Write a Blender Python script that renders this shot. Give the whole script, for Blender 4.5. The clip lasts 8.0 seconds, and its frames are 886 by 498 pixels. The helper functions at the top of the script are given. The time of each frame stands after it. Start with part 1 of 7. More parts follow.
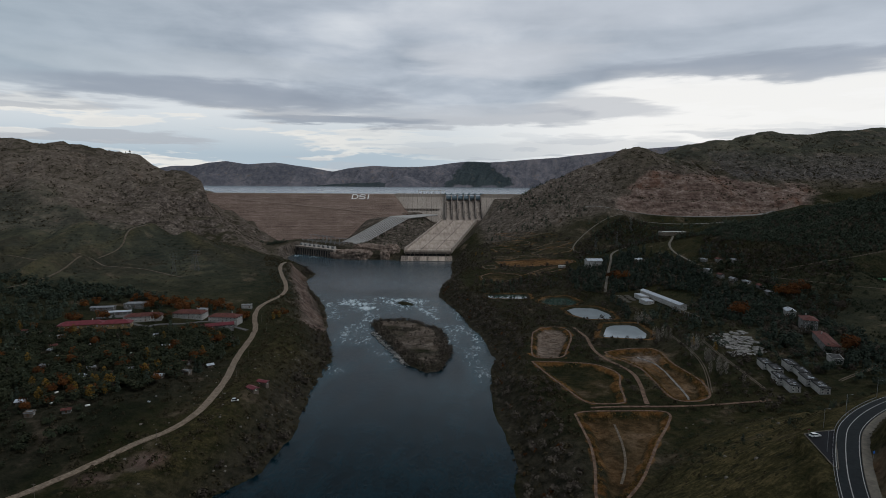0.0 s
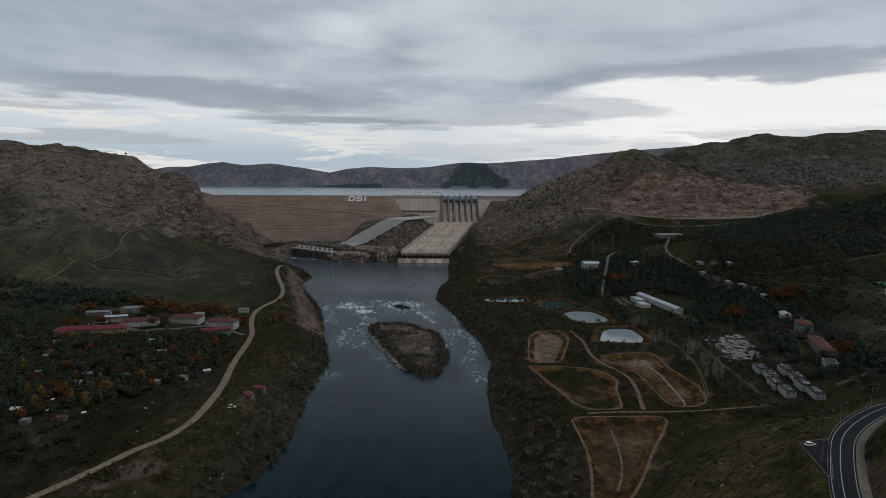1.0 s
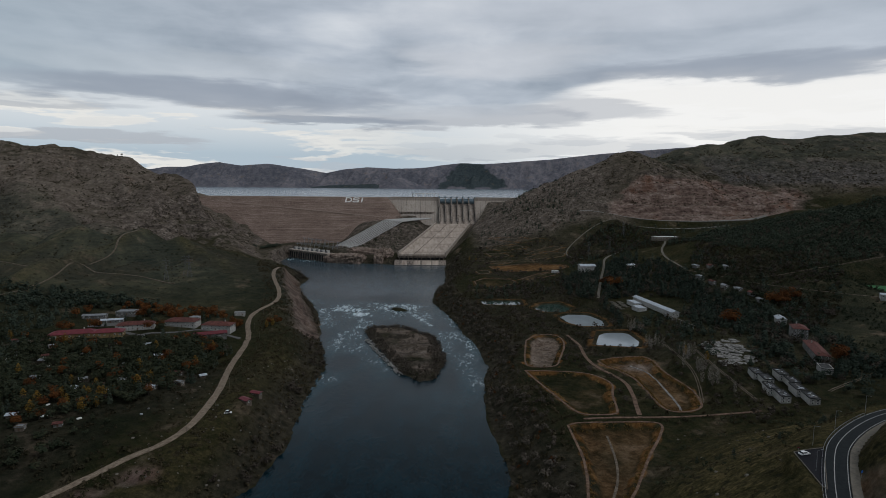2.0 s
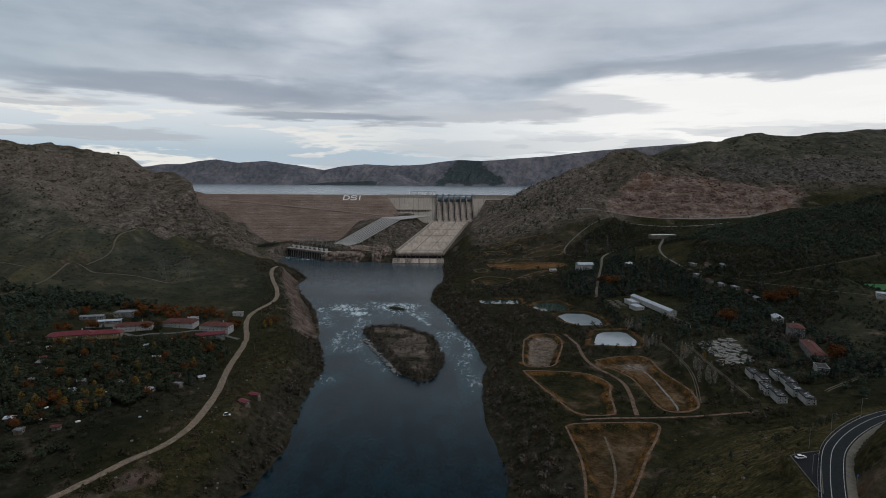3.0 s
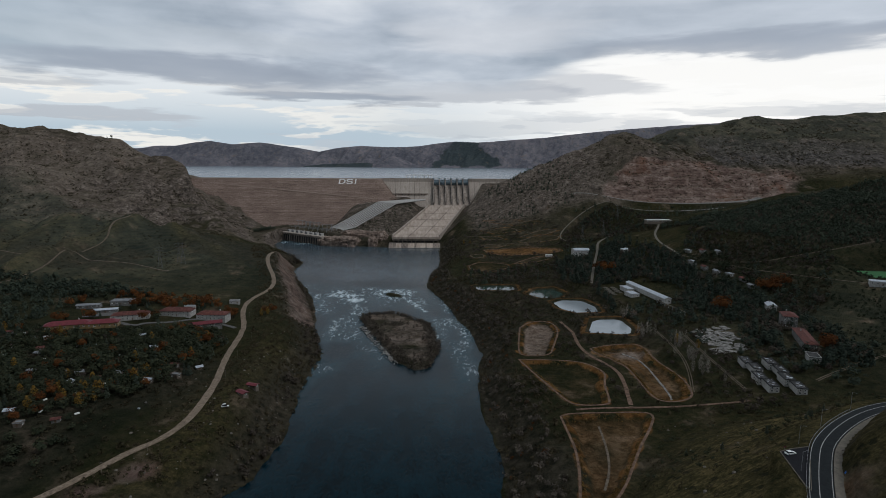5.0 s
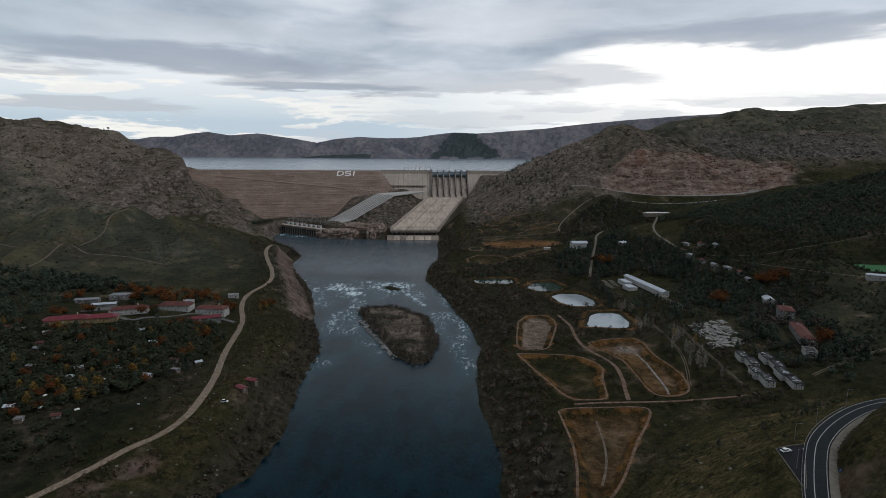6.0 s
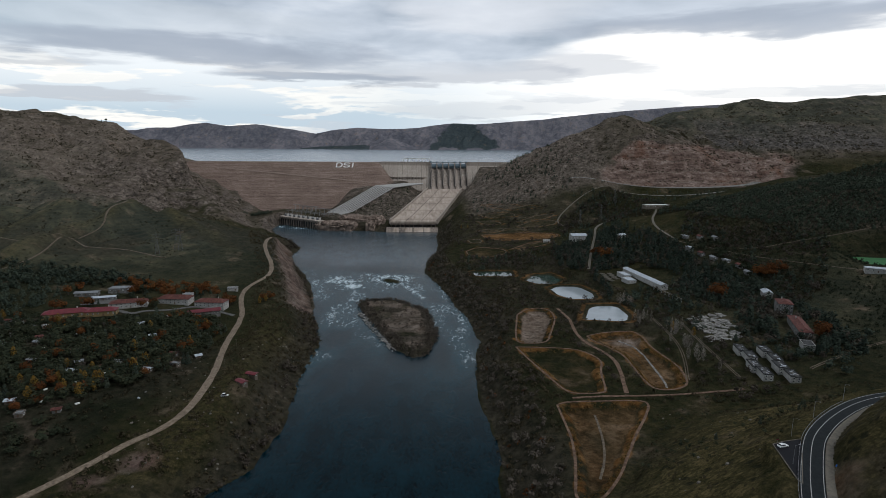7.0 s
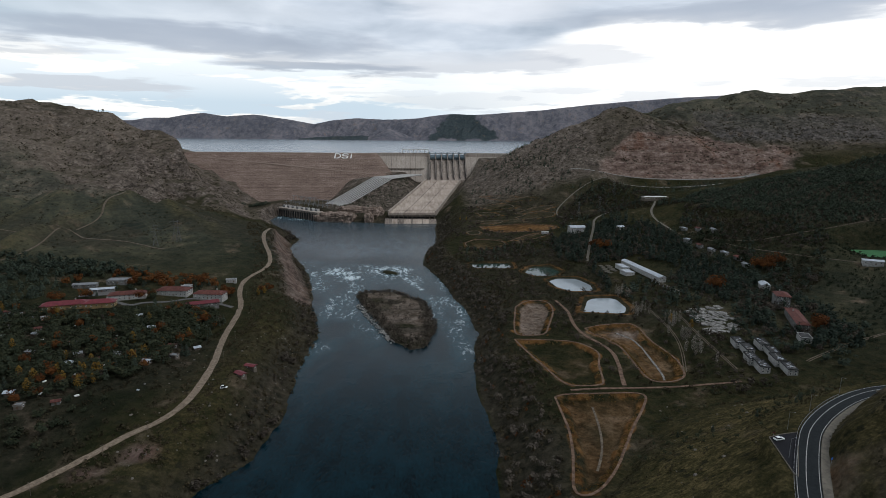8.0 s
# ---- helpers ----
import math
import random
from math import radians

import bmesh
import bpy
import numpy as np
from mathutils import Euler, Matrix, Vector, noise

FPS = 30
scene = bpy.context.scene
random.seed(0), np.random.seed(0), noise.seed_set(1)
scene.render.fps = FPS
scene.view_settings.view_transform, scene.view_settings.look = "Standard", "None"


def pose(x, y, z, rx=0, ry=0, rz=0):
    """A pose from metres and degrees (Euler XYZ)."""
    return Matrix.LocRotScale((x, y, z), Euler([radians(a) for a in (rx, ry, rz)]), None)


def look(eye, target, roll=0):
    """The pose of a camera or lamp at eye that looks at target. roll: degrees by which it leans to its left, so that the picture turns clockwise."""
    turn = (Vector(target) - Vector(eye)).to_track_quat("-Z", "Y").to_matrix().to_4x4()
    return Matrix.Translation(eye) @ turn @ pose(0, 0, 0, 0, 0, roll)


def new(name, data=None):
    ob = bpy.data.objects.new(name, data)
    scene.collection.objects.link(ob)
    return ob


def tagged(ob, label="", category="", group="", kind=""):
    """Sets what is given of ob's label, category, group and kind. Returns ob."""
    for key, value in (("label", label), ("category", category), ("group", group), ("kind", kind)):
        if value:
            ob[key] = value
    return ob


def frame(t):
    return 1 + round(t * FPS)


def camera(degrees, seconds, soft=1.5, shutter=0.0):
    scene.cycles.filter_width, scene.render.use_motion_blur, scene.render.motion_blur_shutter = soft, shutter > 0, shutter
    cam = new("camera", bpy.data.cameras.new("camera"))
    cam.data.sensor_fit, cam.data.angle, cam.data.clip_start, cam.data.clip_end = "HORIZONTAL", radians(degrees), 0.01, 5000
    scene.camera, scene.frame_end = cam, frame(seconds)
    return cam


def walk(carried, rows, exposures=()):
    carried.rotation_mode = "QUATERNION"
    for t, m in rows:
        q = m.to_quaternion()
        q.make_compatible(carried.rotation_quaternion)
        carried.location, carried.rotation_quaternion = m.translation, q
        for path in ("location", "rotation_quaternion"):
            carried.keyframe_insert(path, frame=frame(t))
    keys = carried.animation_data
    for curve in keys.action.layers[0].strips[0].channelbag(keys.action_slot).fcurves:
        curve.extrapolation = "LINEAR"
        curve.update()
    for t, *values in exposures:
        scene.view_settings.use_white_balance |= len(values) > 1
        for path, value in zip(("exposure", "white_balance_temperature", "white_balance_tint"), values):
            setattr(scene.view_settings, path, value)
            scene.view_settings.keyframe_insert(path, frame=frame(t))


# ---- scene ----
cam = camera(77.0, 8.0, soft=0.6)
PATH = [
    (0, (0.196, 11.683, 184.031), (0.230, 13.670, 183.804), 0.4),
    (0.5, (0.185, 11.620, 186.210), (0.225, 13.607, 185.984), 0.4),
    (1, (0.173, 11.588, 188.254), (0.218, 13.574, 188.029), 0.4),
    (1.5, (0.162, 11.586, 190.343), (0.213, 13.573, 190.119), 0.5),
    (3, (0.129, 11.738, 196.421), (0.193, 13.723, 196.184), 0.4),
    (3.5, (0.118, 11.835, 198.374), (0.184, 13.817, 198.121), 0.4),
    (4, (0.106, 11.954, 200.547), (0.176, 13.935, 200.277), 0.4),
    (4.5, (0.095, 12.091, 202.741), (0.169, 14.068, 202.454), 0.4),
    (6, (0.062, 12.598, 208.461), (0.145, 14.568, 208.125), 0.4),
    (6.5, (0.051, 12.793, 210.117), (0.136, 14.760, 209.765), 0.4),
    (7, (0.039, 12.998, 211.078), (0.125, 14.962, 210.710), 0.4),
    (7.5, (0.028, 13.211, 211.909), (0.116, 15.172, 211.525), 0.4),
    (8, (0.017, 13.430, 212.347), (0.108, 15.388, 211.947), 0.5),
]
walk(cam, [(t, look(eye, target, roll)) for t, eye, target, roll in PATH], [(0, -0.12), (1.5, -0.16), (3, -0.1), (4.5, -0.05), (6, 0.10), (7, 0.25), (8, 0.38)])

# ---- sky and sun ----
def nodes_of(tree):
    tree.nodes.clear()

    def n(kind, **values):
        node = tree.nodes.new(kind)
        for key, value in values.items():
            if key == "inp":
                for slot, v in value.items():
                    if isinstance(v, bpy.types.NodeSocket):
                        tree.links.new(v, node.inputs[slot])
                    else:
                        node.inputs[slot].default_value = v
            else:
                setattr(node, key, value)
        return node

    def m(op, a, b=0.0, c=0.0, clamp=False):
        return n("ShaderNodeMath", operation=op, use_clamp=clamp, inp={0: a, 1: b, 2: c}).outputs[0]

    def mix(f, a, b, kind="MIX"):
        return n("ShaderNodeMix", data_type="RGBA", blend_type=kind, inp={0: f, 6: a, 7: b}).outputs[2]

    def ramp(f, *stops):
        node = n("ShaderNodeValToRGB", inp={0: f})
        for k, (at, colour) in enumerate(stops):
            e = node.color_ramp.elements[k] if k < 2 else node.color_ramp.elements.new(at)
            e.position, e.color = at, (*colour, 1) if len(colour) == 3 else colour
        return node.outputs[0]

    return n, m, mix, ramp


SUN_TURN, SUN_HEIGHT = 112.0, 56.0   # degrees to the right of north (+y), above the horizon
world = bpy.data.worlds.new("world")
scene.world = world
world.use_nodes = True
n, m, mix, ramp = nodes_of(world.node_tree)
way = n("ShaderNodeTexCoord").outputs["Generated"]
xyz = n("ShaderNodeSeparateXYZ", inp={0: way})
dx, dy, dz = xyz.outputs[0], xyz.outputs[1], m("MAXIMUM", xyz.outputs[2], 0.0)
side = m("ARCTAN2", dx, dy)
# cloud noise lies on a sheet overhead, drawn out sideways near the horizon
flat = m("DIVIDE", 1.0, m("ADD", dz, 0.16))
sheet = n("ShaderNodeCombineXYZ", inp={0: m("MULTIPLY", dx, flat), 1: m("MULTIPLY", dy, flat), 2: 0.0}).outputs[0]
cloud = lambda size, detail, rough=0.5, bend=0.3: n("ShaderNodeTexNoise", inp={"Vector": sheet, "Scale": size, "Detail": detail, "Roughness": rough, "Distortion": bend}).outputs[0]
big, small = cloud(0.75, 3.0), cloud(2.2, 5.0, 0.55)
bars = n("ShaderNodeMapping", inp={0: way, 3: (1.5, 1.5, 11.0)}).outputs[0]
streak = n("ShaderNodeTexNoise", inp={"Vector": bars, "Scale": 2.0, "Detail": 5.0, "Roughness": 0.5, "Distortion": 0.4}).outputs[0]
wisp = n("ShaderNodeTexNoise", inp={"Vector": bars, "Scale": 5.5, "Detail": 5.0, "Roughness": 0.55}).outputs[0]
high = m("ADD", dz, m("ADD", m("MULTIPLY", m("SUBTRACT", streak, 0.5), 0.060), m("MULTIPLY", m("SUBTRACT", wisp, 0.5), 0.034)))
wide = m("ADD", side, m("MULTIPLY", m("SUBTRACT", streak, 0.5), 0.5))
soft = lambda v, a, b, lo=0.0, hi=1.0: n("ShaderNodeMapRange", interpolation_type="SMOOTHSTEP", inp={0: v, 1: a, 2: b, 3: lo, 4: hi}).outputs[0]


def lens(at, up, half, tall, amount, rim=0.75):
    """A lens-shaped cloud bank with a soft top and a flatter foot."""
    u = m("DIVIDE", m("SUBTRACT", wide, at), half)
    v = m("DIVIDE", m("SUBTRACT", high, up), tall)
    v = m("MAXIMUM", v, m("MULTIPLY", v, -1.7))
    r = m("ADD", m("MULTIPLY", u, u), m("MULTIPLY", v, v))
    return soft(r, 1.25, 1.25 - rim, 0.0, amount)


# open sky low down: pale blue on one side, warm white where the deck lifts on the other
glow = ramp(dz, (0.0, (0.46, 0.56, 0.66)), (0.050, (0.47, 0.57, 0.66)), (0.085, (0.66, 0.72, 0.77)), (0.13, (0.84, 0.87, 0.89)))
glow = mix(soft(side, -0.10, 0.40), glow, (1.04, 1.03, 1.01, 1))
cream = soft(m("ADD", streak, m("MULTIPLY", m("SUBTRACT", wisp, 0.5), 0.6)), 0.50, 0.56)   # warm rifts between the low bars
glow = mix(m("MULTIPLY", cream, soft(side, 0.10, -0.25, 0.15, 0.9)), glow, (0.92, 0.90, 0.855, 1))
low_bars = m("MULTIPLY", soft(wisp, 0.53, 0.60), soft(dz, 0.13, 0.03, 0.0, 0.55))
glow = mix(low_bars, glow, (0.50, 0.55, 0.62, 1))
clouds = glow
for at, up, half, tall, amount in ((0.20, 0.062, 0.26, 0.020, 0.35), (0.06, 0.112, 0.20, 0.026, 0.75), (0.28, 0.125, 0.13, 0.030, 0.60), (-0.55, 0.066, 0.16, 0.012, 0.75), (0.62, 0.085, 0.25, 0.010, 0.40)):
    clouds = mix(lens(at, up, half, tall, amount), clouds, (0.47, 0.495, 0.545, 1))
# the deck: soft grey heaps, its ragged foot higher where the gap opens
shade = ramp(m("ADD", m("MULTIPLY", big, 0.46), m("ADD", m("MULTIPLY", small, 0.30), m("MULTIPLY", streak, 0.24))), (0.39, (0.33, 0.385, 0.455)), (0.50, (0.51, 0.565, 0.64)), (0.60, (0.75, 0.79, 0.84)))
shade = mix(lens(0.10, 0.205, 0.22, 0.045, 0.55, 1.25), shade, (0.72, 0.74, 0.78, 1))
shade = mix(lens(-0.45, 0.175, 0.26, 0.026, 0.40, 1.25), shade, (0.60, 0.64, 0.68, 1))
shade = mix(lens(0.28, 0.285, 0.42, 0.085, 0.40, 1.25), shade, (0.66, 0.69, 0.745, 1))
shade = mix(soft(side, -0.25, -0.70, 0.0, 0.50), shade, (0.45, 0.54, 0.605, 1))
shade = mix(soft(side, 0.15, 0.65, 0.0, 0.40), shade, (0.68, 0.73, 0.80, 1))
deck = soft(m("SUBTRACT", high, soft(side, 0.15, 0.32, 0.112, 0.160)), 0.0, 0.034)
# sky above the view is dimmed, added to hold down light on the land
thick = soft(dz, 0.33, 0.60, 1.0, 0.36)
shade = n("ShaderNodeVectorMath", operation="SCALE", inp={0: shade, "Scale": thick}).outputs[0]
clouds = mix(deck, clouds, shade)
for at, up, half, tall, amount in ((-0.36, 0.140, 0.34, 0.030, 0.80), (-0.17, 0.110, 0.17, 0.019, 0.85), (0.55, 0.182, 0.34, 0.026, 0.70), (-0.62, 0.115, 0.16, 0.010, 0.5)):
    clouds = mix(lens(at, up, half, tall, amount, 1.0), clouds, (0.315, 0.355, 0.425, 1))
sky = n("ShaderNodeTexSky", sky_type="NISHITA", sun_disc=False, sun_elevation=radians(SUN_HEIGHT), sun_rotation=radians(SUN_TURN), altitude=800.0)
blue = n("ShaderNodeBackground", inp={0: sky.outputs[0], 1: 0.10})
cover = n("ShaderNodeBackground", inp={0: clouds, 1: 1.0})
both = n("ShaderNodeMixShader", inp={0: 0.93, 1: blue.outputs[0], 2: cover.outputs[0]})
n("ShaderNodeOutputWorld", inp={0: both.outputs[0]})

sun = new("sun", bpy.data.lights.new("sun", "SUN"))
sun.data.energy, sun.data.angle, sun.data.color = 1.08, radians(20), (0.93, 0.97, 1.02)
_a, _e = radians(SUN_TURN), radians(SUN_HEIGHT)
sun.matrix_world = look((0, 0, 600), (-math.sin(_a) * math.cos(_e) * 100, -math.cos(_a) * math.cos(_e) * 100, 600 - math.sin(_e) * 100))

# ---- materials ----
def material(name, colours, scale=0.2, rough=0.9, metal=0.0, bump=0.0, bump_scale=None, stains=0.25, spread=(0.35, 0.65), coat=0.0, per_object=0.0, spec=0.5):
    """A surface with grain at two sizes. colours: two or three tones; scale: repeats a metre of the finer grain."""
    mat = bpy.data.materials.new(name)
    mat.use_nodes = True
    n, m, mix, ramp = nodes_of(mat.node_tree)
    place = n("ShaderNodeTexCoord").outputs["Object"]
    fine = n("ShaderNodeTexNoise", inp={"Vector": place, "Scale": scale, "Detail": 6.0, "Roughness": 0.62}).outputs[0]
    wide = n("ShaderNodeTexNoise", inp={"Vector": place, "Scale": scale * 0.13, "Detail": 4.0}).outputs[0]
    stops = [(spread[0] + (spread[1] - spread[0]) * k / max(len(colours) - 1, 1), c) for k, c in enumerate(colours)]
    tone = ramp(fine, *stops) if len(colours) > 1 else n("ShaderNodeRGB").outputs[0]
    if len(colours) == 1:
        tone.default_value = (*colours[0], 1)
    dark = m("SUBTRACT", 1.0 + stains * 0.5, m("MULTIPLY", wide, stains))
    if per_object:
        pick = n("ShaderNodeObjectInfo").outputs["Random"]
        isle = n("ShaderNodeNewGeometry").outputs["Random Per Island"]
        dark = m("MULTIPLY", dark, m("ADD", 1 - per_object * 0.5, m("MULTIPLY", m("FRACT", m("ADD", pick, isle)), per_object)))
    tone = n("ShaderNodeVectorMath", operation="SCALE", inp={0: tone, "Scale": dark}).outputs[0]
    inp = {"Base Color": tone, "Roughness": rough, "Metallic": metal, "Specular IOR Level": spec}
    if coat:
        inp["Coat Weight"] = coat
    if bump:
        b = n("ShaderNodeTexNoise", inp={"Vector": place, "Scale": bump_scale or scale * 2, "Detail": 4.0}).outputs[0]
        inp["Normal"] = n("ShaderNodeBump", inp={"Strength": 0.6, "Distance": bump, "Height": b}).outputs[0]
    s = n("ShaderNodeBsdfPrincipled", inp=inp)
    n("ShaderNodeOutputMaterial", inp={0: s.outputs[0]})
    return mat


def ground_material():
    mat = bpy.data.materials.new("hillside ground")
    mat.use_nodes = True
    n, m, mix, ramp = nodes_of(mat.node_tree)
    place = n("ShaderNodeTexCoord").outputs["Object"]
    earth, clay, rock, wood = (n("ShaderNodeAttribute", attribute_name=a).outputs["Fac"] for a in ("earth", "clay", "rock", "wood"))
    pit, far, lush, dry, scree, silt, crag, damp = (n("ShaderNodeAttribute", attribute_name=a).outputs["Fac"] for a in ("pit", "far", "lush", "dry", "scree", "silt", "crag", "damp"))
    noise = lambda size, detail=5.0, rough=0.6: n("ShaderNodeTexNoise", inp={"Vector": place, "Scale": 1.0 / size, "Detail": detail, "Roughness": rough}).outputs[0]
    wide, mid, fine, grit = noise(190), noise(34, 6), noise(7, 6, 0.7), noise(1.6, 5, 0.7)
    crisp = noise(15, 9, 0.78)

    def specks(size, r0, r1, gate):
        """Scattered spots: bushes, tufts, single rocks."""
        cell = n("ShaderNodeTexVoronoi", inp={"Vector": place, "Scale": 1.0 / size})
        pick = n("ShaderNodeSeparateColor", inp={0: cell.outputs["Color"]}).outputs[0]
        near = n("ShaderNodeMapRange", inp={0: m("ADD", cell.outputs["Distance"], m("MULTIPLY", m("SUBTRACT", grit, 0.5), 0.35)), 1: r0, 2: r1, 3: 1.0, 4: 0.0}).outputs[0]
        return m("MULTIPLY", near, m("GREATER_THAN", pick, gate))

    bush, tuft, stones = specks(9.0, 0.16, 0.30, 0.45), specks(4.0, 0.15, 0.34, 0.5), specks(5.5, 0.10, 0.24, 0.55)
    grass = ramp(m("ADD", m("MULTIPLY", wide, 0.45), m("MULTIPLY", mid, 0.55)), (0.38, (0.013, 0.016, 0.007)), (0.5, (0.021, 0.024, 0.010)), (0.62, (0.044, 0.039, 0.017)))
    grass = mix(ramp(fine, (0.42, (0, 0, 0)), (0.62, (1, 1, 1))), grass, mix(0.55, grass, (0.058, 0.048, 0.024, 1)))
    grass = mix(ramp(grit, (0.25, (0.7, 0.7, 0.7)), (0.45, (0, 0, 0))), grass, (0.014, 0.014, 0.009, 1))
    stone = ramp(m("ADD", m("MULTIPLY", fine, 0.3), m("MULTIPLY", crisp, 0.7)), (0.38, (0.034, 0.030, 0.027)), (0.46, (0.120, 0.097, 0.080)), (0.53, (0.190, 0.155, 0.129)), (0.62, (0.34, 0.285, 0.242)))
    crack = n("ShaderNodeTexVoronoi", feature="DISTANCE_TO_EDGE", inp={"Vector": n("ShaderNodeMapping", inp={0: n("ShaderNodeVectorMath", operation="ADD", inp={0: place, 1: n("ShaderNodeVectorMath", operation="SCALE", inp={0: n("ShaderNodeTexNoise", inp={"Vector": place, "Scale": 0.05}).outputs[1], "Scale": 22.0}).outputs[0]}).outputs[0], 3: (1, 1, 2.2)}).outputs[0], "Scale": 0.045}).outputs[0]
    stone = mix(ramp(crack, (0.01, (0.55, 0.55, 0.55)), (0.10, (0, 0, 0))), stone, (0.030, 0.026, 0.020, 1))
    slate = ramp(m("ADD", m("MULTIPLY", fine, 0.35), m("MULTIPLY", crisp, 0.65)), (0.40, (0.034, 0.036, 0.038)), (0.5, (0.080, 0.081, 0.081)), (0.60, (0.175, 0.170, 0.163)))
    stone = mix(m("MULTIPLY", crag, 0.6), stone, slate)
    soil = ramp(m("ADD", m("MULTIPLY", mid, 0.4), m("MULTIPLY", fine, 0.6)), (0.35, (0.072, 0.036, 0.014)), (0.5, (0.165, 0.080, 0.028)), (0.66, (0.27, 0.155, 0.064)))
    clayey = ramp(m("ADD", m("MULTIPLY", fine, 0.6), m("MULTIPLY", mid, 0.4)), (0.38, (0.046, 0.028, 0.013)), (0.5, (0.118, 0.070, 0.034)), (0.62, (0.22, 0.140, 0.078)))
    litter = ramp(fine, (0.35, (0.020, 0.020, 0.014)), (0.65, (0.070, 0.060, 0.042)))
    # far woods take a bluish tone, distance haze put into their colour
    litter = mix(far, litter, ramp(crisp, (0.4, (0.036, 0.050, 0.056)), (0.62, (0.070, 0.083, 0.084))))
    jag = m("SUBTRACT", mid, 0.5)
    edge = lambda a, soft=0.5: m("MULTIPLY", m("ADD", m("SUBTRACT", a, 0.5), m("ADD", m("MULTIPLY", jag, 1.2), 0.5 * soft)), 1 / soft, clamp=True)
    layers = n("ShaderNodeTexNoise", inp={"Vector": n("ShaderNodeMapping", inp={0: place, 3: (0.4, 0.4, 1.5)}).outputs[0], "Scale": 0.075, "Detail": 8.0, "Roughness": 0.72}).outputs[0]
    quarry = ramp(m("ADD", m("MULTIPLY", layers, 0.5), m("ADD", m("MULTIPLY", crisp, 0.3), m("MULTIPLY", fine, 0.2))), (0.40, (0.055, 0.037, 0.031)), (0.47, (0.165, 0.112, 0.091)), (0.53, (0.255, 0.182, 0.150)), (0.60, (0.43, 0.335, 0.285)))
    rusty = noise(95, 6, 0.62)
    quarry = mix(ramp(rusty, (0.52, (0, 0, 0)), (0.66, (0.85, 0.85, 0.85))), quarry, mix(0.6, quarry, (0.20, 0.075, 0.030, 1)))
    # distance haze painted into the hills beyond the lake: paler and bluer
    hazy_hill = ramp(m("ADD", m("MULTIPLY", wide, 0.35), m("ADD", m("MULTIPLY", mid, 0.35), m("MULTIPLY", crisp, 0.3))), (0.42, (0.092, 0.095, 0.112)), (0.5, (0.146, 0.141, 0.158)), (0.58, (0.215, 0.197, 0.207)))
    green = ramp(m("ADD", m("MULTIPLY", wide, 0.4), m("ADD", m("MULTIPLY", mid, 0.3), m("MULTIPLY", crisp, 0.3))), (0.42, (0.032, 0.039, 0.032)), (0.5, (0.062, 0.067, 0.051)), (0.58, (0.122, 0.117, 0.078)))
    step = n("ShaderNodeTexWave", bands_direction="Z", inp={"Vector": place, "Scale": 0.075, "Distortion": 5.0, "Detail": 4.0, "Detail Scale": 0.12}).outputs[1]   # trodden contour lines
    green = mix(ramp(step, (0.62, (0, 0, 0)), (0.90, (0.16, 0.16, 0.16))), green, (0.125, 0.108, 0.066, 1))
    furrow = n("ShaderNodeTexNoise", inp={"Vector": n("ShaderNodeMapping", inp={0: place, 2: (0, 0, 0.75), 3: (0.05, 0.34, 0.3)}).outputs[0], "Scale": 1.0, "Detail": 5.0, "Roughness": 0.65}).outputs[0]
    hay = ramp(m("ADD", m("MULTIPLY", grit, 0.35), m("ADD", m("MULTIPLY", fine, 0.35), m("MULTIPLY", furrow, 0.3))), (0.40, (0.026, 0.028, 0.012)), (0.50, (0.082, 0.068, 0.030)), (0.60, (0.200, 0.152, 0.070)))
    loose = ramp(m("ADD", m("MULTIPLY", wide, 0.25), m("ADD", m("MULTIPLY", mid, 0.25), m("MULTIPLY", crisp, 0.5))), (0.40, (0.082, 0.066, 0.051)), (0.5, (0.160, 0.130, 0.103)), (0.60, (0.250, 0.204, 0.165)))
    loose = mix(m("MULTIPLY", stones, 0.75), loose, (0.27, 0.235, 0.205, 1))
    grass = mix(scree, grass, loose)
    grass = mix(m("MULTIPLY", lush, 0.85), grass, green)
    grass = mix(m("MULTIPLY", dry, 0.85), grass, hay)
    grass = mix(far, grass, hazy_hill)
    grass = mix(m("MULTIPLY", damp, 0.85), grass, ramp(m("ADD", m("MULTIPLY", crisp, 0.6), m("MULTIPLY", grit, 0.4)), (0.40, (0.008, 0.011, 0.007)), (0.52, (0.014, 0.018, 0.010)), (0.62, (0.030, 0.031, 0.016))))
    pale = ramp(m("ADD", m("MULTIPLY", fine, 0.5), m("MULTIPLY", crisp, 0.5)), (0.40, (0.13, 0.092, 0.068)), (0.60, (0.34, 0.275, 0.23)))
    tone = mix(edge(rock, 0.8), grass, stone)
    near_hand = m("SUBTRACT", 1.0, far)
    tone = mix(m("MULTIPLY", bush, m("MULTIPLY", near_hand, 0.75)), tone, (0.020, 0.021, 0.013, 1))
    tone = mix(m("MULTIPLY", tuft, m("MULTIPLY", near_hand, 0.45)), tone, (0.026, 0.025, 0.016, 1))
    tone = mix(edge(pit, 0.6), tone, quarry)
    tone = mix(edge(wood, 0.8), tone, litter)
    tone = mix(edge(clay, 0.8), tone, clayey)
    mound = specks(3.6, 0.16, 0.34, 0.35)
    tone = mix(m("MULTIPLY", mound, m("MULTIPLY", clay, 0.75)), tone, (0.030, 0.024, 0.014, 1))
    tone = mix(edge(earth, 0.6), tone, soil)
    tone = mix(m("MULTIPLY", m("MULTIPLY", tuft, earth), 0.8), tone, (0.040, 0.030, 0.014, 1))
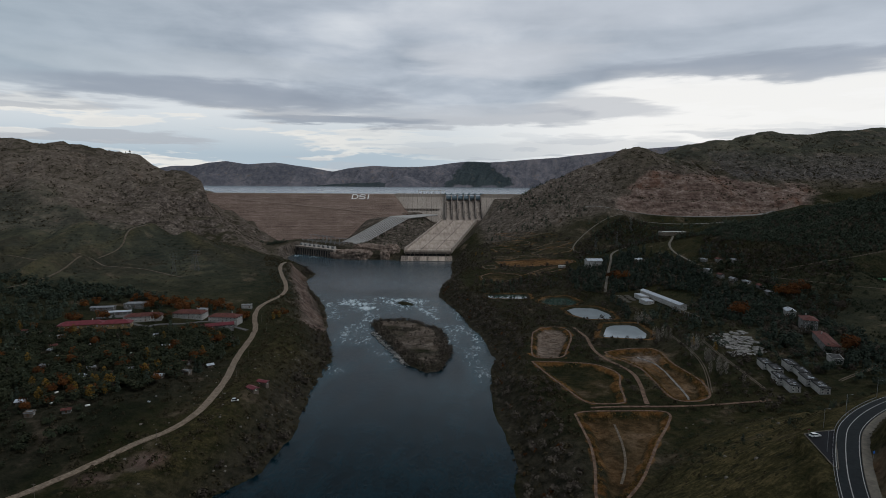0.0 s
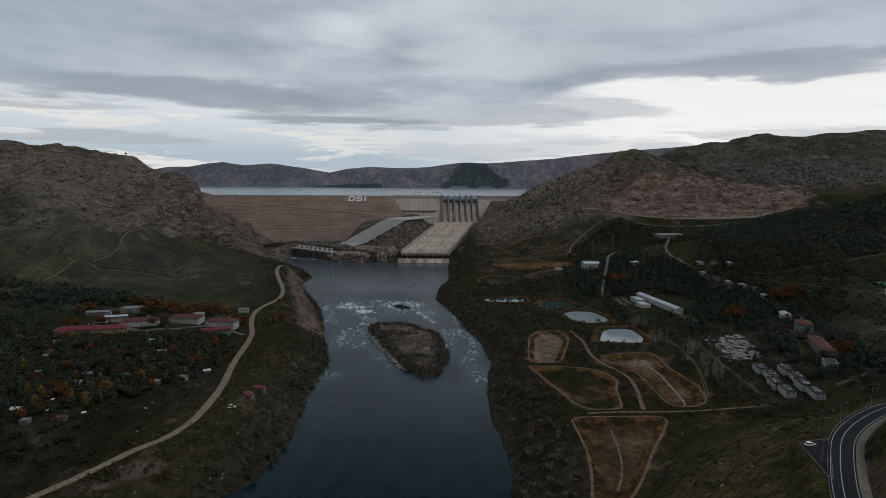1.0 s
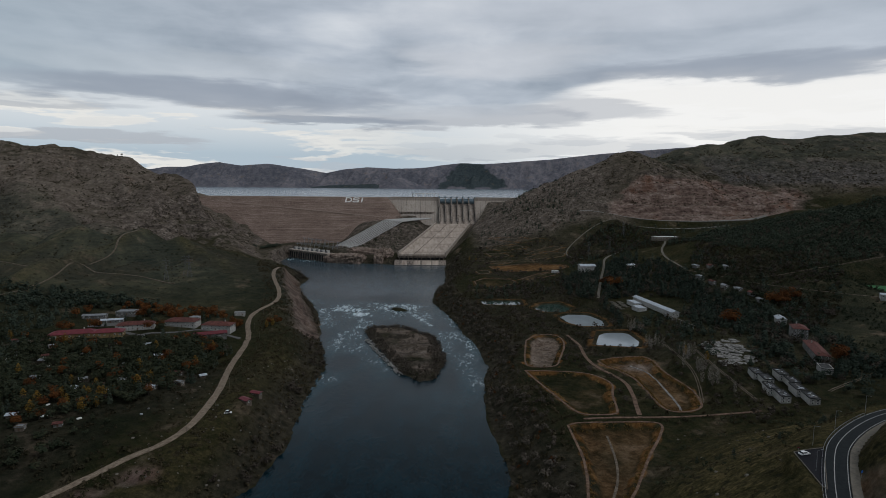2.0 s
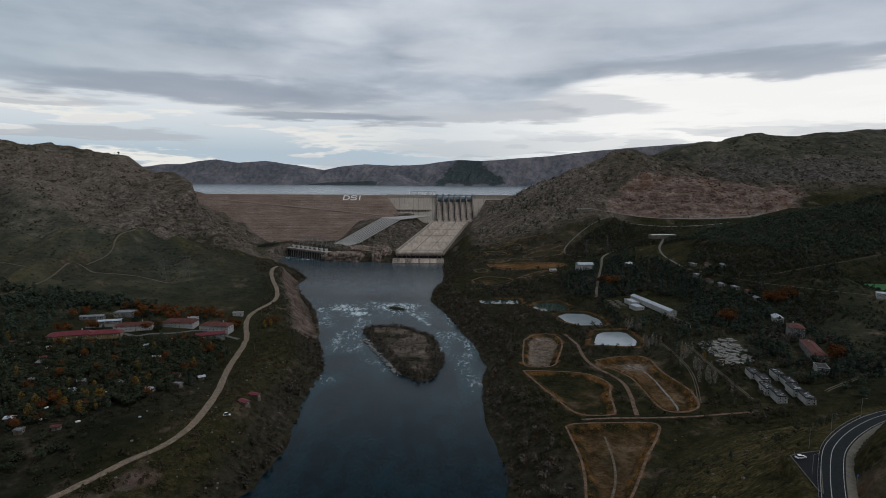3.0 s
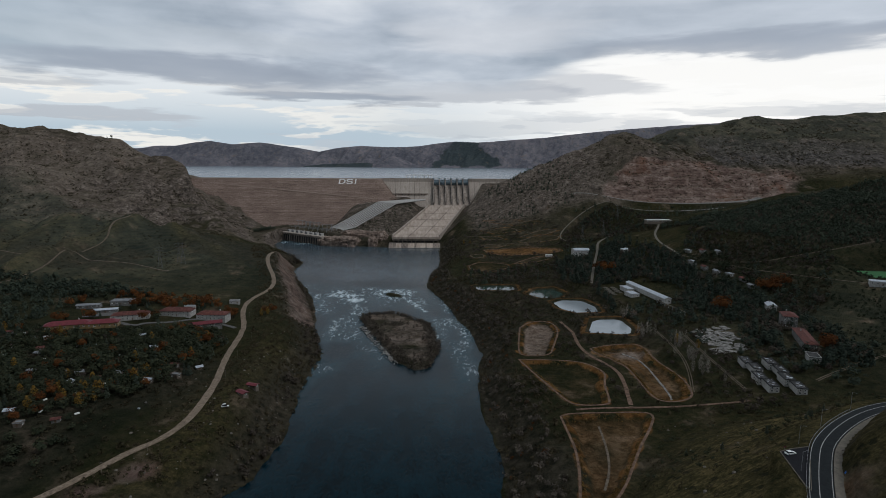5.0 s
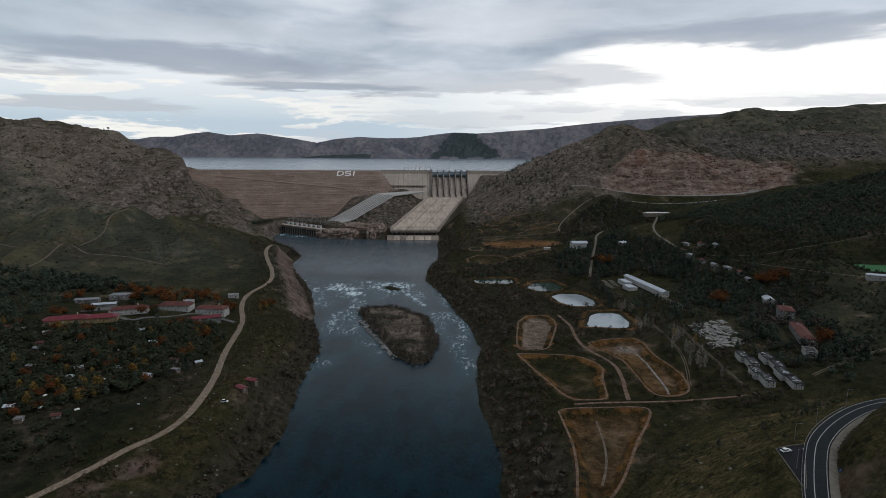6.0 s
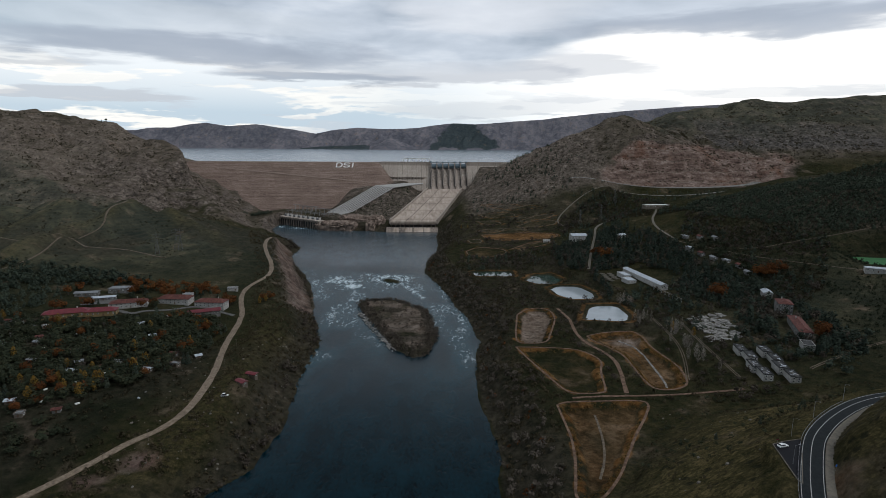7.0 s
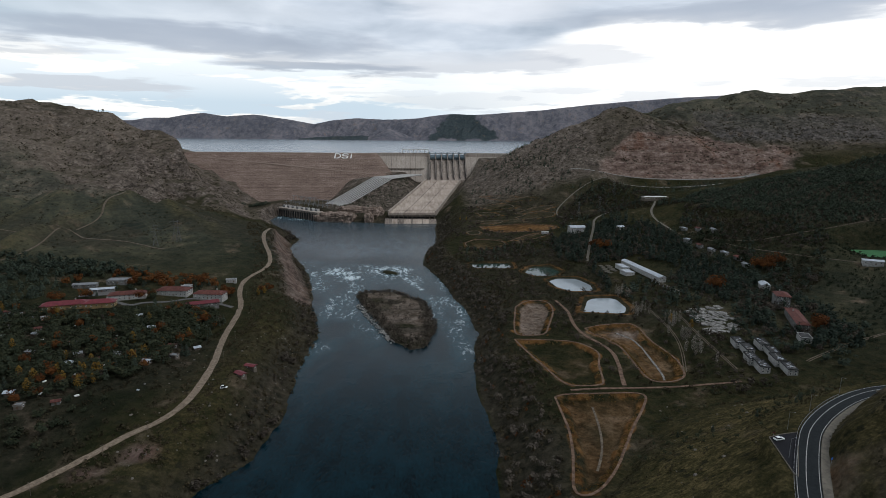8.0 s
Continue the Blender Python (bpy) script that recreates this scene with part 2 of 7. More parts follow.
    tone = mix(edge(silt, 0.8), tone, mix(m("MULTIPLY", mound, 0.7), pale, (0.060, 0.046, 0.032, 1)))
    relief = m("ADD", m("ADD", m("MULTIPLY", fine, 1.6), m("MULTIPLY", m("MULTIPLY", crisp, m("MAXIMUM", rock, pit)), 3.5)), m("ADD", m("MULTIPLY", grit, 0.6), m("MULTIPLY", m("MULTIPLY", crack, rock), 1.8)))
    bump = n("ShaderNodeBump", inp={"Strength": 0.9, "Distance": 3.0, "Height": relief}).outputs[0]
    s = n("ShaderNodeBsdfPrincipled", inp={"Base Color": tone, "Roughness": 1.0, "Specular IOR Level": 0.03, "Normal": bump})
    n("ShaderNodeOutputMaterial", inp={0: s.outputs[0]})
    return mat


def water_material(name, deep, ripple, scale, rough=0.08, stretch=(1, 1, 1), foam=False, spec=0.5):
    mat = bpy.data.materials.new(name)
    mat.use_nodes = True
    n, m, mix, ramp = nodes_of(mat.node_tree)
    place = n("ShaderNodeTexCoord").outputs["Object"]
    wavy = n("ShaderNodeMapping", inp={0: place, 3: stretch}).outputs[0]
    a = n("ShaderNodeTexNoise", inp={"Vector": wavy, "Scale": scale, "Detail": 5.0, "Roughness": 0.65, "Distortion": 0.6}).outputs[0]
    b = n("ShaderNodeTexNoise", inp={"Vector": wavy, "Scale": scale * 0.12, "Detail": 3.0}).outputs[0]
    # base colour follows the ripples; on the river it paints their light and dark
    lo, hi = (0.5, 1.7) if foam else (0.92, 1.08)
    wave_tone = ramp(m("ADD", m("MULTIPLY", a, 0.5), m("MULTIPLY", b, 0.5)), (0.38, tuple(c * lo for c in deep)), (0.62, tuple(c * hi for c in deep)))
    high = m("ADD", a, m("MULTIPLY", b, 1.5))
    strength, gloss, tone = 1.0, rough, wave_tone
    if foam:
        white = n("ShaderNodeAttribute", attribute_name="foam").outputs["Fac"]
        chop = n("ShaderNodeAttribute", attribute_name="chop").outputs["Fac"]
        speck = n("ShaderNodeTexNoise", inp={"Vector": wavy, "Scale": 0.8, "Detail": 8.0, "Roughness": 0.75, "Distortion": 2.0}).outputs[0]
        patch = n("ShaderNodeTexNoise", inp={"Vector": wavy, "Scale": 0.13, "Detail": 4.0, "Roughness": 0.6, "Distortion": 1.5}).outputs[0]
        broken = m("ADD", m("SUBTRACT", speck, 0.5), m("MULTIPLY", m("SUBTRACT", patch, 0.5), 1.2))
        spots = m("MULTIPLY", m("SUBTRACT", m("ADD", m("MULTIPLY", white, 0.8), broken), 0.265), 4.0, clamp=True)
        spots = m("MULTIPLY", spots, m("MULTIPLY", m("SUBTRACT", white, 0.10), 8.0, clamp=True))
        # upstream pool: paler base colour stands for its sky reflection
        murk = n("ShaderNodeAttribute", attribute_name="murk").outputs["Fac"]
        tone = mix(m("MULTIPLY", murk, m("ADD", 0.25, m("MULTIPLY", b, 0.9))), wave_tone, (0.075, 0.105, 0.125, 1))
        tone = mix(m("MULTIPLY", white, 0.55), tone, (0.07, 0.21, 0.26, 1))
        tone = mix(spots, tone, (0.62, 0.70, 0.73, 1))
        gloss = m("ADD", rough, m("MULTIPLY", spots, 0.6))
        strength = m("ADD", 0.14, m("MULTIPLY", chop, 0.86))
    bump = n("ShaderNodeBump", inp={"Strength": strength, "Distance": ripple, "Height": high}).outputs[0]
    # the river's mirrored sky is tinted teal in place of bluer water
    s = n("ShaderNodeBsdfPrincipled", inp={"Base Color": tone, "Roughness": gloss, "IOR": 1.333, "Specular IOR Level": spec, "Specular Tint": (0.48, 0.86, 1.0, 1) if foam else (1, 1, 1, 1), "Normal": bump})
    n("ShaderNodeOutputMaterial", inp={0: s.outputs[0]})
    return mat


def leaf_material(name, tones, see_through=0.15):
    mat = bpy.data.materials.new(name)
    mat.use_nodes = True
    n, m, mix, ramp = nodes_of(mat.node_tree)
    isle = n("ShaderNodeNewGeometry").outputs["Random Per Island"]
    pick = n("ShaderNodeObjectInfo").outputs["Random"]
    place = n("ShaderNodeTexCoord").outputs["Object"]
    clump = n("ShaderNodeTexNoise", inp={"Vector": place, "Scale": 0.06, "Detail": 3.0}).outputs[0]
    f = m("ADD", m("MULTIPLY", isle, 0.35), m("ADD", m("MULTIPLY", pick, 0.3), m("MULTIPLY", clump, 0.45)))
    tone = ramp(f, *[(0.2 + 0.6 * k / (len(tones) - 1), c) for k, c in enumerate(tones)])
    a = n("ShaderNodeBsdfPrincipled", inp={"Base Color": tone, "Roughness": 0.9, "Specular IOR Level": 0.04})
    b = n("ShaderNodeBsdfTranslucent", inp={0: tone})
    n("ShaderNodeOutputMaterial", inp={0: n("ShaderNodeMixShader", inp={0: see_through, 1: a.outputs[0], 2: b.outputs[0]}).outputs[0]})
    return mat


def rockfill_material():
    mat = bpy.data.materials.new("rockfill")
    mat.use_nodes = True
    n, m, mix, ramp = nodes_of(mat.node_tree)
    place = n("ShaderNodeTexCoord").outputs["Object"]
    cell = n("ShaderNodeTexVoronoi", inp={"Vector": place, "Scale": 0.42})
    lay = n("ShaderNodeTexNoise", inp={"Vector": n("ShaderNodeMapping", inp={0: place, 3: (0.12, 0.3, 1.0)}).outputs[0], "Scale": 0.35, "Detail": 5.0, "Roughness": 0.7}).outputs[0]
    wide = n("ShaderNodeTexNoise", inp={"Vector": place, "Scale": 0.016, "Detail": 4.0}).outputs[0]
    grit = n("ShaderNodeTexNoise", inp={"Vector": place, "Scale": 0.28, "Detail": 6.0, "Roughness": 0.8}).outputs[0]
    rows = n("ShaderNodeTexNoise", inp={"Vector": n("ShaderNodeMapping", inp={0: place, 3: (0.01, 0.03, 0.5)}).outputs[0], "Scale": 0.9, "Detail": 3.0}).outputs[0]   # tipped layers
    f = m("ADD", m("MULTIPLY", grit, 0.5), m("ADD", m("MULTIPLY", lay, 0.2), m("ADD", m("MULTIPLY", wide, 0.12), m("MULTIPLY", rows, 0.18))))
    tone = ramp(f, (0.38, (0.084, 0.058, 0.046)), (0.5, (0.212, 0.150, 0.120)), (0.62, (0.40, 0.308, 0.262)))
    bump = n("ShaderNodeBump", inp={"Strength": 0.9, "Distance": 2.0, "Height": m("ADD", cell.outputs[0], grit)}).outputs[0]
    s = n("ShaderNodeBsdfPrincipled", inp={"Base Color": tone, "Roughness": 0.95, "Specular IOR Level": 0.1, "Normal": bump})
    n("ShaderNodeOutputMaterial", inp={0: s.outputs[0]})
    return mat


def streaked_concrete(name, light, dark, size=(0.5, 0.5, 0.03)):
    """Concrete with water stains that run down it."""
    mat = bpy.data.materials.new(name)
    mat.use_nodes = True
    n, m, mix, ramp = nodes_of(mat.node_tree)
    place = n("ShaderNodeTexCoord").outputs["Object"]
    run = n("ShaderNodeTexNoise", inp={"Vector": n("ShaderNodeMapping", inp={0: place, 3: size}).outputs[0], "Scale": 0.7, "Detail": 5.0, "Roughness": 0.7}).outputs[0]
    wide = n("ShaderNodeTexNoise", inp={"Vector": place, "Scale": 0.03, "Detail": 5.0}).outputs[0]
    grit = n("ShaderNodeTexNoise", inp={"Vector": place, "Scale": 1.2, "Detail": 5.0}).outputs[0]
    f = m("ADD", m("MULTIPLY", run, 0.6), m("ADD", m("MULTIPLY", wide, 0.25), m("MULTIPLY", grit, 0.15)))
    tone = ramp(f, (0.36, dark), (0.5, tuple(0.4 * a + 0.6 * b for a, b in zip(dark, light))), (0.62, light))
    s = n("ShaderNodeBsdfPrincipled", inp={"Base Color": tone, "Roughness": 0.9, "Specular IOR Level": 0.2})
    n("ShaderNodeOutputMaterial", inp={0: s.outputs[0]})
    return mat


GROUND = ground_material()
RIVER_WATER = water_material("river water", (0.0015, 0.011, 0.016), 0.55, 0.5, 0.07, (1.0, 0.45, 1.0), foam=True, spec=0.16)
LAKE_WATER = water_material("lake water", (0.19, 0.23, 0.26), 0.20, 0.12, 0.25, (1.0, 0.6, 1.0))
# pale base colour paints the sky's reflection on the two bright ponds
SKY_POND_WATER = water_material("pond water with painted sky sheen", (0.27, 0.31, 0.33), 0.004, 0.5, 0.05)
POND_WATER = water_material("pond water", (0.03, 0.055, 0.045), 0.004, 0.5, 0.03)
ROCKFILL = rockfill_material()
CONCRETE = streaked_concrete("weathered concrete", (0.50, 0.43, 0.37), (0.23, 0.19, 0.155))
STAINED = streaked_concrete("stained spillway concrete", (0.34, 0.28, 0.235), (0.030, 0.024, 0.021), (0.35, 0.35, 0.02))
PIER_CONCRETE = streaked_concrete("brown pier concrete", (0.34, 0.29, 0.25), (0.07, 0.057, 0.049), (0.35, 0.35, 0.02))
OGEE_CONCRETE = streaked_concrete("water-stained overflow concrete", (0.48, 0.40, 0.34), (0.12, 0.094, 0.078), (0.35, 0.35, 0.02))
CHUTE = streaked_concrete("chute concrete", (0.54, 0.445, 0.37), (0.25, 0.195, 0.155), (0.2, 0.03, 0.1))
# near-black for block joints, and for shade painted in recesses and openings
DARK = material("near-black joints and painted shade", [(0.012, 0.012, 0.013), (0.03, 0.03, 0.032)], 0.3)
DULL_STEEL = material("dull lattice steel", [(0.055, 0.058, 0.06), (0.095, 0.098, 0.10)], 0.8, 0.6)
GATE_STEEL = material("blue grey gate paint", [(0.10, 0.15, 0.18), (0.20, 0.26, 0.29)], 0.3, 0.55)
STEEL = material("galvanised steel", [(0.25, 0.26, 0.27), (0.40, 0.41, 0.42)], 0.8, 0.5, 0.6)
PIPE = material("pale penstock paint", [(0.30, 0.29, 0.275), (0.46, 0.445, 0.42)], 0.25, 0.7, bump=0.05)
WHITE = material("white paint", [(0.70, 0.69, 0.66), (0.82, 0.81, 0.78)], 0.6, 0.7)
DIRT = material("packed dirt", [(0.115, 0.083, 0.057), (0.185, 0.138, 0.096), (0.26, 0.20, 0.145)], 0.5, 0.95, bump=0.1)
HAUL = material("pale haul track", [(0.19, 0.135, 0.105), (0.30, 0.225, 0.18)], 0.4, 0.95)
RIM = material("pinkish beaten earth", [(0.070, 0.040, 0.024), (0.135, 0.080, 0.050), (0.21, 0.135, 0.09)], 0.3, 0.95, bump=0.1)
YARD = material("worn grey paving", [(0.075, 0.072, 0.068), (0.125, 0.12, 0.112)], 0.5, 0.9)
TRACK = material("earth track", [(0.065, 0.048, 0.032), (0.115, 0.088, 0.060), (0.17, 0.135, 0.098)], 0.5, 0.95, bump=0.1)
ASPHALT = material("asphalt", [(0.0085, 0.0115, 0.013), (0.016, 0.0195, 0.021)], 0.7, 0.85, spec=0.2)
FRESH = material("fresh asphalt", [(0.014, 0.014, 0.017), (0.018, 0.018, 0.021)], 0.7, 0.85, spec=0.12)
LINE = material("road paint", [(0.20, 0.20, 0.19), (0.42, 0.42, 0.40)], 0.8, 0.7)
GUTTER = material("pale gutter concrete", [(0.092, 0.080, 0.062), (0.158, 0.138, 0.108)], 0.5, 0.9)
RED_ROOF = material("red roof tiles", [(0.058, 0.017, 0.013), (0.105, 0.029, 0.021), (0.155, 0.054, 0.038)], 0.5, 0.85, bump=0.08, per_object=0.3)
CRIMSON = material("crimson roof sheet", [(0.105, 0.013, 0.019), (0.165, 0.024, 0.031)], 0.4, 0.6, per_object=0.2)
GRIMY = material("grimy plaster", [(0.08, 0.078, 0.072), (0.15, 0.146, 0.136), (0.25, 0.24, 0.23)], 0.35, 0.9, stains=0.7)
PLASTER = material("pale plaster", [(0.30, 0.29, 0.27), (0.47, 0.455, 0.43)], 0.5, 0.9, stains=0.5)
YELLOW = material("ochre plaster", [(0.20, 0.135, 0.058), (0.28, 0.195, 0.09)], 0.5, 0.9, stains=0.5)
GREY_ROOF = material("grey roof sheet", [(0.13, 0.135, 0.14), (0.25, 0.26, 0.27)], 0.4, 0.6, stains=0.5)
PALE_ROOF = material("pale roof sheet", [(0.34, 0.37, 0.41), (0.52, 0.56, 0.60)], 0.4, 0.5)
PATCHY = material("patched flat roof", [(0.012, 0.012, 0.012), (0.03, 0.03, 0.03), (0.085, 0.085, 0.08)], 0.22, 0.85, stains=0.6)
GLASS = material("dark window glass", [(0.015, 0.02, 0.025), (0.035, 0.042, 0.05)], 0.5, 0.15)
DOOR = material("brown door", [(0.08, 0.045, 0.025), (0.12, 0.07, 0.04)], 1.0, 0.6)
CAR_WHITE = material("white car paint", [(0.75, 0.75, 0.75), (0.8, 0.8, 0.8)], 1.0, 0.3, coat=0.6)
CAR_GREY = material("grey car paint", [(0.22, 0.23, 0.25), (0.26, 0.27, 0.29)], 1.0, 0.3, coat=0.6)
TYRE = material("tyre rubber", [(0.015, 0.015, 0.015), (0.03, 0.03, 0.03)], 2.0, 0.9)
BLUE_SIGN = material("blue sign", [(0.02, 0.13, 0.50), (0.03, 0.17, 0.58)], 1.0, 0.5)
TURF = material("green turf", [(0.02, 0.10, 0.03), (0.035, 0.15, 0.045)], 0.1, 0.9)
RUBBLE = material("pale rubble", [(0.08, 0.075, 0.068), (0.18, 0.17, 0.155), (0.34, 0.325, 0.30)], 0.35, 0.95, bump=0.3)
BOULDER = material("pale boulder", [(0.10, 0.088, 0.072), (0.19, 0.168, 0.14)], 0.6, 0.95, bump=0.2, per_object=0.3)
CRAG = material("red brown crag", [(0.080, 0.058, 0.046), (0.19, 0.138, 0.108), (0.33, 0.250, 0.20)], 0.16, 0.95, bump=0.8)
BARK = material("bark", [(0.05, 0.038, 0.028), (0.10, 0.08, 0.06)], 2.0, 0.95)
WOOD = material("weathered timber", [(0.10, 0.08, 0.06), (0.18, 0.15, 0.12)], 1.0, 0.9)
PINE = leaf_material("pine needles", [(0.030, 0.041, 0.033), (0.046, 0.060, 0.045), (0.070, 0.083, 0.057)])
LEAF = leaf_material("dull green leaves", [(0.022, 0.029, 0.019), (0.034, 0.042, 0.026), (0.058, 0.061, 0.034)])
RUST = leaf_material("rust leaves", [(0.060, 0.025, 0.012), (0.105, 0.041, 0.015), (0.165, 0.068, 0.022)])
GOLD = leaf_material("yellow leaves", [(0.10, 0.060, 0.017), (0.165, 0.098, 0.022), (0.24, 0.150, 0.036)])
TWIG = leaf_material("bare twigs", [(0.034, 0.028, 0.022), (0.060, 0.049, 0.039), (0.105, 0.088, 0.071)], 0.05)
SILVER = leaf_material("pale poplar twigs", [(0.12, 0.105, 0.09), (0.20, 0.175, 0.15), (0.29, 0.26, 0.23)], 0.05)
REED = leaf_material("dry reeds", [(0.085, 0.050, 0.018), (0.14, 0.085, 0.030), (0.21, 0.135, 0.052)], 0.1)
BRUSH = leaf_material("scrub", [(0.022, 0.021, 0.013), (0.040, 0.035, 0.021), (0.076, 0.061, 0.036)], 0.05)

# ---- lay of the land ----
LAKE = 152.0
RIVER = [(-150, -800), (-140, 100), (-131, 314), (-111, 350), (-102, 405), (-104, 457), (-107, 518), (-106, 595), (-132, 699), (-164, 843),
         (-218, 984), (-246, 1087), (-240, 1147), (-278, 1235), (-322, 1288), (-370, 1417), (-369, 1507), (-251, 1408), (-155, 1381),
         (-84, 1364), (45, 1356), (44, 1330), (35, 1115), (13, 1007), (12, 917), (40, 776), (57, 683), (65, 591), (52, 514), (48, 453),
         (57, 409), (53, 365), (52, 308), (40, 100), (30, -800)]
ISLAND = [(-86, 739), (-77, 755), (-31, 763), (15, 708), (24, 630), (22, 592), (9, 547), (-8, 541), (-29, 568), (-37, 594), (-60, 652)]


def smooth(a, b, v):
    t = np.clip((v - a) / (b - a), 0, 1)
    return t * t * (3 - 2 * t)


def smax(a, b, k):
    return 0.5 * (a + b + np.sqrt((a - b) ** 2 + k * k))


def smin(a, b, k):
    return -smax(-a, -b, k)


def lattice(i, j, seed):
    n = (i.astype(np.int64) * 374761393 + j.astype(np.int64) * 668265263 + seed * 974711) & 0xFFFFFFFF
    n = ((n ^ (n >> 13)) * 1274126177) & 0xFFFFFFFF
    return ((n ^ (n >> 16)) & 0xFFFF) / 32767.5 - 1.0


def grain(x, y, size, seed=0):
    """Smooth noise from -1 to 1 with bumps of that size."""
    u, v = x / size, y / size
    i, j = np.floor(u), np.floor(v)
    fu, fv = u - i, v - j
    fu, fv = fu * fu * (3 - 2 * fu), fv * fv * (3 - 2 * fv)
    a = lattice(i, j, seed) * (1 - fu) + lattice(i + 1, j, seed) * fu
    b = lattice(i, j + 1, seed) * (1 - fu) + lattice(i + 1, j + 1, seed) * fu
    return a * (1 - fv) + b * fv


def fbm(x, y, size, octaves, seed=0):
    total, amp = 0.0, 0.5
    for k in range(octaves):
        total = total + amp * grain(x + 31.7 * k, y - 17.3 * k, size, seed + k)
        size, amp = size / 2.03, amp * 0.5
    return total


def ridged(x, y, size, octaves, seed=0):
    total, amp = 0.0, 0.5
    for k in range(octaves):
        total = total + amp * (1 - 2 * np.abs(grain(x + 11.3 * k, y + 47.1 * k, size, seed + k)))
        size, amp = size / 2.1, amp * 0.5
    return total


def along(x, y, pts):
    """Distance to a line of points, and the share of the way along it (in points)."""
    best, where = np.full(np.shape(x), 1e9), np.zeros(np.shape(x))
    for k in range(len(pts) - 1):
        (ax, ay), (bx, by) = pts[k][:2], pts[k + 1][:2]
        dx, dy = bx - ax, by - ay
        t = np.clip(((x - ax) * dx + (y - ay) * dy) / (dx * dx + dy * dy), 0, 1)
        d = np.hypot(x - ax - t * dx, y - ay - t * dy)
        where = np.where(d < best, k + t, where)
        best = np.minimum(best, d)
    return best, where


def outside(x, y, pts):
    """Distance from a closed outline, negative inside."""
    d, _ = along(x, y, list(pts) + [pts[0]])
    inside = np.zeros(np.shape(x), bool)
    for (ax, ay), (bx, by) in zip(pts, list(pts[1:]) + [pts[0]]):
        if ay != by:
            inside ^= ((ay > y) != (by > y)) & (x < (bx - ax) * (y - ay) / (by - ay) + ax)
    return np.where(inside, -d, d)


def ridge(x, y, pts, slope, round_off=12.0):
    """A hill whose crest runs through the points (x, y, z)."""
    h = np.full(np.shape(x), -500.0)
    for (ax, ay, az), (bx, by, bz) in zip(pts, pts[1:]):
        dx, dy = bx - ax, by - ay
        t = np.clip(((x - ax) * dx + (y - ay) * dy) / (dx * dx + dy * dy), 0, 1)
        d = np.hypot(x - ax - t * dx, y - ay - t * dy)
        h = np.maximum(h, az + t * (bz - az) - slope * (np.sqrt(d * d + round_off ** 2) - round_off))
    return h


ROCKY = [(-4200, 1300, 420), (-1900, 1350, 360), (-1113, 1600, 294), (-997, 1600, 288), (-859, 1600, 265), (-803, 1600, 236), (-780, 1597, 212), (-734, 1585, 217),
         (-693, 1570, 214), (-645, 1550, 194), (-622, 1540, 176), (-560, 1500, 108), (-480, 1465, 42), (-430, 1440, 4)]
GREEN = [(-1500, 900, 150), (-900, 990, 100), (-700, 960, 84), (-532, 960, 90), (-440, 1010, 66), (-380, 1070, 42), (-340, 1120, 20)]
PINES = [(470, 1010, 78), (569, 1000, 114), (651, 985, 143), (752, 970, 172), (842, 960, 194), (1200, 900, 250), (2000, 700, 330)]
PEAK = [(285, 1640, 150), (318, 1612, 176), (352, 1600, 200), (440, 1590, 238), (505, 1590, 264), (552, 1585, 284), (570, 1580, 290), (600, 1590, 283), (660, 1650, 268)]
MAIN = [(560, 1830, 240), (680, 1750, 286), (715, 1750, 288), (750, 1750, 297), (801, 1750, 315), (872, 1750, 322), (924, 1750, 330), (977, 1750, 339), (1011, 1750, 351), (1041, 1750, 355),
        (1101, 1750, 350), (1147, 1750, 346), (1190, 1750, 356), (1225, 1750, 362), (1334, 1750, 365), (1455, 1750, 370), (2000, 1650, 420), (4200, 1500, 480)]
BUTTRESS = [[(872, 1750, 318), (842, 1670, 290), (850, 1590, 252), (872, 1500, 214)], [(1041, 1750, 350), (1060, 1650, 304), (1075, 1540, 244)], [(1225, 1750, 358), (1240, 1640, 312), (1215, 1520, 250)],
            [(570, 1580, 288), (590, 1510, 256), (640, 1450, 226)], [(801, 1750, 312), (740, 1660, 276), (700, 1560, 246)], [(440, 1590, 236), (452, 1500, 196), (430, 1430, 160)], [(1455, 1750, 366), (1430, 1600, 300)]]
FAR = [(-4200, 330), (-2392, 315), (-2274, 335), (-2087, 341), (-1945, 366), (-1804, 381), (-1618, 355), (-1382, 372), (-1147, 341), (-1005, 319), (-882, 297), (-718, 331), (-526, 352), (-285, 340),
       (-19, 352), (150, 376), (296, 394), (491, 388), (613, 394), (785, 410), (1079, 432), (1275, 458), (1571, 490), (1917, 522), (2265, 550), (2715, 579), (4200, 600)]
SPURS = [[(-880, 1605, 240), (-1080, 1850, 215), (-1300, 2200, 260)], [(345, 1690, 170), (372, 1830, 174), (530, 2200, 220)],
         [(-335, 4690, 205), (-231, 4680, 258), (-120, 4690, 222), (0, 4700, 176)], [(-1010, 4640, 172), (-800, 4650, 190), (-450, 4660, 208), (-400, 4660, 196)]]
KNOLL = [[(-500, 1010, 102), (-484, 893, 101), (-511, 855, 90), (-520, 770, 76), (-540, 700, 58)], [(-575, 950, 108), (-625, 885, 96), (-660, 800, 80)], [(-430, 985, 90), (-345, 934, 70), (-285, 850, 52)],
         [(-700, 960, 104), (-760, 870, 92), (-800, 780, 76)]]
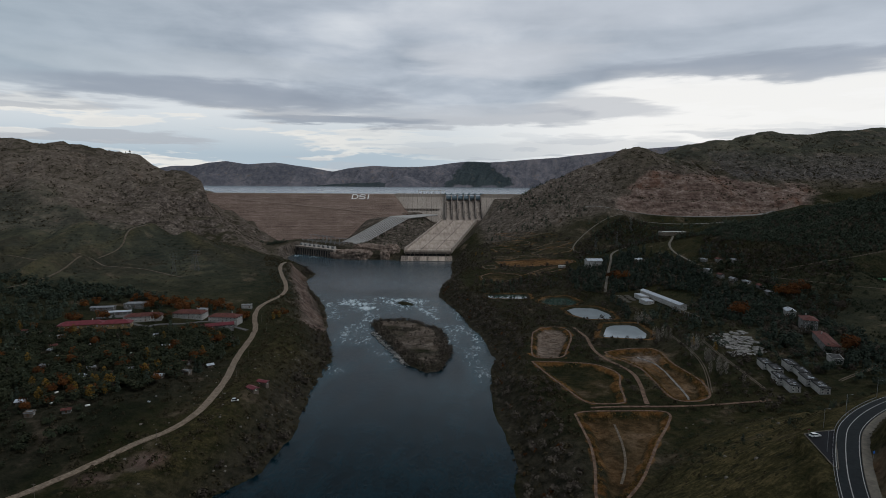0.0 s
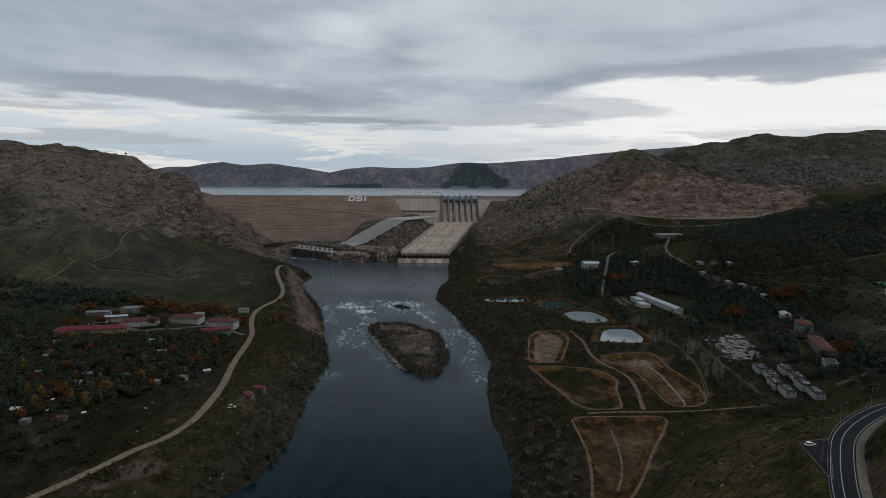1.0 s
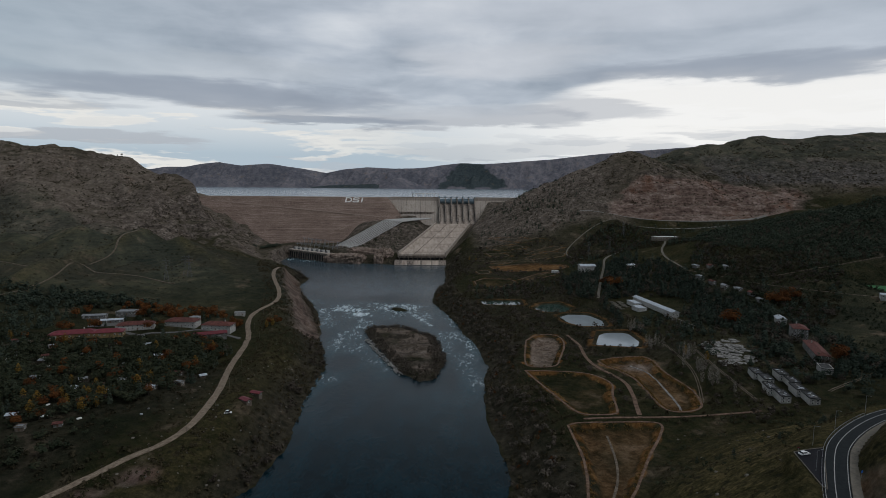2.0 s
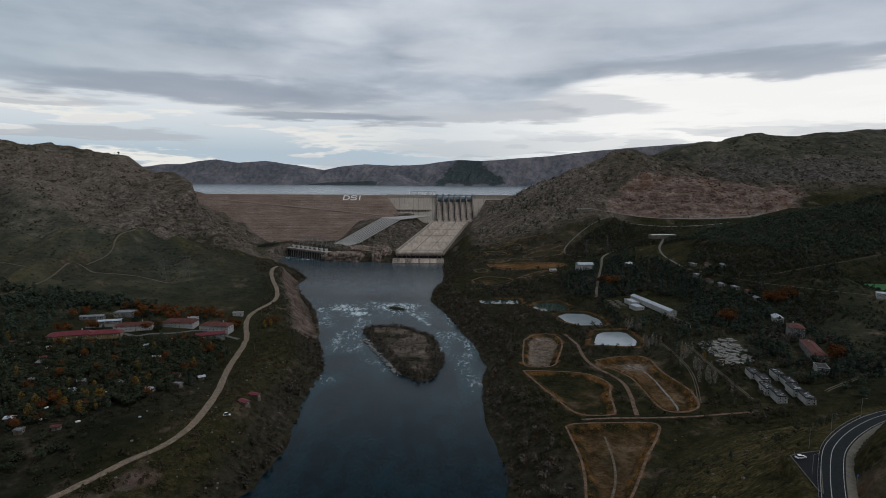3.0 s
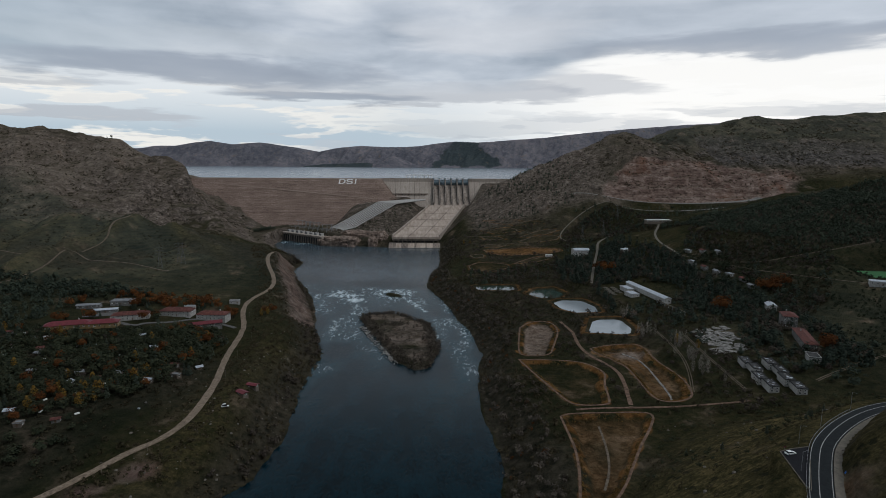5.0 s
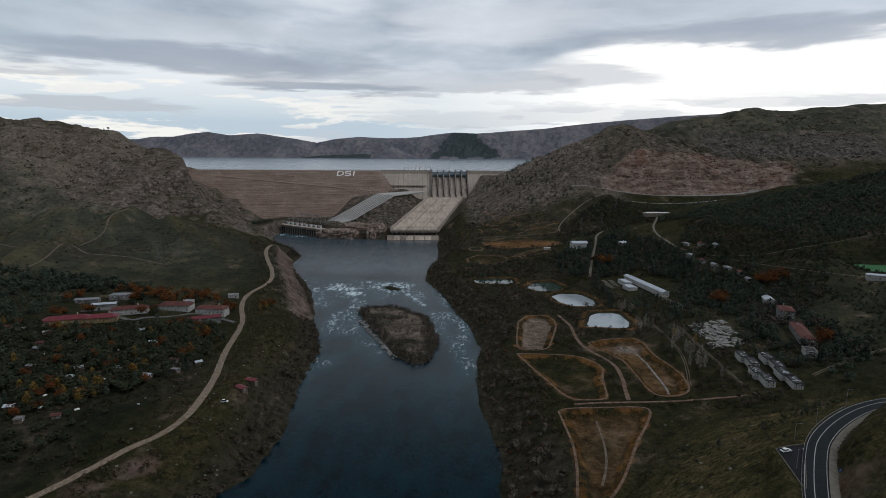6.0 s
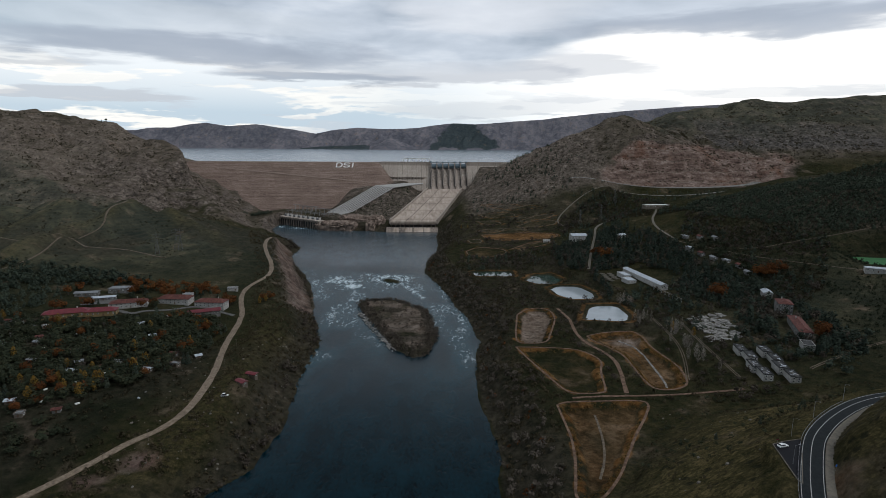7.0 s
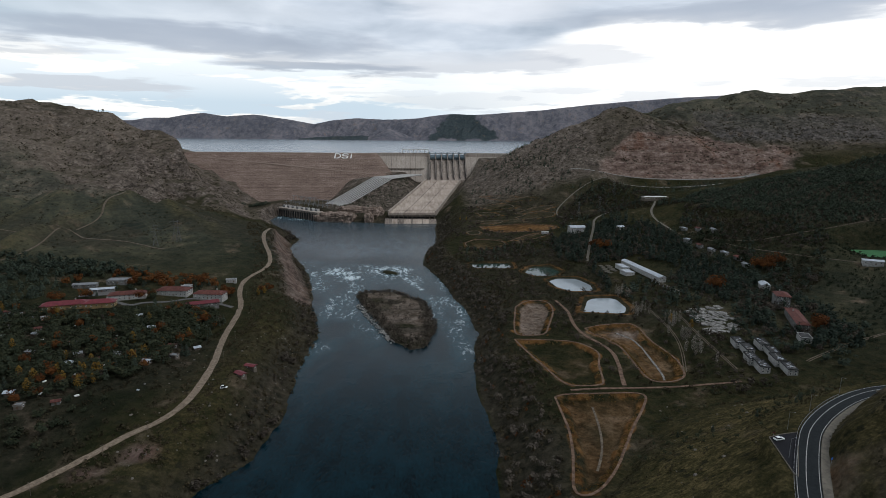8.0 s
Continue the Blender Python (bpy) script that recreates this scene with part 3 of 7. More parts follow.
HOLLOWS = [[(-545, 915), (-558, 845), (-590, 760)], [(-655, 940), (-630, 860), (-612, 790)], [(-462, 870), (-482, 795), (-515, 715)], [(-418, 935), (-392, 865), (-372, 795)], [(-735, 930), (-745, 850), (-720, 760)]]
BENCH = [(40, -700), (95, 60), (145, 196), (157, 214), (169, 231), (177, 243), (193, 258), (216, 274), (237, 284), (257, 289), (330, 300), (460, 290), (900, 200)]


LOT = [(160, 238), (166, 240), (176, 242), (168, 230), (153, 208), (153, 211)]


def left_land(y, d):
    t = np.interp(y, [-200, 250, 320, 345, 380, 430, 560, 620, 800, 1000, 1130, 1300], [14, 14, 17, 20, 25, 26, 31, 33, 31, 27, 23, 18])
    bank = t * smooth(0, 1, np.clip(d / (t * 1.5 + 10), 0, 1))
    bank = bank + np.interp(y, [300, 450, 560], [3.5, 3.5, 0]) * smooth(75, 135, d) + 0.008 * np.maximum(d - 140, 0)
    return bank - np.interp(y, [430, 520, 600, 680, 725], [2, 9, 11, 7, 0]) * np.exp(-((d - 80) / 40.0) ** 2)   # the road's hollow


def right_land(y, d):
    t = np.interp(y, [-200, 300, 400, 500, 600, 740, 900, 1000, 1120, 1200, 1350, 1500, 1650, 1770], [15, 17, 19, 18, 16, 16.5, 19, 24, 31, 38, 50, 76, 104, 132])
    bank = t * smooth(0, 1, np.clip(d / (t * 1.2 + 14), 0, 1))
    return bank + 0.12 * np.maximum(d - 120, 0) * np.interp(y, [1300, 1600], [1, 0.25])


def base_land(x, y):
    """The land without works or fine relief."""
    d = outside(x, y, RIVER) + 7 * fbm(x, y, 46, 4, 77) * (1 - smooth(1280, 1380, y))
    middle = np.interp(y, [0, 300, 600, 850, 1100, 1300, 1500], [-50, -35, -25, -75, -105, -130, -200])
    low = np.where(x < middle, left_land(y, np.maximum(d, 0)), right_land(y, np.maximum(d, 0)))
    toe = np.interp(x, [-460, -380, -250, -150, -100, 60, 90], [24, 30, 30, 34, 40, 40, 60])
    toe = toe + (16 + (y - 1377) * 0.149 - toe) * smooth(-250, -200, x)
    toe = toe + 26 * smooth(1490, 1640, y) * smooth(-270, -160, x) * (1 - smooth(-45, 0, x))
    wall = x - (50 + 0.253 * (y - 1377))   # east of the chute's right wall
    low = np.where((wall < 40) & (y > 1320), smin(low, np.maximum(toe, 2.0) + 0.9 * np.maximum(wall, 0), 3), low)
    low = low + (toe - low) * smooth(1385, 1430, y) * smooth(-470, -400, x) * (1 - smooth(-2, 4, wall)) * smooth(0, 20, d)
    low = low + (95 - low) * smooth(1790, 1840, y)
    hills = smax(ridge(x, y, ROCKY, 0.43), ridge(x, y, GREEN, 0.17, 30), 6)
    flank = x / (np.maximum(y, 200) - 13) * 1487   # the mountain's flank fans out from the valley's mouth, with a cliff near the top
    east = np.interp(flank, [-1000, -720, -676, -632, -612, -600, -592, -558, -530, -492, -435, -394, -340], [420, 250, 222, 204, 184, 142, 112, 85, 64, 44, 14, 6, 0])
    hills = np.where((x < 0) & (y > 1000) & (y < 1830), smin(hills, east + 200 * (1 - smooth(1000, 1130, y)) + 200 * smooth(1790, 1830, y), 6), hills)
    for s in KNOLL:
        hills = smax(hills, ridge(x, y, s, 0.42, 16), 5)
    hills = smax(hills, ridge(x, y, PINES, 0.30, 30), 6)
    quarry = smax(ridge(x, y, PEAK, 0.50, 12), ridge(x, y, MAIN, 0.50, 30), 8)
    for s in BUTTRESS:
        quarry = smax(quarry, ridge(x, y, s, 0.55, 14), 10)
    face = 128 + 0.92 * np.maximum(y - 1335 - 0.0004 * (x - 640) ** 2 - 30 * fbm(x, y * 0.4, 120, 3, 5) - 13 * (ridged(x, y * 0.4, 58, 4, 15) - 0.4), -40)
    face = face + 19 * (np.abs((((face + 7 * fbm(x, y, 90, 2, 36)) / 24.0) % 1.0) - 0.5) - 0.25) * smooth(128, 138, face)
    cut = smooth(400, 500, x) * (1 - smooth(820, 900, x))
    quarry = quarry + np.minimum(face - quarry, 0) * cut
    hills = np.maximum(hills, quarry)
    hills = smax(hills, ridge(x, y, [(330, 1345, 114), (420, 1330, 123), (860, 1335, 126), (1000, 1400, 158)], 0.36, 10), 5)
    hills = smax(hills, ridge(x, y, [(905, 1385, 172), (850, 1330, 142), (780, 1290, 122)], 0.62, 6), 4)   # tipped spoil
    for s in SPURS:
        hills = np.maximum(hills, ridge(x, y, s, 0.5))
    deep = y > 4200   # hills beyond the reservoir, cut by short gullies
    if deep.any():
        fx, back = x[deep], 4930 - y[deep]
        top = np.interp(fx, [p[0] for p in FAR], [p[1] for p in FAR])
        reach = 265 + 60 * grain(fx, back * 0.3, 300, 25)
        rise = np.clip(1 - np.maximum(back, 0) / reach, 0, 1)
        far = 160 + (top - 160) * rise + 95 * (ridged(fx + 0.5 * back, back * 0.8, 230, 3, 28) - 0.42) * np.clip(4 * rise * (1 - rise), 0, 1)
        hills[deep] = np.maximum(hills[deep], far - 0.6 * np.maximum(-back, 0))
    hills = np.where((wall < 140) & (y > 1330) & (y < 1800) & (x > -250), np.minimum(hills, np.maximum(toe, 2) + 0.9 * np.maximum(wall, 0) - 1), hills)
    gate = smooth(4, 60, d)
    return np.where(d > 0, low + np.maximum(smax(hills, low, 8) - low, 0) * gate, -4.0 * smooth(0, 12, -d)), d, low


def near_hill(x, y, h, low):
    """The slope with the asphalt road on its bench."""
    e, _ = along(x, y, BENCH)
    side = np.interp(y, [p[1] for p in BENCH[:11]], [p[0] for p in BENCH[:11]])
    inner = (x > side) & (y < np.interp(x, [p[0] for p in BENCH], [p[1] for p in BENCH]))
    s = np.where(inner, -e, e)
    out = 78.5 - 0.66 * np.maximum(s - 1.5, 0) + 5 * fbm(x, y, 60, 3, 9) * smooth(4, 40, s)
    out = np.where(s < 0, 78.5 + (1.05 * np.maximum(-s - 9.5, 0) + 2.5 * fbm(x, y, 16, 3, 10) * smooth(10, 18, -s)) * (1 - 0.5 * smooth(45, 120, -s)), out)
    lot = outside(x, y, LOT)
    out = out + (78.5 - out) * (1 - smooth(1, 5, lot))
    return smax(h, out, 5)


BASINS = {  # outline and depth of the floor under the rim
    "top": ([(113, 622), (128, 646), (152, 648), (154, 612), (135, 558), (126, 532), (102, 531), (97, 541)], 2.0),
    "middle": ([(95, 519), (101, 488), (109, 455), (116, 425), (122, 418), (146, 418), (150, 432), (155, 460), (163, 479), (162, 493), (151, 511), (131, 516)], 2.2),
    "right": ([(173, 549), (191, 558), (221, 563), (227, 551), (223, 513), (228, 477), (224, 447), (218, 432), (205, 424), (191, 424), (187, 434), (189, 466), (191, 499), (181, 524), (174, 537)], 3.0),
    "front": ([(104, 396), (112, 401), (139, 401), (165, 402), (172, 397), (161, 377), (145, 353), (131, 329), (118, 306), (99, 283), (86, 283), (95, 313), (102, 346), (103, 372)], 2.6),
}
PONDS = {  # outline and water level
    "large": ([(184, 597), (204, 647), (237, 649), (237, 611), (227, 589)], 22.0),
    "oval": ([(179, 740), (193, 755), (220, 752), (229, 719), (225, 692), (195, 690), (182, 711)], 19.0),
    "round": ([(155, 792), (170, 820), (198, 827), (207, 795), (192, 771), (168, 770)], 18.5),
    "far": ([(84, 851), (142, 855), (141, 823), (84, 826)], 17.0),
}
ROADS = {  # width, centre line
    "dirt": (7.0, [(-300, 180), (-262, 245), (-227, 295), (-212, 318), (-194, 343), (-185, 355), (-172, 367), (-165, 384), (-164, 407), (-168, 443), (-172, 470), (-181, 506), (-187, 541), (-190, 580),
                   (-197, 622), (-210, 655), (-219, 695), (-213, 724), (-205, 748), (-206, 782), (-214, 815), (-238, 877), (-252, 921), (-265, 981), (-276, 1054), (-288, 1115), (-318, 1165)]),
    "asphalt": (8.8, [(55, -300), (100, 60), (134, 170), (149, 196), (161, 214), (175, 233), (185, 245), (203, 260), (225, 274), (244, 282), (262, 286), (330, 292), (460, 280), (900, 190)]),
    "basin": (3.4, [(168, 660), (172, 620), (164, 566), (164, 532), (176, 506), (178, 479), (170, 442), (162, 411)]),
    "cross": (2.4, [(118, 408), (132, 410.5), (162, 411), (214, 408), (250, 404)]),
    "grove": (4.0, [(251, 808), (272, 870), (287, 912), (315, 985), (338, 1060), (378, 1095)]),
    "canopy": (3.6, [(395, 841), (401, 915), (414, 982), (445, 1040), (462, 1075)]),
    "rail": (2.2, [(396, 836), (433, 757), (470, 701), (511, 650), (560, 610)]),
    "flank": (1.6, [(315, 423), (365, 445), (407, 456), (470, 470)]),
    "ramp": (1.7, [(440, 770), (468, 748), (510, 741), (583, 735), (640, 730)]),
    "yard": (16.0, [(-372, 622), (-358, 627), (-336, 632)]),
    "court": (5.0, [(-338, 612), (-300, 585), (-294, 600), (-268, 601), (-248, 622), (-222, 616), (-203, 610)]),
    "blocks": (3.0, [(258, 425), (262, 470), (268, 520), (275, 560)]),
    "hill": (2.4, [(-560, 640), (-513, 706), (-500, 740), (-503, 790), (-506, 817), (-491, 826), (-455, 791), (-400, 801), (-352, 788)]),
    "crest": (2.2, [(-491, 828), (-475, 867), (-484, 893), (-490, 940), (-500, 990)]),
    "upper": (2.2, [(-760, 880), (-640, 850), (-575, 838), (-508, 817)]),
    "terrace": (3.4, [(105, 1245), (160, 1222), (250, 1200)]),
    "terrace_low": (3.2, [(100, 1180), (150, 1160), (235, 1150)]),
    "terrace_top": (3.6, [(110, 1310), (170, 1290), (270, 1262)]),
    "saddle": (3.0, [(322, 1085), (298, 1115), (285, 1150), (305, 1190), (360, 1235), (450, 1290)]),
    "pit": (26.0, [(360, 1330), (480, 1300), (640, 1290), (800, 1305)]),
    "pit_low": (11.0, [(430, 1262), (540, 1250), (640, 1252), (720, 1262)]),
    "west": (3.0, [(224, 440), (240, 480), (250, 530), (256, 590)]),
}


FIELDS = {  # outline, share of orange soil
    "orange": ([(125, 1118), (206, 1122), (262, 1075), (265, 1035), (215, 1040), (134, 1085)], 0.75),
    "brown": ([(85, 990), (110, 1022), (150, 1002), (156, 960), (110, 948), (85, 962)], 0.30),
    "small": ([(205, 1165), (245, 1180), (290, 1160), (280, 1140), (225, 1145)], 0.15),
    "upper": ([(118, 1150), (150, 1165), (185, 1150), (150, 1135)], 0.15),
    "step": ([(153, 1371), (216, 1293), (273, 1232), (211, 1262)], 0.12),
    "shelf": ([(140, 1294), (190, 1268), (222, 1220), (164, 1240)], 0.12),
    "ring": ([(130, 1235), (165, 1216), (183, 1192), (142, 1205)], 0.12),
    "saddle": ([(208, 1190), (258, 1200), (300, 1190), (250, 1172)], 0.12),
    "low": ([(95, 1075), (118, 1090), (122, 1060), (100, 1045)], 0.12),
    "lip": ([(165, 985), (205, 1020), (250, 1010), (215, 975)], 0.15),
}


def round_off(pts, times=2):
    for _ in range(times):
        out = [pts[0]]
        for (ax, ay), (bx, by) in zip(pts, pts[1:]):
            out += [(0.75 * ax + 0.25 * bx, 0.75 * ay + 0.25 * by), (0.25 * ax + 0.75 * bx, 0.25 * ay + 0.75 * by)]
        pts = out + [pts[-1]]
    return pts


PITCH = [(548, 652), (612, 640), (622, 690), (560, 702)]


def rough_land(x, y):
    x, y = np.asarray(x, float), np.asarray(y, float)
    h, d, low = base_land(x, y)
    h = near_hill(x, y, h, low)
    land = smooth(2, 14, d)
    above = np.clip((h - low) / 60.0, 0, 1)
    rocky = np.clip((ridge(x, y, ROCKY, 0.43) - ridge(x, y, GREEN, 0.17, 30)) / 40.0, 0, 1) * (y < 1700) + smooth(1330, 1450, y) * (x > 200) * (y < 2300)
    rough = ((ridged(x, y, 150, 5, 21) - 0.32) * (24 - 13 * (x > 250) * (y > 1300)) * (1 - 0.85 * smooth(3000, 4000, y)) + (ridged(x, y, 62, 4, 23) * 7 - 3 + ridged(x, y, 20, 2, 24) * 2.6) * rocky) * above * smooth(-60, 60, np.where(x < 0, x * 0 + h - low, h - low))
    left = (x < -250) * (y > 950) * (y < 1900)
    across = np.where(x < 0, 0.85 * x + 0.5 * y, x + 0.15 * y)
    down = np.where(x < 0, 0.5 * x - 0.85 * y, y)
    gully = ridged(across + 30 * fbm(x, y, 120, 2, 29), down * 0.28, 96, 4, 35) - 0.38
    rough = rough + (17 * left * rocky * (1 - smooth(1440, 1550, y)) + 13 * (x > 250) * (y > 1380) * (1 - np.where(x < 680, smooth(1470, 1550, y), smooth(1600, 1710, y)))) * gully * above * smooth(0, 50, h - low)
    green = np.exp(-((x + 560) / 330) ** 2 - ((y - 900) / 170) ** 2)
    for line in HOLLOWS:
        h = h - 15 * np.exp(-(along(x, y, line)[0] / 21.0) ** 2) * above
    h = h + green * 34 * (ridged(x + 60 * fbm(x, y, 150, 2, 27), y * 0.55, 120, 3, 26) - 0.36) * above
    h = h + rough * (1 - 0.6 * green) * (1 - 0.8 * smooth(100, 20, y) * (x > 0)) * (1 - 0.85 * np.exp(-((x - 200) / 140) ** 2 - ((y - 260) / 90) ** 2))
    h = h + land * (fbm(x, y, 70, 3, 3) * 1.6 + fbm(x, y, 12, 3, 4) * 0.7)
    earth = np.zeros_like(x)
    clay = np.zeros_like(x)
    for name, (pts, depth) in BASINS.items():
        s = outside(x, y, pts) + 3.0 * fbm(x, y, 14, 3, 33)
        rim = 19.0 if name == "front" else 18.5
        near = 1 - smooth(5, 16, s)
        floor = rim - depth + (1.9 if name == "top" else 0.8) * fbm(x, y, 8, 3, 8)
        bowl = np.where(s < 0, floor + (rim + 1.2 - floor) * smooth(-8, -1, s), rim + 1.2)
        h = h + (bowl - h) * near
        earth = np.maximum(earth, smooth(-7, -3, s) * (1 - smooth(1, 4, s)) * (0.60 + 0.55 * grain(x, y, 9, 61) + 0.5 * grain(x, y, 3.5, 65)))
        if name == "right":   # an inner ledge
            ledge = np.exp(-((s + 13) / 1.6) ** 2) * np.clip(0.75 + 0.6 * grain(x, y, 16, 62), 0, 1)
            earth, h = np.maximum(earth, 0.75 * ledge), h + 0.9 * ledge
        clay = np.maximum(clay, (1 - smooth(-7, -3, s)) * (0.75 + 0.7 * fbm(x, y, 22, 3, 63)) * {"middle": 0.18, "top": 1.0}.get(name, 1.0))
    for name, (pts, level) in PONDS.items():
        s = outside(x, y, pts)
        bowl = np.where(s < 0, level - 3 * smooth(0, 6, -s), level + 1.8 * smooth(0, 6, s))
        h = h + (bowl - h) * (1 - smooth(11, 20, s))
        earth = np.maximum(earth, 0.55 * smooth(3, 5, s) * (1 - smooth(8, 12, s)))
    for pts, share in FIELDS.values():
        s = outside(x, y, pts) + 2.0 * fbm(x, y, 20, 2, 34)
        clay = np.maximum(clay, share * (1 - smooth(-3, 0, s)))
        earth = np.maximum(earth, np.maximum(0.6 * np.exp(-((s - 2) / 2.2) ** 2), (share - 0.2) * (1 - smooth(-4, -1, s))))
        h = h + 1.0 * np.exp(-((s - 2) / 3.0) ** 2)
    isle = outside(x, y, ISLAND) + 6 * fbm(x, y, 30, 3, 78)
    h = np.where(isle < 6, smax(h, -3 + 5.5 * smooth(6, -14, isle) + fbm(x, y, 15, 3, 6) * 0.9 * smooth(2, -6, isle), 0.3), h)
    rock = outside(x, y, [(-60, 872), (-46, 880), (-28, 862), (-30, 850), (-50, 856)])
    h = np.where(rock < 6, np.maximum(h, 3.0 - 1.1 * np.maximum(rock + 5, 0) + 0.8 * fbm(x, y, 6, 2, 2)), h)
    return h, d, earth, clay


LINES = {}
for _name, (_w, _pts) in ROADS.items():
    _line = round_off(_pts)
    _z = rough_land(np.array([p[0] for p in _line]), np.array([p[1] for p in _line]))[0]
    for _ in range(4):
        _z[1:-1] = 0.25 * _z[:-2] + 0.5 * _z[1:-1] + 0.25 * _z[2:]
    if _name == "asphalt":
        _z = _z * 0 + 78.5
    LINES[_name] = (_w, _line, _z)


def terrain(x, y):
    """Height of the ground, distance from the river, and the shares of orange earth and of clay."""
    h, d, earth, clay = rough_land(x, y)
    for name, (w, line, z) in LINES.items():
        e, k = along(x, y, line)
        h = h + (np.interp(k, np.arange(len(z)), z) - h) * (1 - smooth(w * 0.5 + 2.5, w * 0.5 + 8.0, e))
    h = h + (78.5 - h) * (1 - smooth(1, 5, outside(x, y, LOT)))
    h = h + (71.0 - h) * (1 - smooth(2, 30, outside(x, y, PITCH)))
    return h, d, earth, clay

# ---- builders ----
def part(name, bm, mat, parent=None, label=""):
    me = bpy.data.meshes.new(name)
    bm.to_mesh(me)
    bm.free()
    me.materials.append(mat)
    ob = new(name, me)
    ob.parent = parent
    if label:
        ob["label"] = label
    return ob


def shared(name, me, parent, m=None, label=""):
    ob = new(name, me)
    ob.parent = parent
    if m is not None:
        ob.matrix_basis = m
    if label:
        ob["label"] = label
    return ob


def from_data(name, verts, faces, mat, attributes=None, shade=False):
    me = bpy.data.meshes.new(name)
    me.from_pydata(verts, [], faces)
    me.materials.append(mat)
    for key, values in (attributes or {}).items():
        me.attributes.new(key, "FLOAT", "POINT").data.foreach_set("value", np.ascontiguousarray(values, np.float32))
    if shade:
        me.shade_smooth()
    return me


def anchor(name, x, y, z, rz=0.0, **tags):
    ob = new(name)
    ob.matrix_basis = pose(x, y, z, 0, 0, rz)
    ob.empty_display_size = 1.0
    return tagged(ob, **tags)


def box(bm, cx, cy, cz, sx, sy, sz, turn=None, bevel=0.0):
    m4 = Matrix.Translation((cx, cy, cz)) @ (turn or Matrix()) @ Matrix.Diagonal((sx, sy, sz, 1))
    made = bmesh.ops.create_cube(bm, size=1, matrix=m4)["verts"]
    if bevel:
        edges = list({e for v in made for e in v.link_edges})
        bmesh.ops.bevel(bm, geom=edges, offset=bevel, segments=1, affect="EDGES")
    return bm


def rod(bm, a, b, r, sides=6, r2=None):
    a, b = Vector(a), Vector(b)
    m4 = Matrix.Translation((a + b) / 2) @ (b - a).to_track_quat("Z", "Y").to_matrix().to_4x4()
    bmesh.ops.create_cone(bm, cap_ends=True, segments=sides, radius1=r, radius2=r if r2 is None else r2, depth=(b - a).length, matrix=m4)
    return bm


def solid(bm, profile, length_from, length_to, axis="x"):
    """Extrudes a closed outline (pairs) along an axis."""
    rows = []
    for at in (length_from, length_to):
        rows.append([bm.verts.new((at, p, q) if axis == "x" else (p, at, q) if axis == "y" else (p, q, at)) for p, q in profile])
    k = len(profile)
    for i in range(k):
        bm.faces.new((rows[0][i], rows[0][(i + 1) % k], rows[1][(i + 1) % k], rows[1][i]))
    bm.faces.new(rows[0][::-1])
    bm.faces.new(rows[1])
    bmesh.ops.recalc_face_normals(bm, faces=bm.faces[:])
    return bm


def ground_at(x, y):
    """Height of the finished ground sheet."""
    i, j = np.clip(np.searchsorted(xs, x) - 1, 0, len(xs) - 2), np.clip(np.searchsorted(ys, y) - 1, 0, len(ys) - 2)
    u, v = (x - xs[i]) / (xs[i + 1] - xs[i]), (y - ys[j]) / (ys[j + 1] - ys[j])
    return (relief[j, i] * (1 - u) + relief[j, i + 1] * u) * (1 - v) + (relief[j + 1, i] * (1 - u) + relief[j + 1, i + 1] * u) * v


def ground_z(x, y):
    return float(ground_at(np.array([float(x)]), np.array([float(y)]))[0])


# ---- ground ----
def steps(*spans):
    out = []
    for a, b, s in spans:
        out += list(np.arange(a, b - 1e-6, s))
    return np.array(out + [spans[-1][1]])


xs = steps((-4200, -2600, 100), (-2600, -1200, 32), (-1200, -480, 6), (-480, 80, 3.4), (80, 256, 1.8), (256, 460, 3.4), (460, 1000, 6), (1000, 2600, 32), (2600, 4200, 100))
ys = steps((-2500, -200, 115), (-200, 170, 14), (170, 270, 3.0), (270, 660, 1.9), (660, 760, 3.2), (760, 1320, 5.0), (1320, 1440, 2.8), (1440, 1520, 5.0), (1520, 1780, 6.0), (1780, 1900, 12), (1900, 4560, 95), (4560, 4990, 8.6))
X, Y = np.meshgrid(xs, ys)
Z, D, EARTH, CLAY = terrain(X.ravel(), Y.ravel())
gx, gy = X.ravel(), Y.ravel()
relief = Z.reshape(X.shape)
slope = np.hypot(np.gradient(relief, axis=1) / np.gradient(X, axis=1), np.gradient(relief, axis=0) / np.gradient(Y, axis=0)).ravel()
spur = smooth(-0.1, 0.25, (ridge(gx, gy, ROCKY, 0.43) - np.maximum(ridge(gx, gy, GREEN, 0.17, 30), 40)) / 60.0)
spur = spur * (0.12 + 0.70 * smooth(0.34, 0.72, slope)) * (0.45 + 0.75 * smooth(-0.25, 0.2, fbm(gx, gy, 220, 3, 48) + (gx + 760) / 700.0))
quarry_top = np.interp(gx, [400, 470, 540, 600, 640, 700, 780, 850, 905], [138, 168, 214, 222, 222, 228, 212, 200, 140])
quarried = smooth(400, 460, gx + 50 * fbm(gx, gy, 80, 3, 44)) * (1 - smooth(850, 910, gx + 50 * fbm(gx, gy, 80, 3, 45))) * smooth(1280, 1310, gy) * (gy < 1560) * (1 - smooth(-9, 9, Z - quarry_top + 30 * fbm(gx, gy, 70, 4, 40)))
quarried = np.maximum(quarried, np.exp(-(along(gx, gy, [(905, 1385), (850, 1330), (780, 1290)])[0] / 38.0) ** 2))
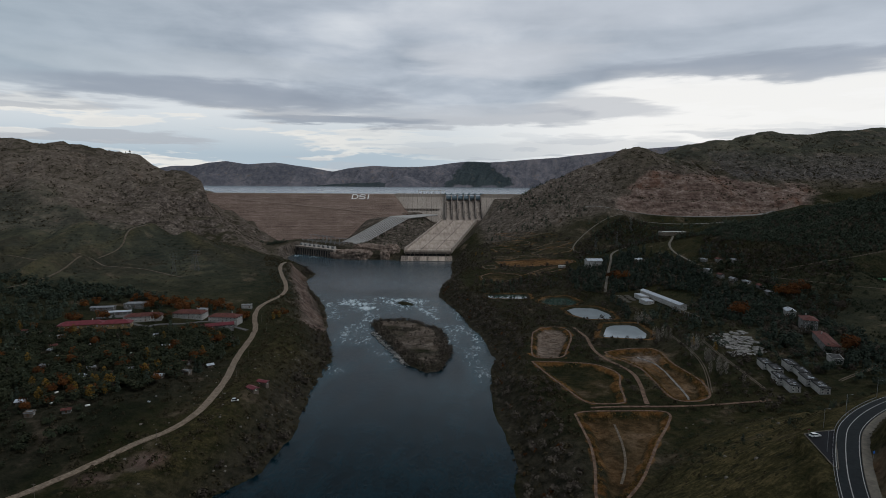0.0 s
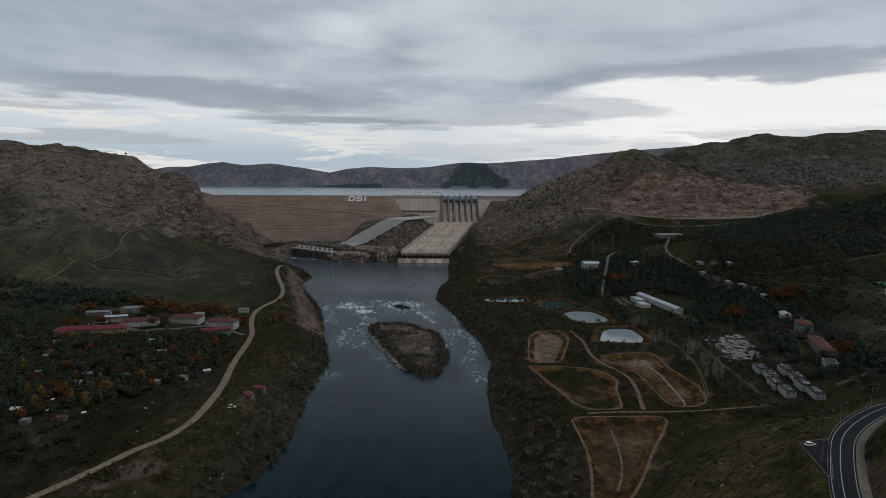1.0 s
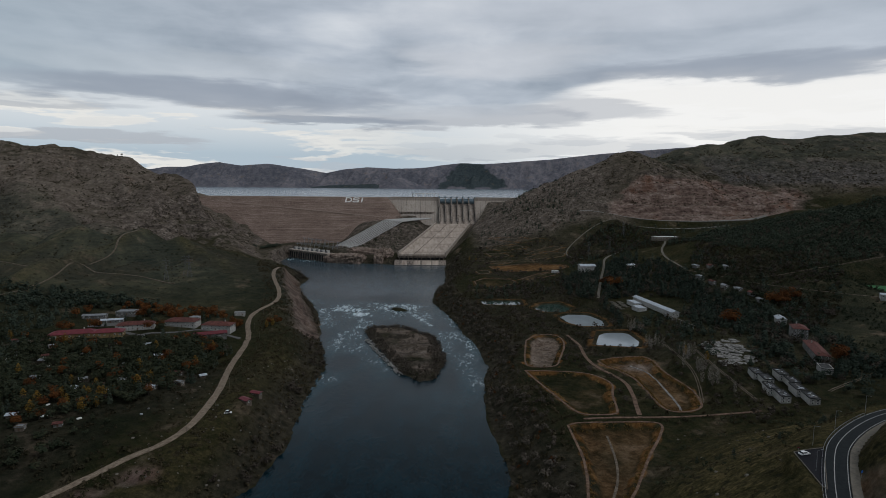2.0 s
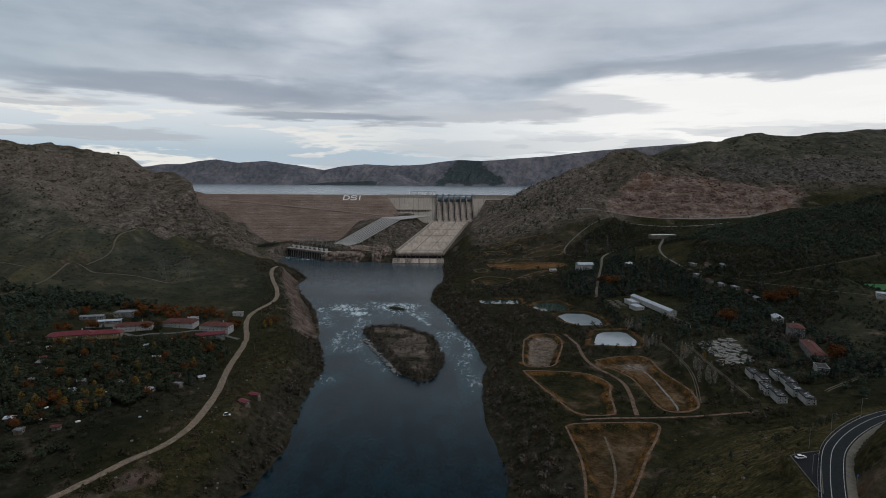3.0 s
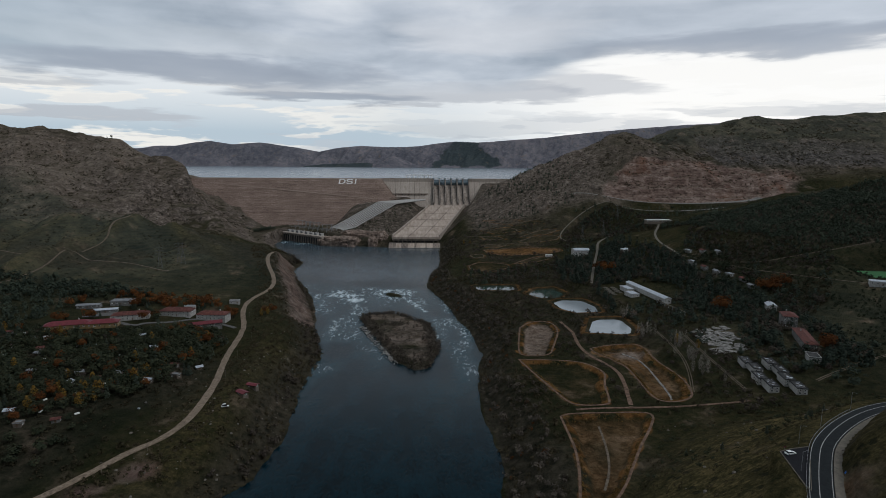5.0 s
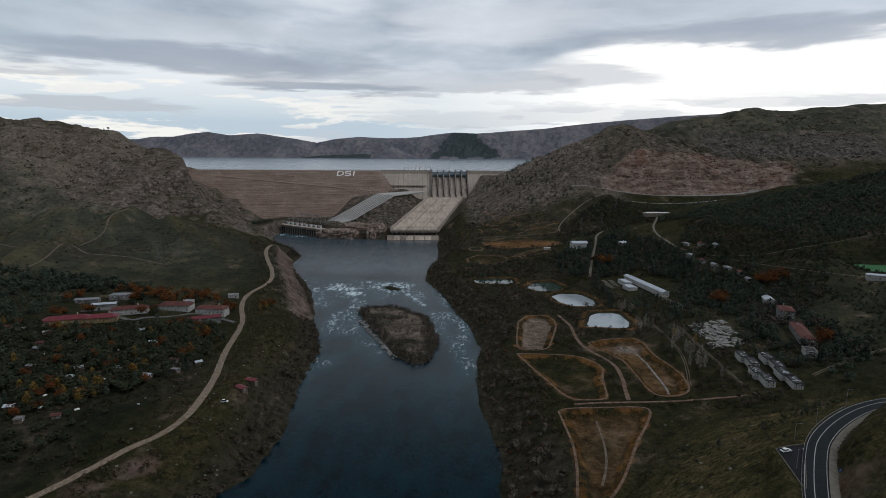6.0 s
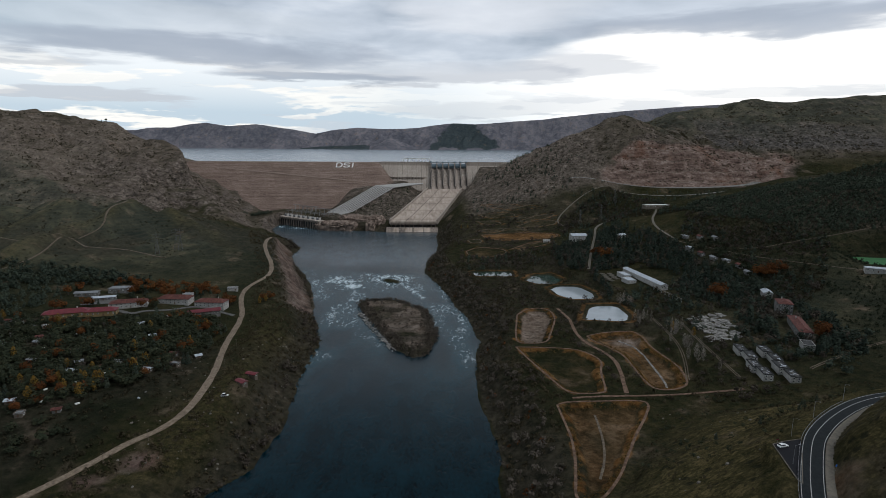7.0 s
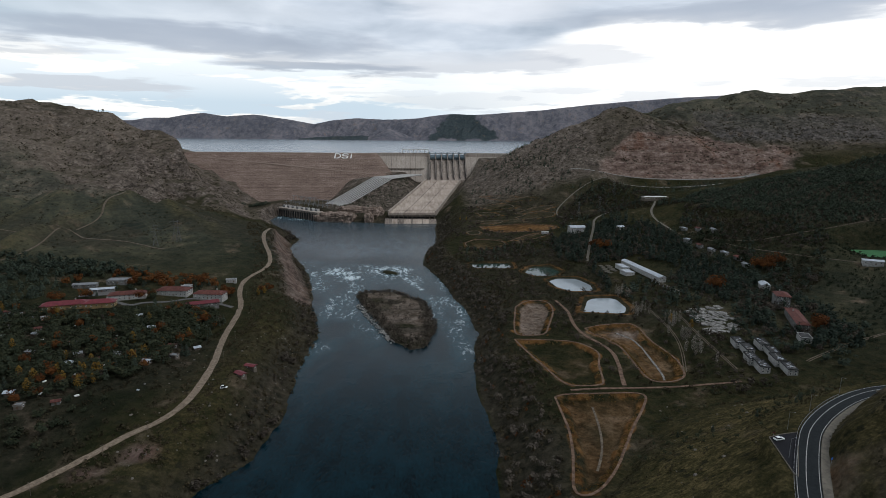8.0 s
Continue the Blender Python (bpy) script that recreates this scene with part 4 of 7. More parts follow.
hill = smooth(1330, 1450, gy) * (gx > 230) * (gy < 2400) * smooth(120, 190, Z) * (0.10 + 0.6 * smooth(0.45, 0.8, slope)) * (0.5 + 0.7 * smooth(-0.1, 0.3, fbm(gx, gy, 150, 3, 49)))
hill = np.maximum(hill, 0.8 * (gy > 1400) * (gy < 1800) * (gx > 800) * (1 - smooth(1200, 1350, gx)) * smooth(190, 215, Z) * (1 - smooth(265, 300, Z + 40 * fbm(gx, gy, 130, 3, 46))))
banks = (D > 0) * (1 - smooth(4, 40, D)) * smooth(0.35, 0.7, slope) * (gx < -60) * (gy > 500) * (gy < 1200)
cutting = np.exp(-((along(gx, gy, [(165, 190), (186, 222), (203, 238), (232, 258), (262, 268)])[0] - 10) / 9.0) ** 2) * np.clip(0.45 + 0.9 * fbm(gx, gy, 14, 3, 14), 0, 1)
bluff = np.exp(-(along(gx, gy, [(-150, 700), (-178, 800), (-215, 900), (-240, 1000), (-262, 1090)])[0] / 20.0) ** 2) * 0.95
abut = smooth(100, 140, gx) * (1 - smooth(420, 520, gx)) * smooth(1230, 1330, gy) * (gy < 1800) * 0.62
dry = np.exp(-(along(gx, gy, [(120, 235), (160, 275), (205, 315), (270, 330), (350, 325)])[0] / 44.0) ** 2) + np.exp(-(along(gx, gy, [(178, 180), (205, 215), (235, 240), (290, 255)])[0] / 22.0) ** 2) * 0.8 + np.exp(-(along(gx, gy, [(-160, 320), (-150, 420), (-140, 560)])[0] / 24.0) ** 2) * 0.45
shingle = (outside(gx, gy, ISLAND) < 2) * (0.55 + 0.45 * grain(gx, gy, 18, 6)) * 0.95
toe_rock = smooth(-290, -230, gx) * (1 - smooth(60, 150, gx)) * smooth(1395, 1430, gy) * (gy < 1780) * 0.7
crags = np.exp(-((gx + 195) / 60) ** 2 - ((gy - 1400) / 26) ** 2)
rock = np.clip(np.maximum.reduce([spur, quarried, hill, banks * 0.8, bluff, abut, shingle, cutting * 0.75, crags * 0.8, toe_rock]), 0, 1)
earth = np.clip(EARTH + cutting * 0.20 * (1 + grain(gx, gy, 14, 3)), 0, 1)
scarp = 0.62 * bluff + np.exp(-((gx + 170) / 13) ** 2 - ((gy - 334) / 9) ** 2) + np.exp(-((gx + 196) / 10) ** 2 - ((gy - 316) / 7) ** 2) * 0.8
lush = np.clip(np.exp(-((gx + 520) / 300) ** 2 - ((gy - 880) / 190) ** 2) * 1.2 + 0.5 * np.exp(-((gx - 480) / 200) ** 2 - ((gy - 560) / 180) ** 2), 0, 1)
flank_green = 1 - smooth(-40, 30, outside(gx, gy, [(-1600, 1420), (-925, 1305), (-775, 1246), (-650, 1215), (-545, 1085), (-480, 1010), (-900, 700), (-1600, 700)]) + 90 * fbm(gx, gy, 90, 4, 96))
high_green = (gx > 640) * (gy > 1480) * (gy < 2300) * smooth(215, 270, Z + 60 * fbm(gx, gy, 120, 3, 97))
lush = np.clip(np.maximum.reduce([lush, 0.9 * flank_green, 0.8 * high_green]), 0, 1)
rock = rock * (1 - 0.75 * flank_green) * (1 - 0.4 * high_green)
SLOPE = [(470, 1010), (560, 1020), (680, 1000), (860, 980), (1100, 930), (1100, 700), (800, 650), (625, 722), (584, 737), (551, 769), (516, 818), (491, 867), (470, 960)]
# hay colour along the knoll crests paints their lit ridge lines
for _line in KNOLL:
    dry = np.maximum(dry, 0.55 * np.exp(-(along(gx, gy, _line)[0] / 13.0) ** 2) * (0.7 + 0.4 * grain(gx, gy, 30, 71)))
scree = np.clip(np.maximum.reduce([smooth(-0.15, 0.1, (ridge(gx, gy, ROCKY, 0.43) - np.maximum(ridge(gx, gy, GREEN, 0.17, 30), 40)) / 60.0) * (gy < 2400) * (gx < -250), 0.55 * np.exp(-((gx - 200) / 120) ** 2 - ((gy - 1230) / 110) ** 2), smooth(1330, 1450, gy) * (gx > 100) * (gy < 2400) * smooth(100, 160, Z) * (0.72 - 0.12 * smooth(420, 640, gx)), abut * 1.7]), 0, 1)
silt = np.clip(quarried * (1 - smooth(0.35, 0.6, slope)) * (gy > 1325) * 0.7 + np.exp(-((gx - 208) / 13) ** 2 - ((gy - 541) / 11) ** 2) * 1.2 + 0.75 * (1 - smooth(-7, -3, outside(gx, gy, BASINS["top"][0]))) + 0.55 * (1 - smooth(-20, -8, outside(gx, gy, ISLAND))) * smooth(-0.15, 0.2, fbm(gx, gy, 26, 3, 99)), 0, 1)
pined = 1 - smooth(-30, 10, outside(gx, gy, SLOPE))
PLANTED = [(90, 170), (120, 215), (200, 300), (288, 392), (479, 384), (525, 290), (610, 245), (730, 180)]
far_pines = (gy > 4300) * np.maximum(1 - smooth(-12, 14, outside(gx * 4800 / np.maximum(gy, 1000), Z, PLANTED) + 46 * fbm(gx, Z * 2, 70, 4, 64)), (gx > -960) * (gx < -400) * (gy < 4720) * 0.9)
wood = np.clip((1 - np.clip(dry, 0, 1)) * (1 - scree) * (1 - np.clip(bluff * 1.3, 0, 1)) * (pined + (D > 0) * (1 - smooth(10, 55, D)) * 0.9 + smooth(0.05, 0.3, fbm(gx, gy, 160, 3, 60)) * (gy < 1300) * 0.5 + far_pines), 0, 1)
cols = len(xs)
quads = [(j * cols + i, j * cols + i + 1, (j + 1) * cols + i + 1, (j + 1) * cols + i) for j in range(len(ys) - 1) for i in range(cols - 1)]
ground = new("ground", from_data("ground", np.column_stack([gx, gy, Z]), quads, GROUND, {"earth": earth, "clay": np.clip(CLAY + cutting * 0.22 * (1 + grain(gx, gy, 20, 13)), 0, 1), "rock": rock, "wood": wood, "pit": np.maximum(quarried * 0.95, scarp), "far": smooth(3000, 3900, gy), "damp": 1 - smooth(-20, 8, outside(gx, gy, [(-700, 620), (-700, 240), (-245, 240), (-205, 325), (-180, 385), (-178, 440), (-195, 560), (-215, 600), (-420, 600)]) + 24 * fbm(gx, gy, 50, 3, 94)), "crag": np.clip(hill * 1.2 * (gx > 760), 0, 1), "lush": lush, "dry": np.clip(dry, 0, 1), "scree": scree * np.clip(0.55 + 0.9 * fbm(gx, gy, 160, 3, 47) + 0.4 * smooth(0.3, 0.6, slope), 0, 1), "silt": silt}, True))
tagged(ground, "brown autumn valley floor and bare rocky hillsides", "ground", kind="structure")


def water_sheet(name, x0, x1, y0, y1, z, step, mat, label, marks=None, rise=0.0):
    ax, ay = np.arange(x0, x1 + step, step), np.arange(y0, y1 + step, step)
    wx, wy = np.meshgrid(ax, ay)
    k = len(ax)
    f = [(j * k + i, j * k + i + 1, (j + 1) * k + i + 1, (j + 1) * k + i) for j in range(len(ay) - 1) for i in range(k - 1)]
    me = from_data(name, np.column_stack([wx.ravel(), wy.ravel(), z + rise * (wy.ravel() - y0)]), f, mat, marks(wx.ravel(), wy.ravel()) if marks else None, True)
    return tagged(new(name, me), label, "water", kind="structure")


RAPIDS = [(-122, 864, 40, 17, 0.55), (-102, 836, 22, 32, 0.52), (-160, 856, 9, 24, 0.46), (-92, 800, 8, 26, 0.40), (-144, 800, 9, 44, 0.42),
          (-30, 896, 15, 6, 0.50), (-8, 886, 12, 8, 0.40), (36, 800, 10, 56, 0.37), (54, 660, 10, 64, 0.36), (-110, 690, 9, 64, 0.36), (-300, 1430, 46, 22, 0.36), (-352, 1452, 14, 26, 0.40)]
TONGUE = [(-26, 850), (-16, 826), (-6, 800), (6, 766)]


def foam_marks(x, y):
    white = 0.25 * np.clip(grain(x, y * 0.4, 22, 90) + 0.35, 0, 1) * smooth(940, 880, y) * smooth(380, 600, y)
    white = white + 0.17 * smooth(925, 890, y + 0.25 * x) * smooth(740, 830, y)
    for cx, cy, sx, sy, amp in RAPIDS:
        white = np.maximum(white, amp * np.exp(-((x - cx) / sx) ** 2 - ((y - cy) / sy) ** 2))
    white = np.maximum(white, 0.48 * np.exp(-(along(x, y, TONGUE)[0] / 5.0) ** 2))
    chop = np.clip(smooth(1060, 850, y + 40 * grain(x, y, 60, 91)) * smooth(400, 640, y + 60 * grain(x, y, 70, 92)) + 0.22 + 0.36 * smooth(900, 1060, y), 0, 1)
    chop = np.maximum(chop, 0.5 * smooth(1250, 1400, y) * (x < -200))
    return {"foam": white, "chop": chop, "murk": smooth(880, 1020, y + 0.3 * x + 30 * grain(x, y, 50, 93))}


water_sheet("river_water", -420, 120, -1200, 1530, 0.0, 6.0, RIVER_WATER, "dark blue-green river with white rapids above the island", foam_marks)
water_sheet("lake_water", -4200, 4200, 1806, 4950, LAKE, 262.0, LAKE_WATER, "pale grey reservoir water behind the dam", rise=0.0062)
for key, (pts, level) in PONDS.items():
    bm = bmesh.new()
    loop = round_off([(x + (x - sum(p[0] for p in pts) / len(pts)) * 0.06, y + (y - sum(p[1] for p in pts) / len(pts)) * 0.06) for x, y in pts + pts[:1]], 2)[:-1]
    bm.faces.new([bm.verts.new((x, y, level)) for x, y in loop])
    bm.normal_update()
    if bm.faces[:][0].normal.z < 0:
        bmesh.ops.reverse_faces(bm, faces=bm.faces[:])
    bmesh.ops.triangulate(bm, faces=bm.faces[:])
    tagged(part("pond_water", bm, SKY_POND_WATER if key in ("large", "oval") else POND_WATER), {"large": "sky-reflecting water of an earth-banked pond", "oval": "sky-reflecting water of an oval fish pond",
           "round": "green water of a round banked pond", "far": "water of a long pond by the river trees"}[key], "water", kind="structure")


def strip(name, line, zs, half, lift, mat, label, kind="structure", shift=0.0, parent=None, every=4.0, span=None, thick=0.0):
    """A ribbon that follows a line on the ground."""
    px, py = np.array([p[0] for p in line], float), np.array([p[1] for p in line], float)
    run = np.r_[0, np.cumsum(np.hypot(np.diff(px), np.diff(py)))]
    a, b = span or (0, run[-1])
    at = np.linspace(a, b, max(2, int((b - a) / every)))
    cx, cy, cz = np.interp(at, run, px), np.interp(at, run, py), np.interp(at, run, zs)
    tx, ty = np.gradient(cx), np.gradient(cy)
    ln = np.hypot(tx, ty)
    nx, ny = -ty / ln, tx / ln
    v, f = [], []
    for k in range(len(at)):
        for s in (-half, half):
            o = s + shift
            wob = 0.0 if mat in (ASPHALT, LINE, GUTTER) else 0.22 * half * float(grain(np.array(cx[k] * 1.0), np.array(cy[k] + s * 40), 7.0, 95))
            v.append((cx[k] + nx[k] * (o + wob), cy[k] + ny[k] * (o + wob), cz[k] + lift))
        if thick:
            for s in (half, -half):
                o = s + shift
                v.append((cx[k] + nx[k] * o, cy[k] + ny[k] * o, cz[k] + lift - thick))
    w = 4 if thick else 2
    for k in range(len(at) - 1):
        p, q = k * w, (k + 1) * w
        f.append((p, q, q + 1, p + 1))
        if thick:
            f += [(p + 1, q + 1, q + 2, p + 2), (p + 3, q + 3, q, p), (p + 2, q + 2, q + 3, p + 3)]
    ob = new(name, from_data(name, v, f, mat))
    ob.parent = parent
    return tagged(ob, label, "road" if kind == "structure" else "", kind=kind) if label else ob


ROAD_TEXT = {"dirt": ("dirt_road", DIRT, "pale unpaved road along the river slope"), "asphalt": ("road", ASPHALT, "grey asphalt road curving round the hillside"),
             "basin": ("track", RIM, "earth track between the drained basins"), "cross": ("track", RIM, "earth track along the basin rims"),
             "grove": ("lane", GUTTER, "pale lane between the trees"), "rail": ("track", TRACK, "pale service track along the valley side"), "flank": ("footpath", TRACK, "pale worn path up the open slope"), "ramp": ("footpath", TRACK, "pale worn path below the pines"),
             "canopy": ("lane", GUTTER, "pale lane up to the white canopy"),
             "hill": ("footpath", TRACK, "worn path over the grassy hill"), "crest": ("footpath", TRACK, "worn path to the grassy hilltop"),
             "upper": ("footpath", TRACK, "worn path along the hill flank"), "terrace": ("track", TRACK, "pale terrace track below the dam"),
             "terrace_low": ("track", TRACK, "pale terrace track by the fields"), "terrace_top": ("track", TRACK, "pale terrace track near the abutment"),
             "saddle": ("lane", GUTTER, "pale lane winding up the scrubby slope"), "pit": ("quarry_floor", RUBBLE, "pale levelled quarry floor"), "pit_low": ("quarry_track", RUBBLE, "pale haul track below the quarry floor"),
             "yard": ("yard", YARD, "grey paved yard between the village sheds"), "court": ("lane", YARD, "grey paved lane through the village"),
             "blocks": ("track", TRACK, "worn track beside the flat-roofed blocks"), "west": ("track", TRACK, "worn track along the poplars")}
for key, (w, line, zs) in LINES.items():
    nm, mt, text = ROAD_TEXT[key]
    if key in ("blocks", "west", "flank", "ramp", "terrace", "terrace_low"):   # two wheel ruts with grass between
        first = strip(nm, line, zs, 0.36, 0.42, mt, text, thick=0.8, shift=-0.95)
        strip("wheel_rut", line, zs, 0.36, 0.42, mt, "", shift=0.95, thick=0.8, parent=first)
        continue
    strip(nm, line, zs, w / 2 * (0.8 if key == "dirt" else 1.0), 0.9 if key in ("hill", "upper", "crest") else 0.42, mt, text, thick=0.8)

for pts, _ in BASINS.values():   # beaten paths on the basin rims
    loop = round_off(pts + pts[:1], 2)
    lx, ly = np.array([p[0] for p in loop]), np.array([p[1] for p in loop])
    mx, my = lx.mean(), ly.mean()
    lx, ly = lx + (lx - mx) * 0.045, ly + (ly - my) * 0.03
    strip("rim_path", list(zip(lx, ly)), ground_at(lx, ly), 0.85, 0.25, RIM, "pinkish beaten path on a basin rim", every=2.5, thick=0.5)
for key in ("orange", "brown", "small", "upper", "shelf", "ring", "saddle", "low", "lip"):   # worn berms round the far fields
    loop = round_off(FIELDS[key][0] + FIELDS[key][0][:1], 2)
    lx, ly = np.array([p[0] for p in loop]), np.array([p[1] for p in loop])
    strip("field_berm", loop, ground_at(lx, ly), 0.9, 0.35, RIM if key in ("orange", "brown", "lip") else TRACK, "worn earth berm round a terraced field", every=5.0, thick=0.6)
for key, line, half, mt, text in (("channel", [(203, 545), (214, 526), (212, 490), (207, 446), (203, 432)], 0.9, RUBBLE, "pale silt channel across a drained basin"),
                                  ("channel", [(129, 388), (126, 366), (122, 346), (116, 326), (107, 308)], 0.75, TRACK, "pale worn channel along a basin floor"),
                                  ):
    line = round_off(line, 2)
    strip(key, line, ground_at(np.array([p[0] for p in line]), np.array([p[1] for p in line])), half, 0.25, mt, text, every=2.0, thick=0.5)

# ---- dam ----
CREST, TOP = 1800.0, 155.0
dam = anchor("dam", 0, CREST, 0, label="brown rockfill dam with a pale concrete spillway section", category="dam")


def at_dam(bm):
    bmesh.ops.translate(bm, verts=bm.verts[:], vec=(0, -CREST, 0))
    return bm


def fill_height(x, y):
    out = np.hypot(np.maximum(x + 128, 0) * 1.9, np.maximum(CREST - y, 0))
    z = TOP - out / 1.7
    z = z + 2.2 * smooth(-3, 0, z - 62) * (1 - smooth(0, 4, z - 62)) - 1.0 * smooth(-2, 0, z - 108) * (1 - smooth(0, 3, z - 108))
    return z + (fbm(x, y, 30, 3, 81) * 1.6 + grain(x, y, 5, 82) * 0.5) * smooth(1, 8, out)


ax, ay = np.arange(-800, 10, 4.0), np.r_[np.arange(1540, 1800, 4.0), 1800.0, 1812.0]
fx, fy = np.meshgrid(ax, ay)
fz = fill_height(fx.ravel(), fy.ravel())
k = len(ax)
tri = [(j * k + i, j * k + i + 1, (j + 1) * k + i + 1, (j + 1) * k + i) for j in range(len(ay) - 1) for i in range(k - 1)
       if max(fz[j * k + i], fz[(j + 1) * k + i + 1]) > 12]
fill = new("embankment", from_data("embankment", np.column_stack([fx.ravel(), fy.ravel() - CREST, fz]), tri, ROCKFILL, None, True))
fill.parent, fill["label"] = dam, "sloping brown rockfill face with faint benches"


def on_face(x, z, lift=0.5):
    """A point of the sloping face, in the dam's own axes."""
    return Vector((x, -(TOP - z) * 1.7 - lift * 0.5, z + lift * 0.86))


haul = bmesh.new()
for k in range(60):
    a, b = k / 60, (k + 1) / 60
    quad = []
    for t, dz in ((a, 0), (b, 0), (b, 1.6), (a, 1.6)):
        quad.append(haul.verts.new(on_face(-640 + 500 * t, 138 - 42 * t + dz * 1.7, 1.1)))
    haul.faces.new(quad)
part("haul_track", haul, HAUL, dam, "faint pale diagonal haul track")

# parapet along the crest
bm = bmesh.new()
box(bm, -415, CREST + 1.2, TOP + 0.5, 590, 0.5, 1.4)
part("parapet", at_dam(bm), CONCRETE, dam)
bm = bmesh.new()
box(bm, -405, CREST + 8, TOP + 0.1, 600, 9, 0.3)
part("crest_road", at_dam(bm), ASPHALT, dam)

# painted letters of pale stones on the rockfill
LETTERS = {"letter_d": [[(0, 0), (0, 1), (0.62, 1), (1, 0.72), (1, 0.28), (0.62, 0), (0, 0)]],
           "letter_s": [[(1, 0.86), (0.8, 1), (0.2, 1), (0, 0.84), (0, 0.62), (0.2, 0.52), (0.8, 0.48), (1, 0.36), (1, 0.14), (0.8, 0), (0.2, 0), (0, 0.14)]],
           "letter_i": [[(0.5, 0), (0.5, 1)]]}
for (key, lines), x0 in zip(LETTERS.items(), (-257, -234, -211)):
    bm = bmesh.new()
    wide = 16.5 if key != "letter_i" else 8
    for line in lines:
        for (u0, v0), (u1, v1) in zip(line, line[1:]):
            a = on_face(x0 + u0 * wide + v0 * 0.5, 140.0 + v0 * 12, 1.4)
            b = on_face(x0 + u1 * wide + v1 * 0.5, 140.0 + v1 * 12, 1.4)
            side = (b - a).cross(Vector((0, -0.5, 0.86))).normalized() * 1.7
            tip = (b - a).normalized() * 1.2
            lo = Vector((0, 0.25, -0.43)) * 2.4
            ring = [a - tip + side, b + tip + side, b + tip - side, a - tip - side]
            top = [bm.verts.new(p) for p in ring]
            base = [bm.verts.new(p + lo) for p in ring]
            bm.faces.new(top)
            for i in range(4):
                bm.faces.new((top[i], base[i], base[(i + 1) % 4], top[(i + 1) % 4]))
    bmesh.ops.recalc_face_normals(bm, faces=bm.faces[:])
    part(key, bm, WHITE, dam, "large white letter laid on the rockfill")

# concrete gravity walls on both sides of the spillway
WALL = [(CREST + 14, 50), (CREST + 14, TOP), (CREST, TOP), (CREST, TOP - 9), (CREST - 62, TOP - 9 - 80), (CREST - 62, 50)]
bm = bmesh.new()
solid(bm, WALL, -215, 36.5)
part("gravity_wall", at_dam(bm), CONCRETE, dam, "pale weathered concrete gravity wall")
bm = bmesh.new()
solid(bm, WALL, 152.5, 330)
part("gravity_wall", at_dam(bm), CONCRETE, dam, "pale weathered concrete gravity wall")
for k in range(16):   # joints between the blocks
    bm = bmesh.new()
    x = -112 + k * 15 if k < 10 else 168 + (k - 10) * 18
    solid(bm, [(CREST - 0.15, TOP - 9), (CREST - 62.15, TOP - 89), (CREST - 62.4, TOP - 88.7), (CREST - 0.4, TOP - 8.7)], x, x + 0.5)
    part("joint", at_dam(bm), DARK, dam)
bm = bmesh.new()
box(bm, -40, CREST - 31, 111, 120, 5, 1.4)
part("gallery_ledge", at_dam(bm), CONCRETE, dam)
for k in range(11):
    bm = bmesh.new()
    box(bm, -90 + k * 10, CREST - 33.2, 107.4, 3.0, 3.2, 4.4, bevel=0.4)
    part("gallery_niche", at_dam(bm), STAINED, dam)
bm = bmesh.new()
box(bm, 88, CREST + 8, TOP + 0.8, 480, 9, 1.2)
part("crest_deck", at_dam(bm), CONCRETE, dam)
for x0, x1 in ((-120, 36), (153, 310)):
    bm = bmesh.new()
    box(bm, (x0 + x1) / 2, CREST + 3.2, TOP + 1.9, x1 - x0, 0.35, 1.1)
    part("parapet", at_dam(bm), CONCRETE, dam)

# spillway: ogee, seven piers, six gates
OGEE = [(CREST + 16, 50), (CREST + 16, 132), (CREST + 8, 138), (CREST, 137), (CREST - 10, 131), (CREST - 24, 117), (CREST - 44, 98), (CREST - 60, 85.5), (CREST - 76, 77.5), (CREST - 76, 50)]
bm = bmesh.new()
solid(bm, OGEE, 36.5, 152.5)
part("ogee", at_dam(bm), OGEE_CONCRETE, dam, "stained concrete overflow with dark runs of water")
PIER = [(CREST + 20, 60), (CREST + 20, TOP), (CREST - 8, TOP), (CREST - 12, 147), (CREST - 26, 129), (CREST - 46, 108), (CREST - 62, 94), (CREST - 76, 86), (CREST - 76, 55)]
